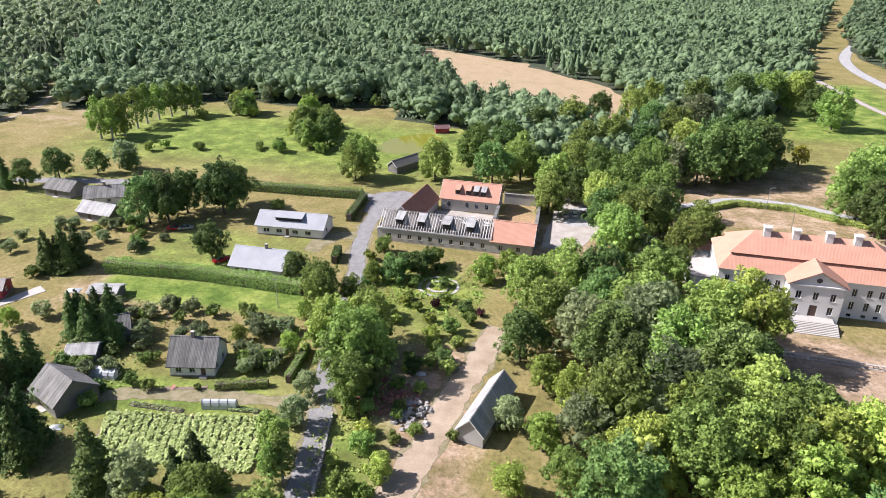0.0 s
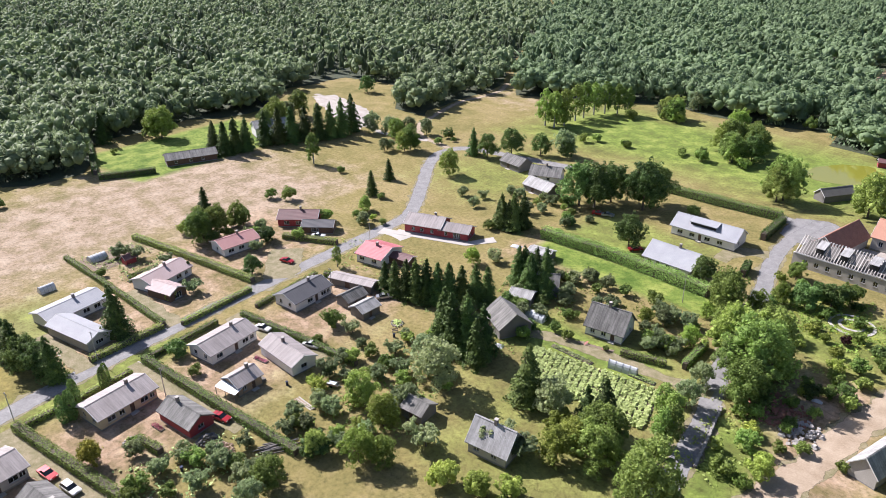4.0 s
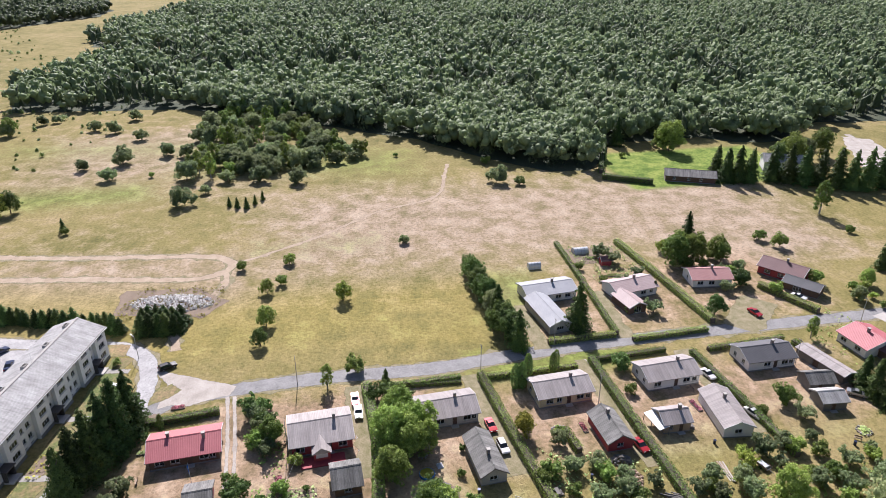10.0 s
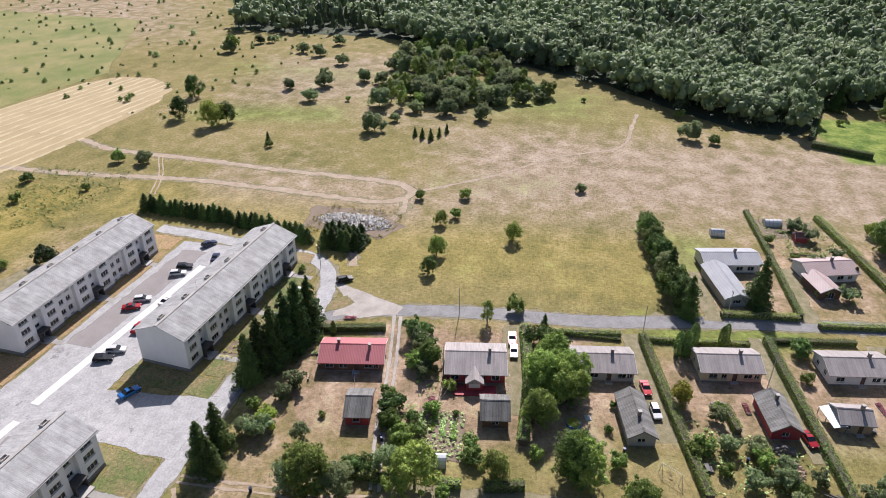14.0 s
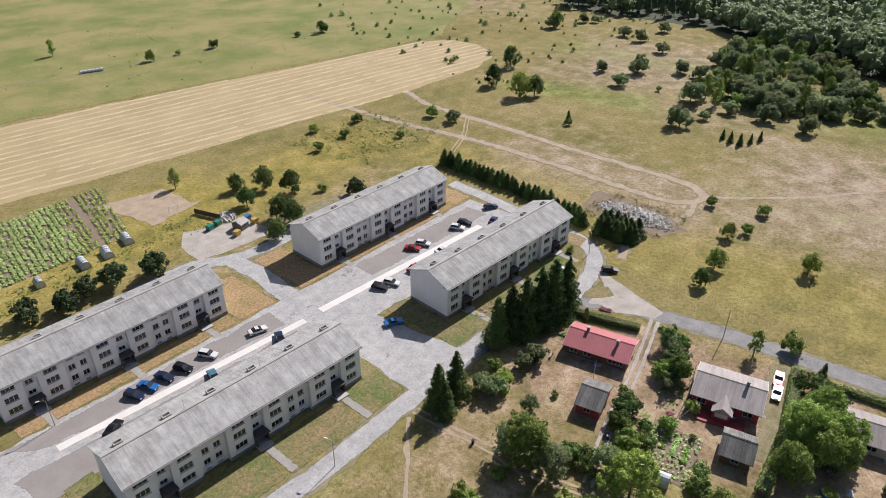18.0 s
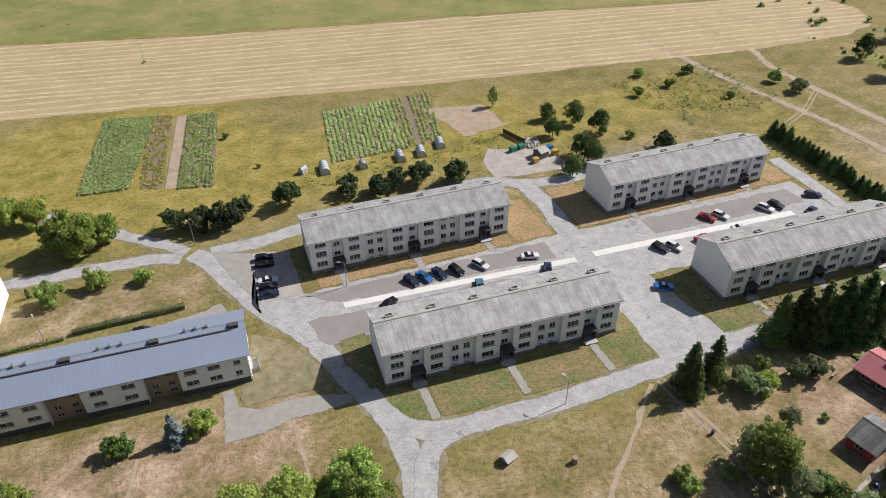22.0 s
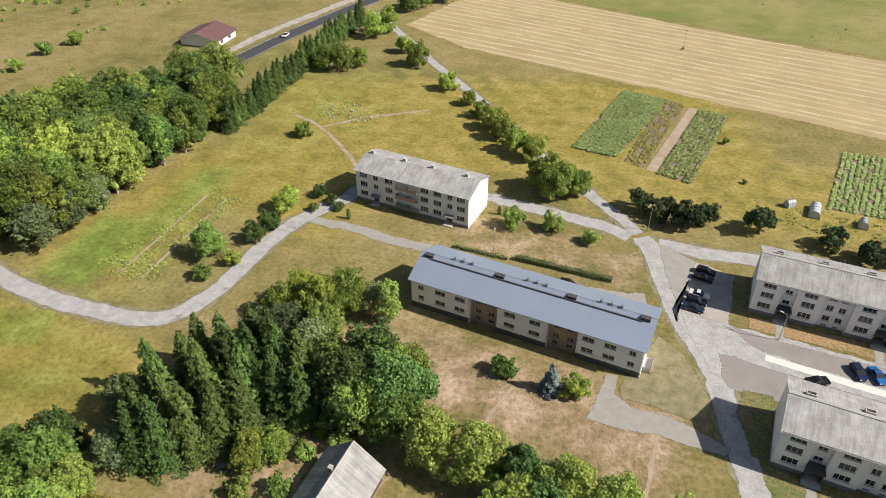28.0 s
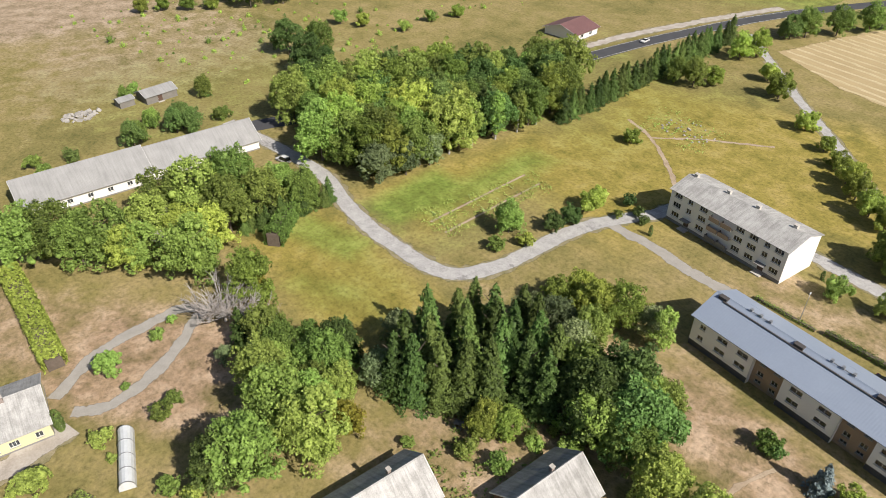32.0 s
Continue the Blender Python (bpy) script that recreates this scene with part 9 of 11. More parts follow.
for k in range(4):
    part("roof_panel", prism_x(bmesh.new(), [(0, 1.9), (2.6, 2.4), (2.6, 2.45), (0, 1.95)], k * 1.55, k * 1.55 + 1.52), M_FILM, ln)
for sx in (0.1, 3.0, 6.0):
    part("post", box_bm(sx, sx + 0.1, 0.05, 0.15, 0, 1.89), M_GREYWOOD, ln)
    part("post", box_bm(sx, sx + 0.1, 2.45, 2.55, 0, 2.36), M_GREYWOOD, ln)
for k in range(5):
    o = part("plank", box_bm(-2.8, 2.8, -0.13, 0.13, 0.0, 0.07), M_TANWOOD if k % 2 else M_CONCRETE)
    o.matrix_basis = pose(-104.4 + 0.1 * k, 58.7 + 0.2 * (k - 2), 0.075 * k, 0, 0, 8 + 4 * float(RNG.normal()))
    tagged(o, "long weathered plank lying in the garden", "plank", "plank pile")
ct = thing("cart", -105.3, 66.6, 0, 28, "small loaded garden trailer on two wheels", "trailer")
part("bed", box_bm(-1.4, 1.4, -0.75, 0.75, 0.5, 0.58), M_GREYWOOD, ct)
for sy in (-0.75, 0.72):
    part("side_board", box_bm(-1.4, 1.4, sy, sy + 0.03, 0.58, 1.0), M_TANWOOD, ct)
for sy in (-0.85, 0.78):
    part("wheel", tube(bmesh.new(), (0, sy, 0.32), (0, sy + 0.12, 0.32), 0.32, 0.32, 12), M_TYRE, ct)
part("drawbar", tube(bmesh.new(), (1.4, 0, 0.5), (2.6, 0, 0.35), 0.04, 0.04, 6), M_METAL, ct)
part("load", box_bm(-1.2, 0.9, -0.6, 0.6, 0.58, 0.95), M_FILM, ct, "pale sheet over the load")
for x, y, an in ((-103.3, -57.9, 15), (-97.3, -3.9, 100), (-113.1, 90.4, 60), (-109.7, 91.4, 150), (-106.5, 20.0, 10), (-131.0, 61.0, 15), (-185.0, 57.0, 100)):
    b = thing("garden_bench", x, y, 0, an, "simple wooden garden bench with backrest", "bench", "garden benches")
    part("seat", box_bm(-0.75, 0.75, -0.22, 0.22, 0.42, 0.47), M_TANWOOD, b)
    part("backrest", box_bm(-0.75, 0.75, 0.2, 0.25, 0.6, 0.95), M_TANWOOD, b)
    for sx in (-0.6, 0.6):
        part("leg", box_bm(sx - 0.04, sx + 0.04, -0.2, -0.12, 0, 0.42), M_GREYWOOD, b)
        part("leg", box_bm(sx - 0.04, sx + 0.04, 0.14, 0.2, 0, 0.95), M_GREYWOOD, b)
for x, y in ((-91.0, -37.0), (-90.2, -36.5), (-99.5, 9.0), (-112.5, 59.5), (-103.0, 31.5), (-111.5, 88.8), (-188.0, 52.5), (-72.5, -55.0)):
    bl = thing("rain_barrel", x, y, 0, 0, "blue plastic rain barrel in a garden", "barrel", "rain barrels")
    part("body", tube(bmesh.new(), (0, 0, 0), (0, 0, 0.95), 0.3, 0.3, 14), COL["dark blue"], bl)
    part("rim", tube(bmesh.new(), (0, 0, 0.95), (0, 0, 1.0), 0.32, 0.32, 14), COL["dark blue"], bl)
# clothes line
cl = thing("clothes_line", -100.6, -28.8, 0, 171, "clothes line between two grey posts", "clothes line")
for sx in (0, 13.8):
    part("post", tube(bmesh.new(), (sx, 0, 0), (sx, 0, 2.0), 0.06, 0.05, 7), M_METAL, cl)
    part("crossarm", box_bm(sx - 0.04, sx + 0.04, -0.6, 0.6, 1.94, 2.0), M_METAL, cl)
for sy in (-0.5, 0.5):
    part("line", tube(bmesh.new(), (0, sy, 1.97), (13.8, sy, 1.97), 0.012, 0.012, 4), M_FRAME, cl)
# raised beds and flower rows
M_BEDBOARD = M_GREYWOOD
for k, (x, y, an, L, W, fm) in enumerate(((-97.5, -30.5, 13, 4.6, 1.2, F_CROP), (-97.0, -28.2, 13, 4.6, 1.2, F_LIME), (-96.4, -25.9, 13, 4.6, 1.2, F_CROP), (-95.9, -23.6, 13, 4.6, 1.2, F_HEDGE), (-102.6, -30.0, 13, 4.2, 1.4, F_FLOWER), (-98.5, 3.5, 100, 1.2, 4.0, F_CROP), (-94.6, 4.9, 15, 7.5, 1.3, F_CROP),
                                         (-186.0, 54.0, 100, 5.0, 1.2, F_CROP), (-190.0, 57.0, 100, 4.0, 1.2, F_LIME), (-203.0, 54.0, 100, 6.0, 1.3, F_HEDGE), (-77.0, 114.4, 3, 11.0, 1.2, F_GREY), (-60.5, 118.0, 8, 6.0, 1.1, F_CROP), (-112.0, -58.0, 100, 6.0, 1.0, F_CROP), (-126.5, -57.5, 105, 3.0, 1.2, F_FLOWER), (-118.0, 33.0, 12, 3.2, 1.0, F_FLOWER), (-125.0, 60.0, 15, 4.0, 1.0, F_FLOWER))):
    e = thing("raised_bed", x, y, 0, an, "narrow garden bed with low boards and plants", "garden bed", "garden beds")
    part("soil", box_bm(-L / 2, L / 2, -W / 2, W / 2, 0, 0.16), M_SOIL, e)
    for sy in (-W / 2 - 0.04, W / 2):
        part("board", box_bm(-L / 2, L / 2, sy, sy + 0.04, 0, 0.22), M_BEDBOARD, e)
    for sx in (-L / 2 - 0.04, L / 2):
        part("board", box_bm(sx, sx + 0.04, -W / 2, W / 2, 0, 0.22), M_BEDBOARD, e)
    rng = np.random.default_rng(900 + k)
    n = int(L * W * 26)
    c = np.stack([(rng.random(n) - 0.5) * L * 0.94, (rng.random(n) - 0.5) * W * 0.9, 0.2 + 0.35 * rng.random(n)], 1)
    v, q = cards(c, unit(rng.normal(size=c.shape) * 0.5 + np.array([0, 0, 1.0])), 0.2 * (0.6 + rng.random(n)), rng)
    new("greenery", mesh_np("greenery", v, q, fm)).parent = e
# old stone wall beside the park lane
sw_ = thing("stone_wall", -43.6, 121.2, 0, -75.5, "low dark dry-stone wall along the lane", "wall")
rng = np.random.default_rng(77)
for k in range(34):
    for row in range(2):
        s = 0.42
        st = part("stone", box_bm(-0.3, 0.3, -0.25, 0.25, 0, 0.38), M_STONE, sw_)
        st.matrix_basis = pose(k * 0.6 + 0.3 * row, 0.06 * float(rng.normal()), 0.38 * row, 3 * float(rng.normal()), 3 * float(rng.normal()), 8 * float(rng.normal())) @ Matrix.Diagonal((0.85 + 0.3 * rng.random(), 0.8 + 0.4 * rng.random(), 1.0, 1))
for x, y, sx, sy, an in ((-91.3, 104.5, 2.4, 1.6, 20), (-31.0, 138.0, 2.0, 0.9, 10), (-33.2, 138.6, 1.2, 0.9, 30), (-125.6, 149.1, 3.4, 2.0, 15), (-106.9, 1.6, 1.5, 1.2, 20)):
    tp = bmesh.new()
    nn = 6
    gv = [[tp.verts.new((sx * (i / nn - 0.5), sy * (j / nn - 0.5), 0.12 + 0.55 * math.sin(math.pi * i / nn) * math.sin(math.pi * j / nn) + 0.06 * RNG.random())) for j in range(nn + 1)] for i in range(nn + 1)]
    for i in range(nn):
        for j in range(nn):
            tp.faces.new((gv[i][j], gv[i + 1][j], gv[i + 1][j + 1], gv[i][j + 1]))
    rim = [gv[i][0] for i in range(nn + 1)] + [gv[nn][j] for j in range(1, nn + 1)] + [gv[i][nn] for i in range(nn - 1, -1, -1)] + [gv[0][j] for j in range(nn - 1, 0, -1)]
    low = [tp.verts.new((v.co.x * 1.03, v.co.y * 1.03, 0)) for v in rim]
    for i in range(len(rim)):
        tp.faces.new((rim[i], rim[(i + 1) % len(rim)], low[(i + 1) % len(rim)], low[i]))
    o = part("tarpaulin", tp, M_FILM)
    o.matrix_basis = pose(x, y, 0, 0, 0, an)
    tagged(o, "crumpled pale tarpaulin over a low pile", "tarpaulin", "tarpaulins")


def low_plants(poly, spacing, seed, mat, label, size=0.3, height=0.5, name="low_plants"):
    """Weeds and garden plants too many to count, as small leaf clumps near the ground."""
    p = scatter(poly, spacing, seed, 0.7)
    rng = np.random.default_rng(seed)
    keep = np.array([noise.noise(Vector((x * 0.25, y * 0.25, seed))) > -0.08 for x, y in p])
    p = np.repeat(p[keep], 5, axis=0)
    n = len(p)
    c = np.stack([p[:, 0] + rng.normal(size=n) * spacing * 0.35, p[:, 1] + rng.normal(size=n) * spacing * 0.35, 0.06 + height * rng.random(n) ** 1.5], 1)
    v, q = tri_cards(c, unit(rng.normal(size=c.shape) * 0.5 + np.array([0, 0, 1.0])), size * (0.5 + rng.random(n)), rng)
    tagged(new(name, mesh_np(name, v, q, mat)), label, "plants", "", "stuff")


low_plants([(-52, 162), (-26, 162), (-24, 186), (-40, 192), (-54, 184)], 1.0, 501, F_LIME, "light green garden plants round the stone garden")
low_plants([(-50, 164), (-28, 164), (-28, 190), (-52, 186)], 1.6, 502, F_YELLOW, "yellow flowering plants round the stone garden", 0.22, 0.6)
low_plants([(-42, 100), (-34, 100), (-30, 150), (-42, 152), (-46, 124)], 1.2, 503, F_HEDGE, "weeds and low bushes beside the dirt track")
low_plants([(-112, 135), (-60, 132), (-60, 150), (-112, 150)], 1.5, 504, F_PARK, "garden greenery behind the cottage")
low_plants([(-110, 100), (-86, 100), (-90, 134), (-112, 134)], 1.6, 505, F_HEDGE, "garden greenery between old barns")
low_plants([(-106, 56), (-92, 50), (-80, 62), (-92, 100), (-108, 98)], 1.4, 506, F_PARK, "overgrown orchard greenery")
low_plants([(-118, -35), (-90, -35), (-84, -30), (-112, -30)], 1.5, 507, F_HEDGE, "garden greenery along the drive")
low_plants([(-112, 22), (-93, 26), (-88, 46), (-106, 46)], 1.6, 508, F_CROP, "garden greenery behind the cream bungalow")
low_plants([(-212, 46), (-188, 50), (-188, 68), (-212, 64)], 1.5, 509, F_CROP, "kitchen garden greenery behind the bungalow")
low_plants([(-125, 100), (-106, 104), (-112, 124), (-128, 116)], 2.0, 510, F_HEDGE, "garden greenery beside the spruces")
low_plants([(-170, 112), (-150, 100), (-126, 112), (-140, 126)], 2.2, 511, F_HEDGE, "garden greenery near the red house")
low_plants([(96, -166), (124, -168), (124, -188), (98, -188)], 1.6, 512, F_HEDGE, "garden beds in the golden meadow", 0.2, 0.4)
low_plants([(122, -82), (118, -122), (108, -120), (106, -82)], 0.9, 513, F_HEDGE, "green crop strip in the golden meadow", 0.2, 0.4)
low_plants([(-190, -165), (-146, -158), (-140, -200), (-186, -202)], 1.8, 514, F_HEDGE, "overgrown allotment greenery")
low_plants([(-86, -176), (-22, -172), (-22, -164), (-86, -164)], 1.8, 515, F_HEDGE, "weeds between greenhouses and pines")
low_plants([(60, -50), (40, -58), (38, -36), (62, -30)], 1.4, 516, F_HEDGE, "garden greenery between the grove houses")
low_plants([(-164, -90), (-184, -88), (-186, -62), (-168, -62)], 1.2, 517, F_YELLOW, "dry weeds on the rubble heap", 0.3, 0.9)

# ---- hedges ----
HEDGES = [
    ([(-119.7, -64), (-124.5, -47.5)], 1.6, 1.5), ([(-133.5, -15.5), (-114, -11.5), (-96, -10)], 2.2, 1.7), ([(-132.8, -12), (-136.3, 7)], 1.3, 1.3),
    ([(-137.3, 11.8), (-115, 17.5), (-91.5, 24)], 1.9, 1.7), ([(-136.6, 13.5), (-138.5, 25), (-140.7, 36)], 1.3, 1.2), ([(-143.6, 40), (-120, 44.2), (-92, 49.5)], 1.9, 1.6),
    ([(-143.5, 41.5), (-147.5, 60)], 1.3, 1.2), ([(-80.3, -41), (-81, -31.5)], 1.6, 1.7), ([(-82.5, -23), (-83, -19)], 1.5, 1.6), ([(-83.7, -15), (-85.8, -8)], 1.6, 1.8),
    ([(-151.5, 30.5), (-154.8, 49)], 1.5, 1.4), ([(-155.3, 49.5), (-185, 46.5), (-214, 43)], 1.4, 1.4), ([(-152.5, 53), (-157, 74.5)], 1.4, 1.3), ([(-161, 77.5), (-190, 70.5), (-215, 64)], 2.0, 1.7),
    ([(-182, 99.5), (-166, 109.5)], 2.0, 1.6), ([(-146.6, 66.5), (-125, 71.5), (-108, 75)], 1.6, 1.4), ([(-150.5, 94.5), (-135, 101)], 1.6, 1.4), ([(-147.5, 71), (-152.5, 93)], 1.3, 1.2),
    ([(-110, 30.5), (-117, 28.5)], 1.6, 1.5), ([(-69.3, 122.6), (-59.5, 126.3)], 1.6, 1.6), ([(-56, 128), (-57.3, 140)], 1.4, 2.0),
    ([(49.3, -122.3), (36, -122.6)], 0.8, 0.7), ([(34.4, -123.6), (12, -124)], 1.2, 1.1), ([(-133.5, -5), (-135, 7)], 1.0, 0.8),
]
for pts, w, h in HEDGES:
    hedge(pts, w, h)
hedge([(-125, 161), (-99.5, 163.5), (-69, 163.2)], 3.0, 3.2, "tall dense green hedge between two plots", size=0.17, rough=0.5)
hedge([(-121.5, 226), (-100, 227), (-78, 229)], 2.4, 3.0, "tall dark hedge along the lane", F_DARK, size=0.18, rough=0.5)
hedge([(-77, 228), (-75.2, 209)], 2.0, 2.6, "tall dark hedge along the lane", F_DARK, size=0.18, rough=0.4)
hedge([(-69.5, 187), (-68, 180.5)], 1.8, 2.4, "block of clipped hedge beside the drive", F_DARK, size=0.26)
hedge([(-282.5, 75), (-275, 95)], 2.0, 2.4, "dark clipped hedge round the bright lawn", F_DARK, size=0.18)
hedge([(-290, 76), (-335, 88)], 2.0, 2.0, "dark clipped hedge round the bright lawn", F_DARK, size=0.18)
hedge([(26, 243), (43.6, 256.4), (61, 256), (74.5, 249), (90, 242)], 2.2, 1.4, "low green hedge following the curved drive", size=0.26)
for (ax, ay), (bx, by), count, sc in (((-165.5, -142.5), (-164.2, -111.5), 17, 0.4), ((-163.8, -108.0), (-162.4, -97.5), 6, 0.4), ((-161.8, -94.5), (-161.5, -93.5), 1, 0.3), ((-160.8, -91.5), (-158.8, -83.5), 5, 0.4)):
    for k in range(count):
        f = k / max(count - 1, 1)
        plant("spruce", ax + (bx - ax) * f + float(RNG.normal()) * 0.3, ay + (by - ay) * f, sc * (1.35 + 0.35 * float(RNG.random())), tall=0.66, group="conifer row at the flats")
for kx in range(3):
    for ky in range(5):
        plant("spruce", -163.6 + 2.4 * kx + float(RNG.normal()) * 0.3, -77.6 + 2.2 * ky + float(RNG.normal()) * 0.3, 0.62 + 0.12 * float(RNG.random()), tall=0.66, group="conifer clump at the corner")
hedge([(153, 4), (134, 3), (117, 2.5)], 4.0, 3.0, "broad bright green hedge beside the yard", F_LIME, size=0.28, rough=0.6)
hedge([(157, -64), (141, -60), (129, -48)], 4.0, 4.0, "tall clipped hedge at the lane corner", F_PARK, size=0.28, rough=0.6)
hedge([(84, 5), (80, 12)], 3.0, 1.6, "clipped hedge by the yellow house", F_HEDGE)

# spruce row along the meadow
for k in range(26):
    plant("spruce", 136.5 + k * 0.5 + RNG.normal() * 0.4, -152 - k * 4.3, 0.68 + 0.2 * RNG.random(), group="spruce row")
# wood between the lane and the main road
for x, y in scatter([(141, -76), (139, -150), (152, -180), (166, -178), (186, -130), (196, -95), (188, -78), (165, -78)], 7.4, 61):
    plant(("maple", "maple", "oak", "lime")[int(RNG.integers(4))], x, y, 0.9 + 0.45 * RNG.random(), group="wood by the lane")
for y in np.arange(-84, -150, -8.5):
    plant("birch" if RNG.random() < 0.5 else "willow", 139 + RNG.normal(), y, 1.0 + 0.35 * RNG.random(), group="wood by the lane")
for x, y in ((205, -108), (212, -100), (218, -112), (200, -88)):
    plant("oak", x, y, 0.75, group="wood by the lane")
# willow thicket in the meadow
for x, y in scatter([(-402, -124), (-405, -82), (-352, -58), (-320, -32), (-303, -37), (-296, -67), (-286, -98), (-290, -116), (-341, -119)], 6.6, 71):
    kd = ("willowbush", "willowbush", "willowbush", "birch", "bush")[int(RNG.integers(5))]
    if RNG.random() < 0.85:
        plant(kd, x, y, 0.5 + 0.5 * RNG.random() if kd in ("willow", "birch") else 1.3 + 1.6 * RNG.random(), group="willow thicket")


def loose_bushes(name, poly, spacing, seed, mat, label, lo, hi, tall=0.9, power=1.0, leaf=0.2):
    """Scattered small bushes, too many to count, joined: an uneven mass of leaf clumps each."""
    rng = np.random.default_rng(seed)
    p = scatter(poly, spacing, seed, 0.8)
    p = p[np.array([noise.noise(Vector((x * 0.02, y * 0.02, seed))) > -0.25 + 0.5 * rng.random() - 0.25 for x, y in p])]
    w = lo + (hi - lo) * rng.random(len(p)) ** power
    v0, f0 = tree_masses(p, w * tall * 0.85, w * 0.8, False, rng)
    idx = np.repeat(np.arange(len(p)), 70)
    d = unit(rng.normal(size=(len(idx), 3)) + np.array([0, 0, 0.5]))
    d[:, 2] = np.abs(d[:, 2])
    c = np.concatenate([p[idx], np.zeros((len(idx), 1))], 1) + d * np.stack([w[idx] * 0.5, w[idx] * 0.5, w[idx] * tall], 1) * rng.uniform(0.75, 1.1, (len(idx), 1))
    v, f = tri_cards(c, unit(d + rng.normal(size=d.shape) * 0.6), leaf * (0.5 + 0.5 * w[idx] / hi) * (0.6 + 0.8 * rng.random(len(idx))), rng)
    return tagged(new(name, mesh_np(name, np.concatenate([v0, v]), np.concatenate([f0, f + len(v0)]), mat)), label, "bush", "", "stuff")


HEATH = [(-235, -175), (-262, -300), (-330, -420), (-700, -620), (-1000, -520), (-780, -450), (-640, -340), (-560, -285), (-480, -290), (-420, -262), (-412, -180), (-330, -172)]
loose_bushes("juniper_bushes", HEATH, 15, 81, F_DARK, "low dark junipers scattered over the pale heath", 0.8, 3.2, 0.9, 1.8, 0.4)
loose_bushes("willow_scrub", HEATH, 34, 82, F_GREY, "grey-green willow scrub scattered over the heath", 1.5, 6.0, 0.7, 2.0, 0.5)
FAR_FIELD = [(190, -90), (345, -40), (345, -330), (232, -250), (245, -170)]
loose_bushes("weedy_bushes", FAR_FIELD, 8, 91, F_LIME, "small light green bushes in the dry far field", 0.5, 3.0, 0.7, 2.4, 0.3)
loose_bushes("dark_bushes", FAR_FIELD, 19, 92, F_PARK, "green bushes scattered in the dry far field", 0.8, 4.5, 0.8, 2.0, 0.35)
loose_bushes("pasture_tufts", [(110, -345), (-240, -275), (-300, -300), (-240, -420), (-20, -480), (130, -430)], 14, 93, F_HEDGE, "coarse grass tufts in the pasture", 0.3, 0.9, 0.35, 1.5, 0.25)
# trees in the pasture behind the stubble
for kd, x, y, k in (("birch", -133.3, -381.1, 0.7), ("maple", -161.9, -335.2, 0.42), ("bush", -177.3, -335.8, 1.0), ("shrub", -197, -333.9, 1.5), ("oak", -36, -456, 0.8), ("oak", -43, -446, 0.5), ("limebush", -44, -442, 1.6), ("maple", -52, -452, 0.7),
                    ("maple", -64, -437, 0.7), ("oak", -69, -440, 0.6), ("limebush", -59, -438, 1.8), ("spruce", -78, -435, 0.4), ("limebush", -80, -433, 1.2), ("willow", -90, -462, 1.0), ("oak", -42, -520, 1.1), ("oak", -52, -512, 0.9), ("spruce", -64, -482, 0.35),
                    ("spruce", -70, -486, 0.3), ("spruce", -60, -490, 0.4), ("shrub", -126, -506, 1.6), ("shrub", -83, -470, 1.3)):
    plant(kd, x, y, k, group="pasture trees and bushes")
# dark spruces and fruit trees between the gardens and the old cottages
for kd, x, y, k in (("spruce", -131, 101.5, 0.7), ("spruce", -127.6, 102.2, 0.8), ("spruce", -124.3, 103.6, 0.85), ("spruce", -121.5, 104.6, 0.92), ("spruce", -118.8, 106, 0.95), ("spruce", -116.2, 107.6, 0.9), ("spruce", -113.4, 109, 0.95), ("spruce", -110.8, 111.3, 0.9), ("spruce", -108.8, 114.4, 0.9), ("spruce", -107.6, 117.5, 0.8),
                    ("spruce", -104.2, 99.4, 0.95), ("spruce", -101.2, 96.2, 1.1), ("spruce", -97.6, 95.4, 1.15), ("spruce", -94.2, 97.2, 1.1), ("spruce", -91.4, 99.6, 1.0), ("spruce", -96.8, 99.6, 1.1), ("spruce", -89.8, 95.6, 0.9), ("spruce", -102.7, 129, 0.95), ("spruce", -99.2, 130.8, 0.9),
                    ("spruce", -72.3, 93.0, 1.1), ("spruce", -56.6, 97.6, 0.95), ("spruce", -59.6, 96.2, 0.75), ("willow", -66.0, 93.6, 0.95), ("limebush", -62.6, 91.2, 1.9), ("willow", -89.0, 83.0, 1.25), ("willow", -97.0, 86.0, 0.85), ("maple", -96.1, 67.5, 0.6), ("lime", -87.0, 66.5, 0.6), ("lime", -78.8, 60.0, 0.48),
                    ("apple", -77.0, 69.0, 1.5), ("lime", -82.5, 57.0, 0.6), ("maple", -53.0, 92.5, 0.8), ("maple", -50.8, 88.0, 0.75), ("lime", -57.0, 84.0, 0.6), ("apple", -62.5, 80.5, 1.5), ("apple", -67.5, 78.0, 1.6), ("birch", -47.0, 107.0, 0.8), ("birch", -46.2, 102.0, 0.75), ("shrub", -89.8, 52.2, 1.5), ("apple", -88.5, 74.5, 1.4)):
    plant(kd, x, y, k, group="trees by the old cottages")
# trees round the forest villa
for kd, x, y, k in (("willow", -261.8, 196, 1.0), ("willow", -251.2, 199, 0.95), ("willow", -246, 206, 0.9), ("maple", -243, 196, 0.75), ("willow", -233, 181, 0.62), ("maple", -227, 187.5, 0.7), ("willow", -240, 212, 0.8), ("maple", -300, 166, 1.1), ("willow", -306, 176, 1.1),
                    ("oak", -297, 158, 0.9), ("maple", -312, 186, 1.0), ("oak", -333, 246, 0.8), ("shrub", -228, 215, 1.6), ("bush", -222, 213, 0.9), ("birch", -291, 184, 0.9)):
    plant(kd, x, y, k, group="villa trees")

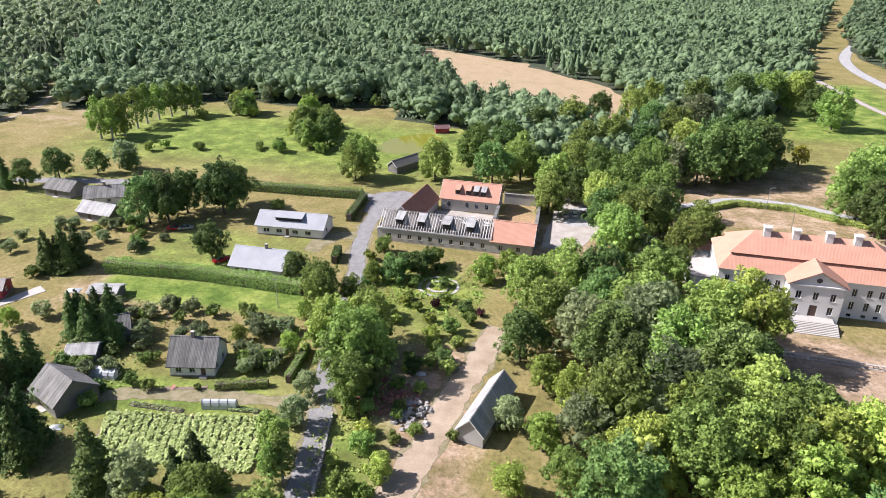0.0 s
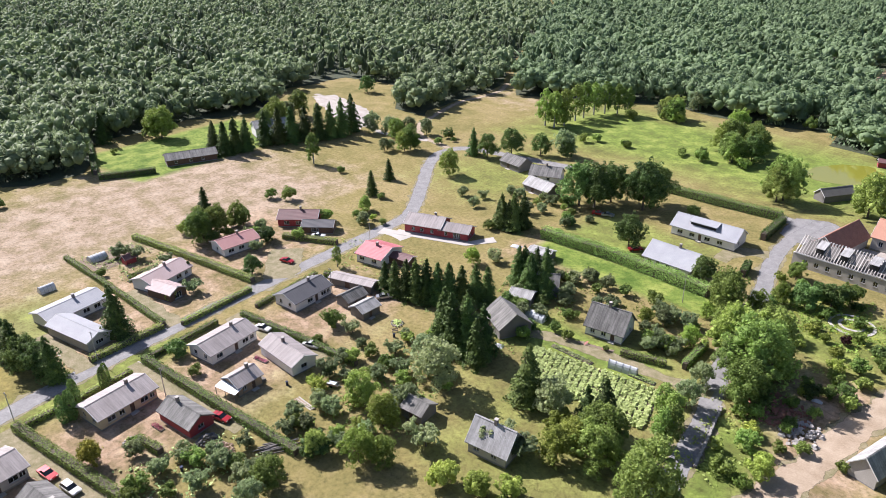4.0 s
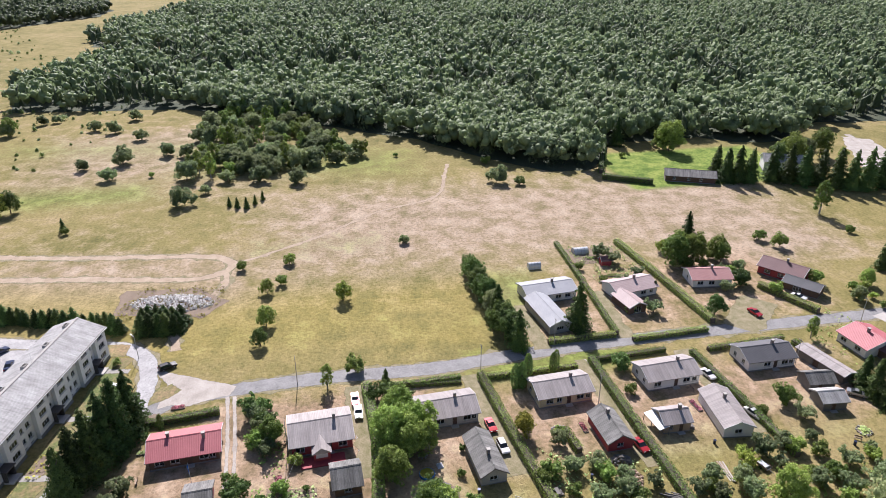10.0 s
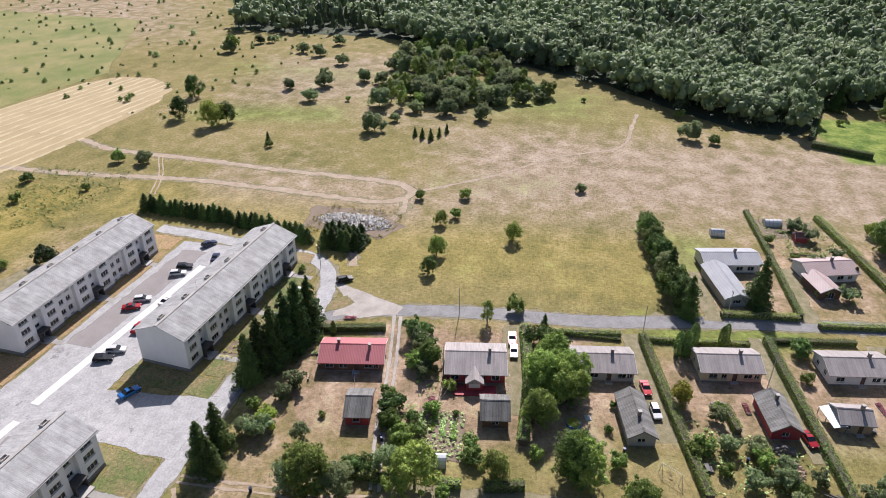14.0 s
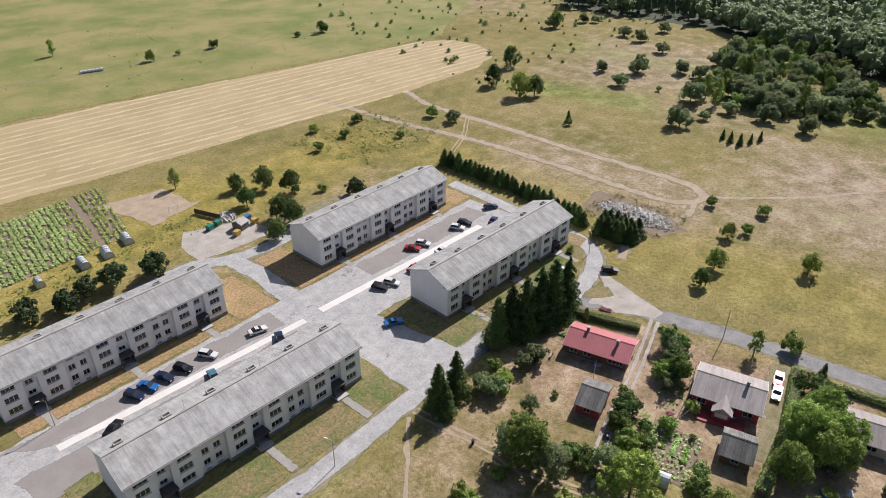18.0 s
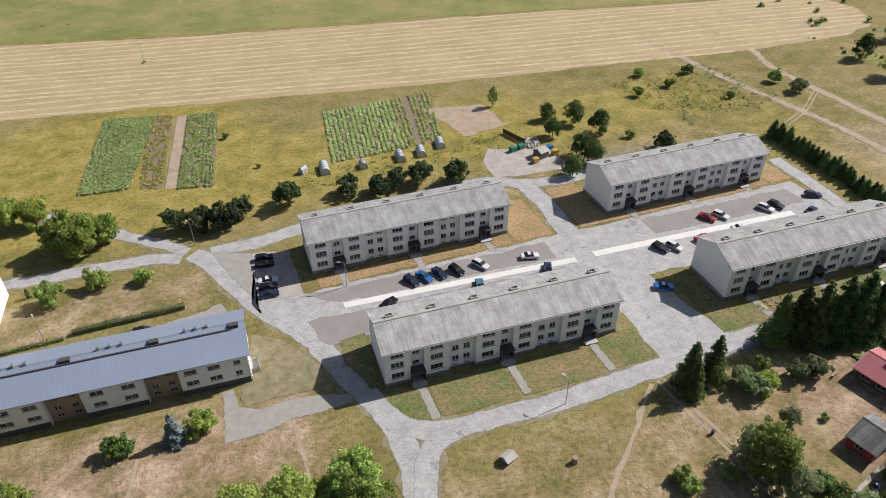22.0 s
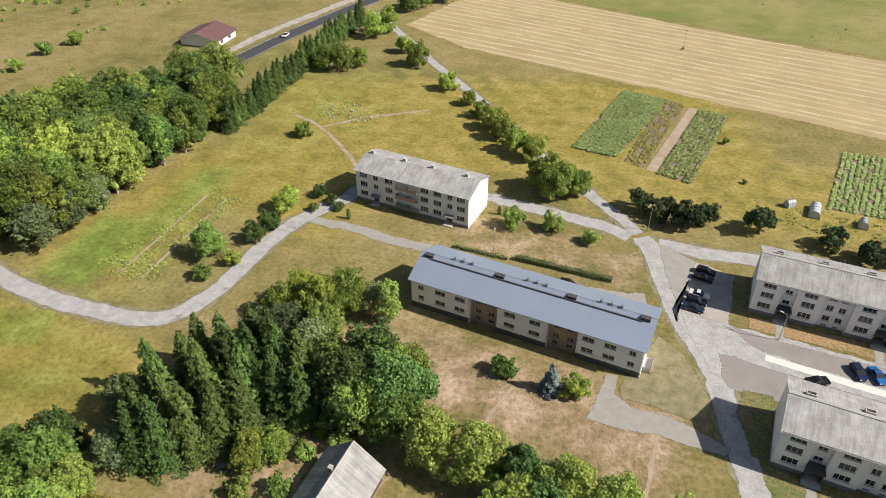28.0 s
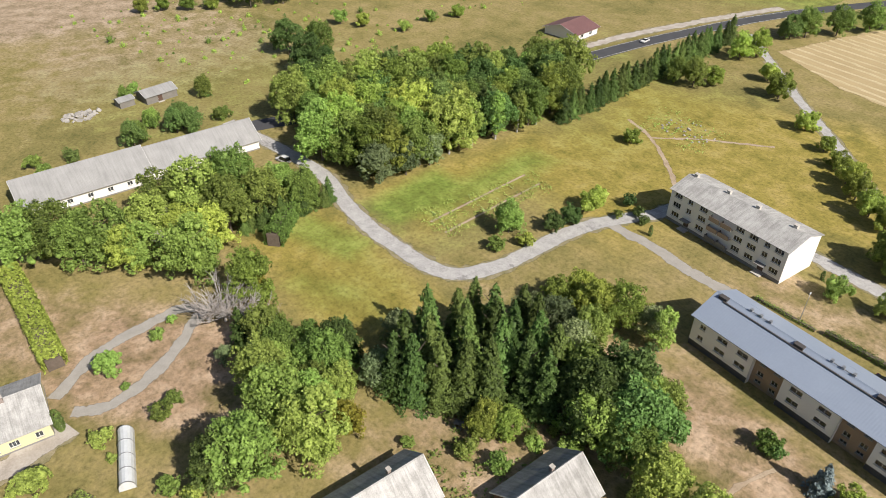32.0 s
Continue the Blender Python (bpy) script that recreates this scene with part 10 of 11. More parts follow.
# gaps in the park and gardens
for x, y in scatter([(4, 160), (2, 176), (6, 195), (14, 188), (20, 172), (34, 158), (38, 145), (45, 118), (62, 100), (40, 78), (6, 80), (4, 100), (6, 130)], 12.5, 101):
    plant(("maple", "lime", "maple", "oak")[int(RNG.integers(4))], x, y, 0.95 + 0.35 * RNG.random(), group="park trees")
for poly, sp, seed, kinds in (([(-105, 56), (-96, 50), (-80, 62), (-92, 100), (-108, 98), (-118, 78)], 6.5, 111, ("apple", "bush", "willowbush", "limebush")),
                              ([(-72, 128), (-58, 130), (-62, 149), (-112, 148), (-112, 140), (-90, 134)], 7.5, 112, ("apple", "bush", "willowbush", "apple")),
                              ([(-94, 105), (-84, 118), (-92, 134), (-112, 134), (-108, 112)], 5.5, 113, ("apple", "bush", "shrub", "willowbush")),
                              ([(-92, -40), (-86, -12), (-96, -14), (-104, -36)], 6.0, 114, ("bush", "shrub")),
                              ([(-118, -38), (-108, -36), (-112, -32), (-130, -36), (-128, -42)], 4.6, 115, ("bush", "apple", "shrub")),
                              ([(-110, 22), (-95, 24), (-90, 45), (-104, 44)], 5.5, 116, ("apple", "bush", "apple")),
                              ([(-95, -2), (-90, 18), (-84, 18), (-88, -6)], 5.0, 117, ("bush", "shrub", "maple")),
                              ([(-205, 46), (-160, 50), (-160, 74), (-208, 62)], 9.5, 118, ("bush", "apple")),
                              ([(-205, 72), (-190, 76), (-186, 100), (-206, 96)], 6.0, 119, ("apple", "maple", "bush")),
                              ([(-176, 118), (-166, 122), (-170, 140), (-186, 130)], 6.5, 120, ("bush", "apple", "limebush")),
                              ([(-150, 165), (-135, 165), (-130, 190), (-160, 182)], 7.0, 121, ("apple", "bush", "apple")),
                              ([(-125, 168), (-118, 160), (-122, 185), (-140, 190)], 5.5, 122, ("bush", "shrub", "willowbush")),
                              ([(-62, 190), (-30, 192), (-26, 165), (-54, 160)], 8.5, 123, ("bush", "limebush", "shrub")),
                              ([(-40, 150), (-24, 150), (-30, 100), (-42, 110)], 5.5, 124, ("bush", "shrub", "limebush")),
                              ([(60, -62), (45, -70), (36, -60), (48, -50)], 5.0, 125, ("bush", "limebush")),
                              ([(10, -66), (-10, -66), (-20, -52), (30, -48)], 6.0, 126, ("maple", "oak", "lime")),
                              ([(78, -24), (102, -28), (92, -44), (76, -44)], 6.0, 127, ("maple", "spruce", "maple")),
                              ([(-60, -52), (-85, -38), (-80, -20), (-50, -30)], 8.0, 128, ("maple", "bush", "willow"))):
    for x, y in scatter(poly, sp, seed):
        kd = kinds[int(RNG.integers(len(kinds)))]
        small = kd in ("maple", "oak", "lime", "willow", "spruce")
        plant(kd, x, y, (0.55 if small else 0.75) + (0.3 if small else 0.5) * RNG.random(), group="garden trees and bushes")

# ---- houses beside the grove ----
for px, py, ln in ((59.9, -38.0, 14.0), (45.4, -58.0, 13.0)):
    house(px, py, 90, ln, 10.0, 3.0, 7.1, M_BROWNWOOD, M_SLATE, "house with a steep pale grey roof beside the grove", "cottage", chim=[(5.5, 4.4)], over=0.5, group="grove houses", front=[(2, 1, 1.2, 1.2, 2), (6, 1, 1.2, 1.2, 2)])
M_YELLOW = surface("pale_yellow_render", (0.72, 0.66, 0.42), (0.64, 0.58, 0.36), 0.85, 0.3, 4, 0.25, 0.01)
house(101.6, 24.0, -94, 17.5, 13.0, 3.4, 6.4, M_YELLOW, M_SLATE, "pale yellow house with white trim and grey roof", "house", front=[(8, 1, 1.6, 1.3, 3), (11, 1, 1.6, 1.3, 3), (15, 1, 1.2, 1.3, 2)], right=[(3, 1, 1.2, 1.3, 2)], chim=[(12, 6)], over=0.5)
house(176.0, -3.5, -90, 31.5, 15.0, 3.6, 8.0, M_PLASTER, M_GREYROOF, "long white farm building with grey slate roof", "long_building", front=[(s, 1.2, 1.4, 1.2, 2) for s in (5, 10, 15, 20, 25)], over=0.7, group="white farm range")
house(177.0, -35.6, -90, 31.0, 13.0, 3.2, 7.2, M_PLASTER, M_GREYROOF, "long white farm building with grey slate roof", "long_building", front=[(s, 1.0, 1.4, 1.2, 2) for s in (4, 10, 22)], door=(15, 2.4), over=0.7, group="white farm range")
house(228.0, -50.0, -80, 11.0, 7.0, 2.6, 4.0, M_GREYWOOD, M_GREYROOF, "grey timber shed behind the farm range", "shed", door=(4, 1.6), over=0.4, plinth=0.1, category="shed")
house(230.0, -42.0, -80, 5.0, 4.0, 2.2, 3.0, M_GREYWOOD, M_GREYROOF, "small grey shed behind the farm range", "shed", over=0.3, plinth=0.1, category="shed")
house(186.0, -209.0, -82, 15.0, 16.0, 3.2, 5.6, M_PLASTER, M_MAROONROOF, "white roadside house with maroon roof", "house", front=[(3, 1, 2, 1.3, 2), (9, 1, 2, 1.3, 2)], over=0.8)
house(-14.2, 119.6, 79, 16.0, 5.0, 2.9, 5.6, M_GREYPLASTER, M_SLATE, "old stone barn with pale sheet roof", "barn", over=0.4, plinth=0.2, category="barn", front=[(4, 0.4, 3.0, 2.0, 1)])

# ---- manor house ----
def manor():
    e = thing("manor_house", 30.4, 186.2, 0, 0, "large white manor house with orange tiled mansard roof", "manor house")
    L, D, eave = 42.2, 17.0, 9.2
    bm, wins = bmesh.new(), []
    cols = [2.2, 5.4, 8.0, 11.2, 13.6, 28.0, 30.4, 33.6, 36.2, 39.4]
    holes = [(s - 0.55, z, 1.1, h, 2) for s in cols for z, h in ((2.3, 2.1), (5.8, 2.0))] + [(s - 0.5, 0.5, 1.0, 0.7, 2) for s in cols]
    wall_face(bm, 0, 0, 0, L, 0, eave, [h[:4] for h in holes])
    side = [(s, z, 1.1, 2.0, 2) for s in (2.5, 6.5, 10.5, 14) for z in (2.3, 5.8)]
    wall_face(bm, L, 0, 90, D, 0, eave, [h[:4] for h in side]), wall_face(bm, L, D, 180, L, 0, eave, []), wall_face(bm, 0, D, 270, D, 0, eave, [h[:4] for h in side])
    part("wall", bm, M_PLASTER, e)
    part("interior", box_bm(0.6, L - 0.6, 0.6, D - 0.6, 0.02, eave - 0.05), M_INNER_SHADE, e)
    for h in holes:
        add_window(e, h[0], 0, 0, h[1], h[2], h[3], h[4], M_DARKFRAME if h[1] < 1 else M_FRAME, curtain=0.0)
    for h in side:
        add_window(e, 0, D - h[0], 270, h[1], h[2], h[3], h[4], M_FRAME, curtain=0.0)
    part("cornice", box_bm(-0.35, L + 0.35, -0.35, D + 0.35, eave, eave + 0.3), M_PLASTER, e)

    def hip(z0, z1, o0, o1, name):
        bm = bmesh.new()
        lo = [bm.verts.new(p) for p in ((-o0, -o0, z0), (L + o0, -o0, z0), (L + o0, D + o0, z0), (-o0, D + o0, z0))]
        hi = [bm.verts.new(p) for p in ((o1[0], o1[1], z1), (L - o1[0], o1[1], z1), (L - o1[0], D - o1[1], z1), (o1[0], D - o1[1], z1))]
        for i in range(4):
            bm.faces.new((lo[i], lo[(i + 1) % 4], hi[(i + 1) % 4], hi[i]))
        bm.faces.new(hi), bm.faces.new(lo[::-1])
        part(name, bm, M_TILE, e)
    hip(eave + 0.3, 12.3, 0.5, (2.6, 3.0), "roof")
    part("roof_break", box_bm(2.5, L - 2.5, 2.9, D - 2.9, 12.28, 12.75), M_OLDTILE, e, "dark step between the two roof slopes")
    bm = bmesh.new()
    lo = [bm.verts.new(p) for p in ((2.0, 2.4, 12.74), (L - 2.0, 2.4, 12.74), (L - 2.0, D - 2.4, 12.74), (2.0, D - 2.4, 12.74))]
    r0, r1 = bm.verts.new((8.0, D / 2, 16.8)), bm.verts.new((L - 8.0, D / 2, 16.8))
    for f in ((lo[0], lo[1], r1, r0), (lo[1], lo[2], r1), (lo[2], lo[3], r0, r1), (lo[3], lo[0], r0), lo[::-1]):
        bm.faces.new(f)
    part("upper_roof", bm, M_TILE, e)
    for s in (10.5, 17.0, 24.4, 30.6):
        c = part("chimney", box_bm(s - 0.8, s + 0.8, D / 2 - 1.6, D / 2 - 0.2, 15.2, 18.0), M_PLASTER, e, "white plastered chimney")
        part("cap", box_bm(s - 1.0, s + 1.0, D / 2 - 1.8, D / 2, 18.0, 18.3), M_PLASTER, c)
    # central projection with pediment
    x0, x1, yo = 15.2, 27.0, -4.4
    bm = bmesh.new()
    ch = [(s, z, 1.2, h, 2) for s in (1.6, 5.3, 9.0) for z, h in ((2.3, 2.1), (5.9, 2.0)) if not (s == 5.3 and z < 3)]
    dr = (5.1, 1.6, 1.7, 2.9)
    wall_face(bm, x0, yo, 0, x1 - x0, 0, 9.6, [h[:4] for h in ch] + [dr])
    wall_face(bm, x1, yo, 90, -yo, 0, 9.6, []), wall_face(bm, x0, 0, 270, -yo, 0, 9.6, [])
    part("projection", bm, M_PLASTER, e, "central bay of white plaster")
    part("interior", box_bm(x0 + 0.4, x1 - 0.4, yo + 0.5, -0.1, 0.02, 9.5), M_INNER_SHADE, e)
    for h in ch:
        add_window(e, x0 + h[0], yo, 0, h[1], h[2], h[3], h[4], M_FRAME, curtain=0.0)
    part("door", box_bm(x0 + 5.1, x0 + 6.8, yo + 0.1, yo + 0.18, 1.6, 4.5), M_DOOR, e)
    pd = part("pediment", prism(bmesh.new(), [(x0 - 0.1, 9.6), (x1 + 0.1, 9.6), ((x0 + x1) / 2, 12.8)], yo + 0.1, 3.0), M_PLASTER, e)
    part("moulding", box_bm(x0 - 0.4, x1 + 0.4, yo - 0.35, yo + 0.1, 9.4, 9.7), M_PLASTER, e)
    part("oculus", tube(bmesh.new(), ((x0 + x1) / 2, yo + 0.0, 10.9), ((x0 + x1) / 2, yo + 0.14, 10.9), 0.62, 0.62, 18), M_DARKFRAME, e, "round dark window in the pediment")
    xm = (x0 + x1) / 2
    bm = bmesh.new()
    for a, b in (((x0 - 0.7, 9.5), (xm, 13.1)), ((xm, 13.1), (x1 + 0.7, 9.5))):
        prism(bm, [a, b, (b[0], b[1] + 0.25), (a[0], a[1] + 0.25)], yo - 0.5, 4.5)
    part("pediment_roof", bm, M_TILE, e)
    st = thing_part_steps(e, x0, x1, yo)
    return e


def thing_part_steps(e, x0, x1, yo):
    s = part("staircase", box_bm(x0 + 1.2, x1 - 1.2, yo - 2.4, yo - 0.02, 0, 1.55), M_CONCRETE, e, "broad pale entrance stair")
    for k in range(8):
        part("step", box_bm(x0 + 0.6, x1 - 0.6, yo - 2.4 - 0.45 * (8 - k), yo - 2.4 - 0.45 * (7 - k) - 0.004, 0, 0.19 * (k + 1)), M_CONCRETE, s)
    return s


manor()
wing = thing("manor_wing", 20.5, 206.0, 0, 0, "side wing with hipped orange tile roof and white chimney", "manor house")
bm = bmesh.new()
for px, py, an, ln in ((0, 0, 0, 12), (12, 0, 90, 16), (12, 16, 180, 12), (0, 16, 270, 16)):
    wall_face(bm, px, py, an, ln, 0, 5.0, [])
part("wall", bm, M_PLASTER, wing)
bm = bmesh.new()
lo = [bm.verts.new(p) for p in ((-0.5, -0.5, 5), (12.5, -0.5, 5), (12.5, 16.5, 5), (-0.5, 16.5, 5))]
r0, r1 = bm.verts.new((6, 5.5, 8.6)), bm.verts.new((6, 10.5, 8.6))
for f in ((lo[0], lo[1], r0), (lo[1], lo[2], r1, r0), (lo[2], lo[3], r1), (lo[3], lo[0], r0, r1), lo[::-1]):
    bm.faces.new(f)
part("roof", bm, M_TILE, wing)
chimney(wing, 7, 8, 8.4, 1.2, 1.2, M_PLASTER)
link = thing("manor_link", 24.0, 190.0, 0, 0, "low white link between manor and wing", "manor house")
part("wall", box_bm(0, 7.0, 0, 15.5, 0, 4.6), M_PLASTER, link)
part("roof", box_bm(-0.3, 6.9, -0.3, 15.6, 4.6, 4.85), M_CONCRETE, link, "flat pale roof")
bal = thing("balustrade", 42, 165.3, 0, -2, "pale stone balustrade before the manor lawn", "balustrade")
part("coping", box_bm(0, 40, -0.2, 0.2, 0.85, 1.0), M_CONCRETE, bal)
part("base", box_bm(0, 40, -0.25, 0.25, 0, 0.15), M_CONCRETE, bal)
for k in range(40):
    part("baluster", tube(bmesh.new(), (0.5 + k, 0, 0.15), (0.5 + k, 0, 0.85), 0.13, 0.09, 6), M_CONCRETE, bal)
for lx, ly in ((52.9, 254.3), (58.1, 240.2)):
    lp = thing("street_lamp", lx, ly, 0, 0, "tall slim grey street lamp with curved head", "street lamp", "manor lamps")
    part("pole", tube(bmesh.new(), (0, 0, 0), (0, 0, 7.5), 0.1, 0.06, 8), M_METAL, lp)
    part("arm", tube(bmesh.new(), (0, 0, 7.5), (0.9, 0, 7.9), 0.05, 0.04, 6), M_METAL, lp)
    part("head", box_bm(0.8, 1.5, -0.14, 0.14, 7.82, 7.96), M_METAL, lp)

# ---- ruined manor farm round a courtyard ----
ruin = thing("ruined_range", -62.0, 198.6, 0, 0, "ruined stone range with bare white rafters and dormers", "ruin")
bm = bmesh.new()
rh = [(3 + k * 3.1, 1.2, 1.2, 1.5, 2) for k in range(10)]
wall_face(bm, 0, 0, 0, 34, 0, 4.0, [h[:4] for h in rh]), wall_face(bm, 34, 9.5, 180, 34, 0, 4.0, []), wall_face(bm, 0, 9.5, 270, 9.5, 0, 4.0, [])
part("wall", bm, M_GREYPLASTER, ruin)
for k in range(0, 10, 1):
    add_window(ruin, rh[k][0], 0, 0, rh[k][1], rh[k][2], rh[k][3], 2, M_FRAME, curtain=0)
part("loft_floor", box_bm(0.3, 33.7, 0.3, 9.2, 3.85, 4.0), M_GREYWOOD, ruin)
part("wall_plate", box_bm(0, 34, -0.25, 0.35, 4.0, 4.2), M_FRAME, ruin)
M_RAFTER = surface("pale_rafter_wood", (0.6, 0.57, 0.52), (0.38, 0.35, 0.32), 0.85, 1, 5, 0.25, 0.01, per_object=0.3)
for k in range(43):
    bm = bmesh.new()
    x = 0.5 + k * 0.79
    prism_x(bm, [(-0.3, 4.2), (4.75, 8.1), (4.75, 8.3), (-0.3, 4.4)], x, x + 0.24)
    part("rafter", bm, M_RAFTER, ruin)
    bm = bmesh.new()
    prism_x(bm, [(9.8, 4.2), (4.75, 8.1), (4.75, 8.3), (9.8, 4.4)], x, x + 0.24)
    part("rafter", bm, M_RAFTER, ruin)
for k in range(5):
    part("roof_remnant", prism_x(bmesh.new(), [(0.6, 4.95), (3.9, 7.5), (3.9, 7.56), (0.6, 5.01)], 2.0 + k * 6.6, 4.4 + k * 6.6), M_GREYWOOD, ruin, "grey remnant of roof boarding")
for s in (5.5, 12.0, 19.5, 26.5):
    # no real opening: the shade inside is painted on a closed box
    d = part("dormer", box_bm(s, s + 2.0, 1.0, 3.2, 4.9, 6.9), M_INNER_SHADE, ruin, "solid dormer block painted dark as a shaded opening")
    part("dormer_roof", prism_x(bmesh.new(), [(0.6, 6.9), (4.4, 8.0), (4.4, 8.12), (0.6, 7.02)], s - 0.25, s + 2.25), M_SLATE, d)
house(-28.0, 198.6, 0, 11.5, 9.5, 4.0, 8.2, M_GREYPLASTER, M_TILE, "stone range end with renewed orange tile roof", "range_end", front=[(2, 1.2, 1.2, 1.5, 2), (7, 1.2, 1.2, 1.5, 2)], over=0.5, category="barn")
house(-53.2, 207.5, 84, 20.0, 8.4, 3.6, 7.6, M_GREYPLASTER, M_OLDTILE, "lane side wing with weathered red tile roof", "range_wing", front=[(4, 1.0, 1.2, 1.4, 2), (9, 1.0, 1.2, 1.4, 2)], over=0.5, category="barn")
ob = house(-50.0, 226.5, 0, 18.5, 9.5, 4.4, 8.6, M_GREYPLASTER, M_TILE, "two-storey range with orange tile roof and dormers", "range_north", front=[(s, 1.4, 1.2, 1.7, 2) for s in (2, 8, 11, 14.5)], over=0.5, category="barn")
for s in (4.5, 8.0, 10.6, 13.0):
    d = part("dormer", box_bm(s, s + 1.4, 0.9, 3.0, 5.6, 7.0), M_INNER_SHADE, ob)
    part("dormer_roof", prism_x(bmesh.new(), [(0.6, 7.0), (3.6, 7.9), (3.6, 8.02), (0.6, 7.12)], s - 0.2, s + 1.6), M_SLATE if s > 9 else M_TILE, d)
for wx0, wy0, wx1, wy1 in ((-31, 226, -30, 210), (-31, 237.5, -19, 237.5), (-19, 237.5, -17, 208)):
    ln, an = math.hypot(wx1 - wx0, wy1 - wy0), math.degrees(math.atan2(wy1 - wy0, wx1 - wx0))
    cw = thing("courtyard_wall", wx0, wy0, 0, an, "high old courtyard wall of grey plaster", "wall", "courtyard walls")
    part("wall", box_bm(0, ln, -0.35, 0.35, 0, 3.4), M_GREYPLASTER, cw)
    part("coping", box_bm(-0.1, ln + 0.1, -0.5, 0.5, 3.4, 3.6), M_OLDSLATE, cw)
sheet("courtyard", [(-53, 208.5), (-31.5, 208.5), (-31.5, 226), (-53, 226)], 0.06, M_GRAVEL, "rubble strewn courtyard of the ruined farm", "courtyard", rag=0.3)
sheet("inner_court", [(-30, 211), (-18.5, 211), (-19.5, 237), (-30, 237)], 0.062, M_DRYLAWN, "dry grass court between old walls", "courtyard", rag=0.1)


def heap(name, cx, cy, rx, ry, n, size, mat, label, category, seed, zmax=0.9, flat=0.5):
    """A loose heap of lumps, joined."""
    rng = np.random.default_rng(seed)
    bm = bmesh.new()
    for _ in range(n):
        a, r = rng.random() * 6.283, math.sqrt(rng.random())
        x, y = rx * r * math.cos(a), ry * r * math.sin(a)
        s = size * (0.4 + rng.random())
        z = max(0.0, (1 - r) * zmax) + s * 0.15
        m = Matrix.Translation((x, y, z)) @ Euler((rng.random() * 0.8, rng.random() * 0.8, rng.random() * 6)).to_matrix().to_4x4() @ Matrix.Diagonal((s, s * (0.6 + 0.5 * rng.random()), s * flat, 1))
        v = [bm.verts.new(m @ Vector(p)) for p in ((-.5, -.5, -.5), (.5, -.45, -.5), (.45, .5, -.5), (-.5, .5, -.5), (-.35, -.4, .5), (.4, -.35, .5), (.35, .35, .5), (-.4, .4, .5))]
        for f in ((3, 2, 1, 0), (4, 5, 6, 7), (0, 1, 5, 4), (1, 2, 6, 5), (2, 3, 7, 6), (3, 0, 4, 7)):
            bm.faces.new([v[i] for i in f])
    ob = part(name, bm, mat)
    ob.location = (cx, cy, 0)
    return tagged(ob, label, category, "", "stuff")


sheet("earth_patch", [(-183, -92), (-168, -90), (-166, -64), (-176, -60), (-184, -70)], 0.03, M_SOIL, "bare brown earth round the rubble heap", "soil", rag=0.6)
heap("rubble_heap", -175, -75, 5.5, 12, 900, 0.5, M_PALESTRIP, "heap of pale rubble and stones at the meadow's edge", "rubble", 3, 1.3)
heap("rubble_heap", -40, 216, 8, 6, 300, 0.8, M_PLASTER, "pale building rubble in the courtyard", "rubble", 4, 0.8)
heap("brick_heap", -36, 129, 7, 6, 200, 0.7, M_OLDTILE, "scattered red stones and bricks among bushes", "rubble", 5, 0.3)
heap("brick_heap", -29, 125, 4, 5, 90, 0.8, M_STONE, "scattered pale stones beside the dirt track", "rubble", 6, 0.4)
heap("firewood_heap", -102.5, 39, 3.2, 2.6, 170, 0.6, M_TANWOOD, "loose heap of split firewood", "firewood", 7, 1.1, 0.35)
heap("firewood_heap", -107.6, 38.5, 1.6, 2.4, 110, 0.5, M_GREYWOOD, "stacked firewood beside the red outbuilding", "firewood", 8, 1.4, 0.4)
heap("stone_heap", 232, -30, 4, 6, 60, 1.2, M_STONE, "pale stones in the far field", "rubble", 9, 0.4)
heap("stone_row", 66, -55, 1.4, 5.5, 60, 0.9, M_STONE, "row of pale garden stones", "stones", 10, 0.5)
heap("compost_heap", -93, -166, 3, 3, 60, 1.0, M_CONCRETE, "scattered pale sacks and bags on the grass", "rubbish", 11, 0.4)
heap("rock_garden", 108, -178, 9, 7, 45, 0.55, M_STONE, "garden stones among flower beds in the meadow", "stones", 12, 0.2)
for k in range(26):
    lg = tube(bmesh.new(), (0, 0, 0.14 + 0.2 * (k % 4)), (5.0 + RNG.random(), 0.3 * RNG.normal(), 0.14 + 0.2 * (k % 4)), 0.12, 0.09, 6)
    o = part("log", lg, M_GREYWOOD)
    o.matrix_basis = pose(-98.5 + 0.28 * (k % 9), 43.5 + 0.12 * k, 0, 0, 0, 70 + 8 * float(RNG.normal()))
    tagged(o, "long weathered pole in a loose timber pile", "log", "timber pile")

# ---- woods, too many trees to count ----
CLEARING = [(-155, 540), (-105, 514), (-60, 489), (-30, 450), (-8, 438), (10, 400), (22, 352), (2, 325), (-20, 322), (-30, 352), (-52, 360), (-76, 368), (-97, 411), (-130, 470)]
WOOD_W = [(-410, -252), (-416, -150), (-379, -67), (-346, -6), (-312, 28), (-294, 55), (-296, 74), (-312, 82), (-336, 86), (-346, 140), (-336, 168), (-346, 195), (-374, 206), (-380, 262), (-340, 274), (-314, 254), (-290, 232), (-268, 233), (-279, 257), (-280, 274), (-285, 303), (-291, 321), (-319, 356), (-358, 412), (-398, 472), (-520, 650), (-1000, 1000), (-1400, 600), (-1400, -320), (-920, -345), (-740, -350), (-668, -318), (-650, -266), (-690, -252), (-640, -232), (-616, -267), (-575, -273), (-515, -277), (-475, -284)]
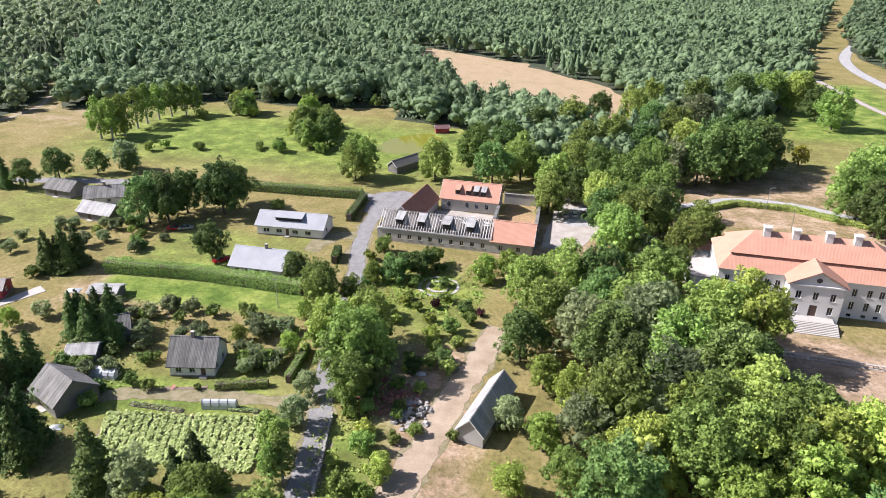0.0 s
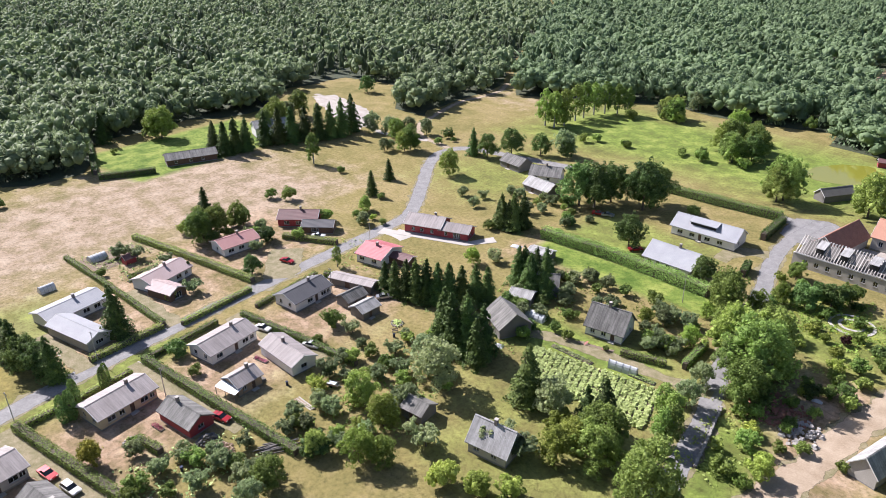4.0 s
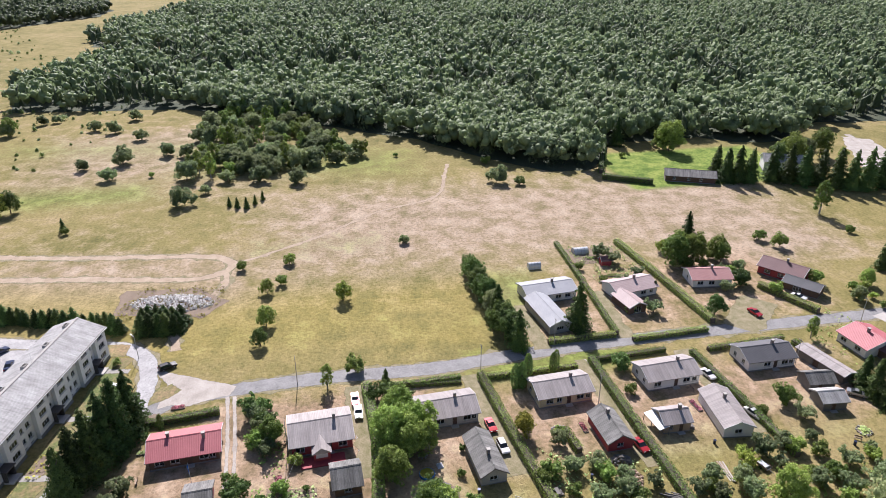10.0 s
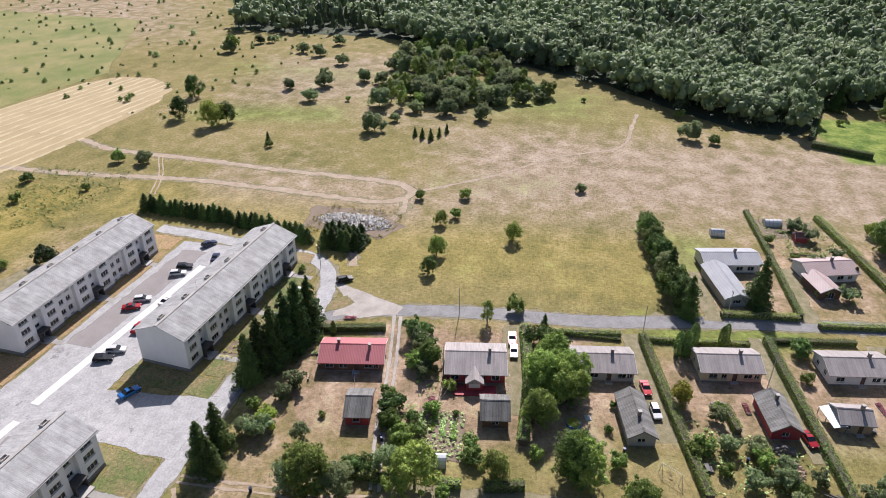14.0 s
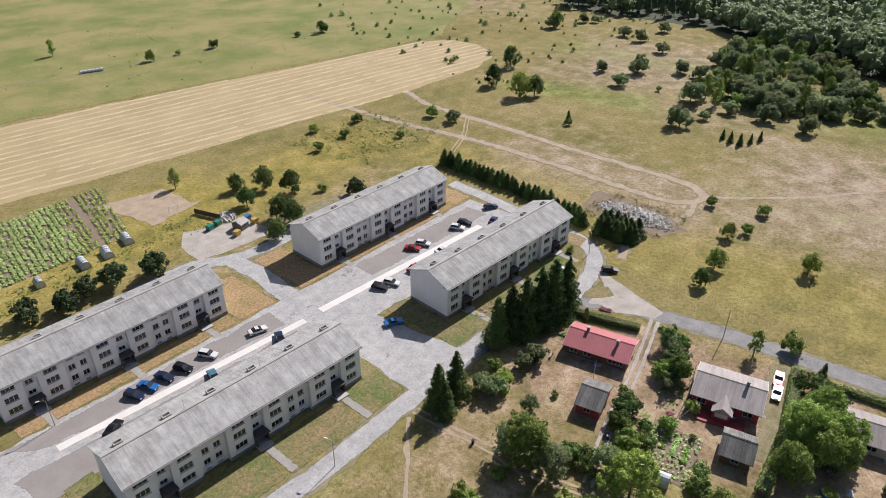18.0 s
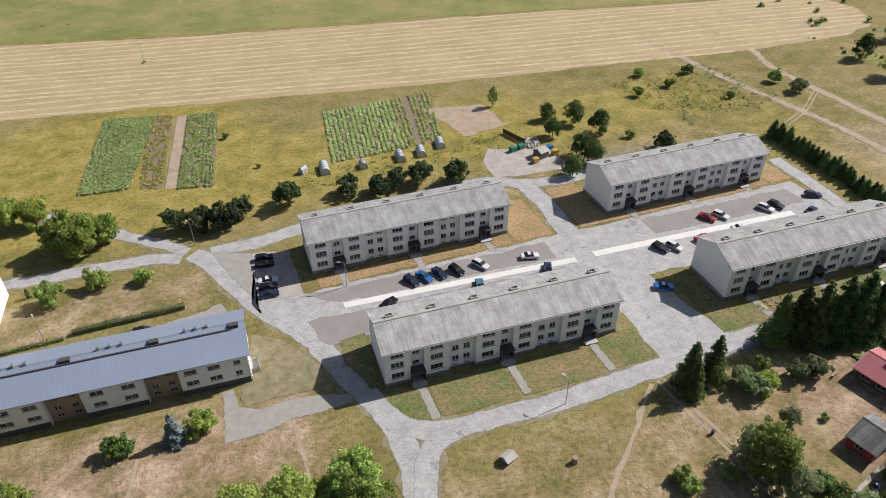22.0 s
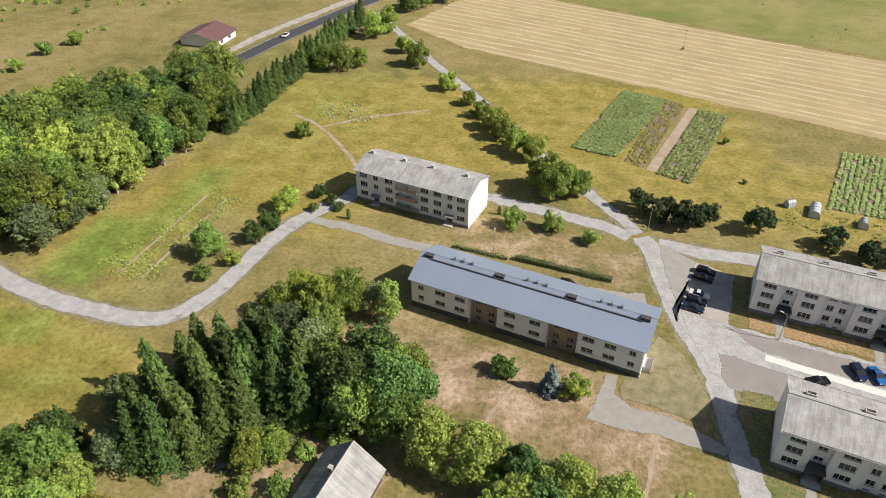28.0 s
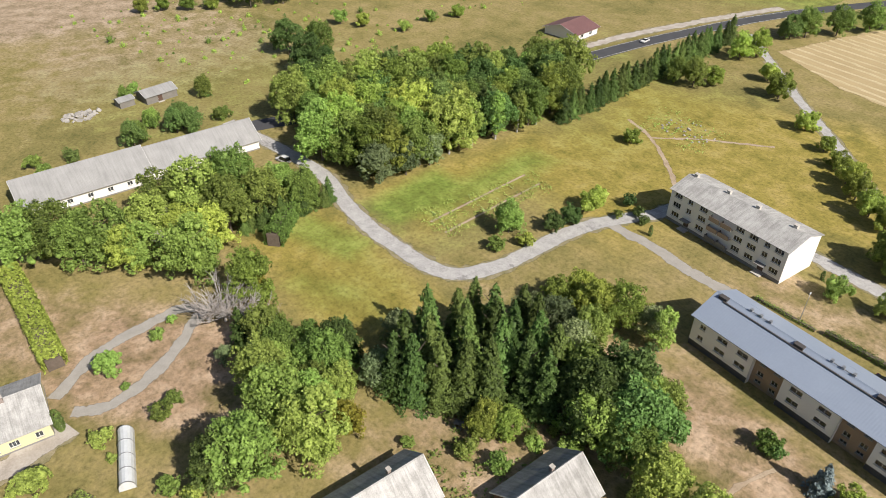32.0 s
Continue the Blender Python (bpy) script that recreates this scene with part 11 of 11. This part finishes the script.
WOOD_N = [(-266, 303), (-247, 317), (-230, 326), (-213, 331), (-188, 348), (-162, 339), (-106, 350), (-96, 332), (-66, 322), (-40, 300), (-22, 262), (0, 262), (22, 300), (50, 330), (70, 370), (92, 430), (118, 500), (128, 560), (150, 660), (215, 900), (260, 1150), (-700, 1300), (-900, 1080), (-518, 655), (-394, 472), (-333, 386), (-291, 330)]
WOOD_E = [(162, 575), (170, 530), (240, 480), (420, 520), (600, 900), (300, 1100), (240, 900), (185, 720)]
WOOD_FAR = [(-800, -478), (-930, -424), (-1010, -440), (-1120, -520), (-1300, -640), (-1000, -900), (-760, -640)]


def wood_crown(rng, con, cards_n, lobes_n, leaf):
    """One crown of unit height and width for the woods: a few closed lobes and the leaf clumps on them."""
    if con:
        v, f = tree_masses(np.zeros((1, 2)), np.ones(1), np.ones(1), True, rng)
        u = 0.05 + 0.95 * (1 - np.sqrt(rng.random(cards_n)))
        a = rng.random(cards_n) * 6.283
        r = 0.46 * (1 - u) ** 0.85 * rng.uniform(0.8, 1.15, cards_n) * (1 + 0.25 * np.sin(4 * a + 17 * u))
        p, nr = np.stack([r * np.cos(a), r * np.sin(a), u], 1), np.stack([np.cos(a), np.sin(a), 0.8 + 0 * a], 1)
    else:
        lobes = [(0, 0, 0.5, 0.27, 0.27, 0.4)]
        for i in range(lobes_n):
            a, u = 6.283 * (i * 0.618 + 0.1 * rng.random()), (i + rng.random()) / lobes_n
            k = 0.235 * rng.uniform(0.8, 1.2)
            d = 0.31 * math.sin(math.pi * (0.28 + 0.6 * u))
            lobes.append((d * math.cos(a), d * math.sin(a), 0.3 + 0.53 * u, k, k, k * 0.9))
        v, f = with_core(rng, np.zeros((0, 3)), np.zeros((0, 3), int), lobes, 0.9)
        p, nr = lobes_points(rng, cards_n, lobes)
    c, g = tri_cards(p, unit(nr + rng.normal(size=nr.shape) * 0.45), leaf * rng.uniform(0.6, 1.3, cards_n), rng)
    return np.concatenate([v, c]), np.concatenate([f, g + len(v)])


def woods(name, poly, seed, label, cut=(), spacing=7.4, conifer=0.35, near=450.0, hmin=13.0, hmax=15.8):
    """Many trees joined, each a turned and scaled crown of a handful of kinds, finer in the nearer wood."""
    rng = np.random.default_rng(seed)
    for species, fmat in (("broadleaf", F_FOREST_HAZE), ("conifer", F_CONIFER_HAZE)):
        con = species == "conifer"
        V, F, n0 = [], [], 0
        for ring, sp, ncl, nl, leaf in ((0, spacing, 150, 6, 0.066), (1, spacing * 1.16, 18, 3, 0.12)):
            kinds = [wood_crown(rng, con, ncl, nl, leaf) for _ in range(7)]
            p = scatter(poly, sp, seed + ring)
            dist = np.hypot(p[:, 0], p[:, 1])
            k = (dist < near) if ring == 0 else ((dist >= near) & (dist < 1400))
            for c in cut:
                k &= ~inside(c, p[:, 0], p[:, 1])
            p = p[k]
            if not len(p):
                continue
            patch = np.array([noise.noise(Vector((x * 0.012, y * 0.012, seed))) for x, y in p])
            tall = np.array([noise.noise(Vector((x * 0.03, y * 0.03, seed + 9))) for x, y in p])
            is_con = rng.random(len(p)) < np.clip(conifer + patch * 0.9, 0.05, 0.9)
            pick = is_con if con else ~is_con
            p, tall = p[pick], tall[pick]
            which = rng.integers(7, size=len(p))
            for q, (cv, cf) in enumerate(kinds):
                pk, tk = p[which == q], tall[which == q]
                m = len(pk)
                if not m:
                    continue
                h = rng.uniform(hmin, hmax, m) * (1 + 0.2 * tk) * (1.08 if con else 1.0)
                w = spacing * rng.uniform(0.95, 1.55, m) * (0.95 if con else 1.45)
                a = rng.random(m) * 6.283
                ca, sa = (np.cos(a) * w)[:, None], (np.sin(a) * w)[:, None]
                v = np.stack([pk[:, :1] + ca * cv[None, :, 0] - sa * cv[None, :, 1], pk[:, 1:] + sa * cv[None, :, 0] + ca * cv[None, :, 1], h[:, None] * cv[None, :, 2]], 2)
                V.append(v.reshape(-1, 3))
                F.append(((np.arange(m) * len(cv))[:, None, None] + cf[None] + n0).reshape(-1, 3))
                n0 += m * len(cv)
        tagged(new(name, mesh_np(name, np.concatenate(V), np.concatenate(F), fmat)), label + ", " + species + " part", "forest", "", "stuff")


# very dark green floor, about a third of the lawn tones, seen between crowns
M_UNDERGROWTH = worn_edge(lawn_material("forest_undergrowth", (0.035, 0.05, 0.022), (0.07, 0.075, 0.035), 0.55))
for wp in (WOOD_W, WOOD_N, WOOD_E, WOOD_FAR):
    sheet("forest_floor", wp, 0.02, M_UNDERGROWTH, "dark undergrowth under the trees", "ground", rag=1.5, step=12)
sheet("clearing", CLEARING, 0.03, worn_edge(lawn_material("pale_clearing", (0.27, 0.22, 0.1), (0.38, 0.28, 0.17), 0.42)), "bleached clearing in the forest", "field", rag=1.5, step=9)
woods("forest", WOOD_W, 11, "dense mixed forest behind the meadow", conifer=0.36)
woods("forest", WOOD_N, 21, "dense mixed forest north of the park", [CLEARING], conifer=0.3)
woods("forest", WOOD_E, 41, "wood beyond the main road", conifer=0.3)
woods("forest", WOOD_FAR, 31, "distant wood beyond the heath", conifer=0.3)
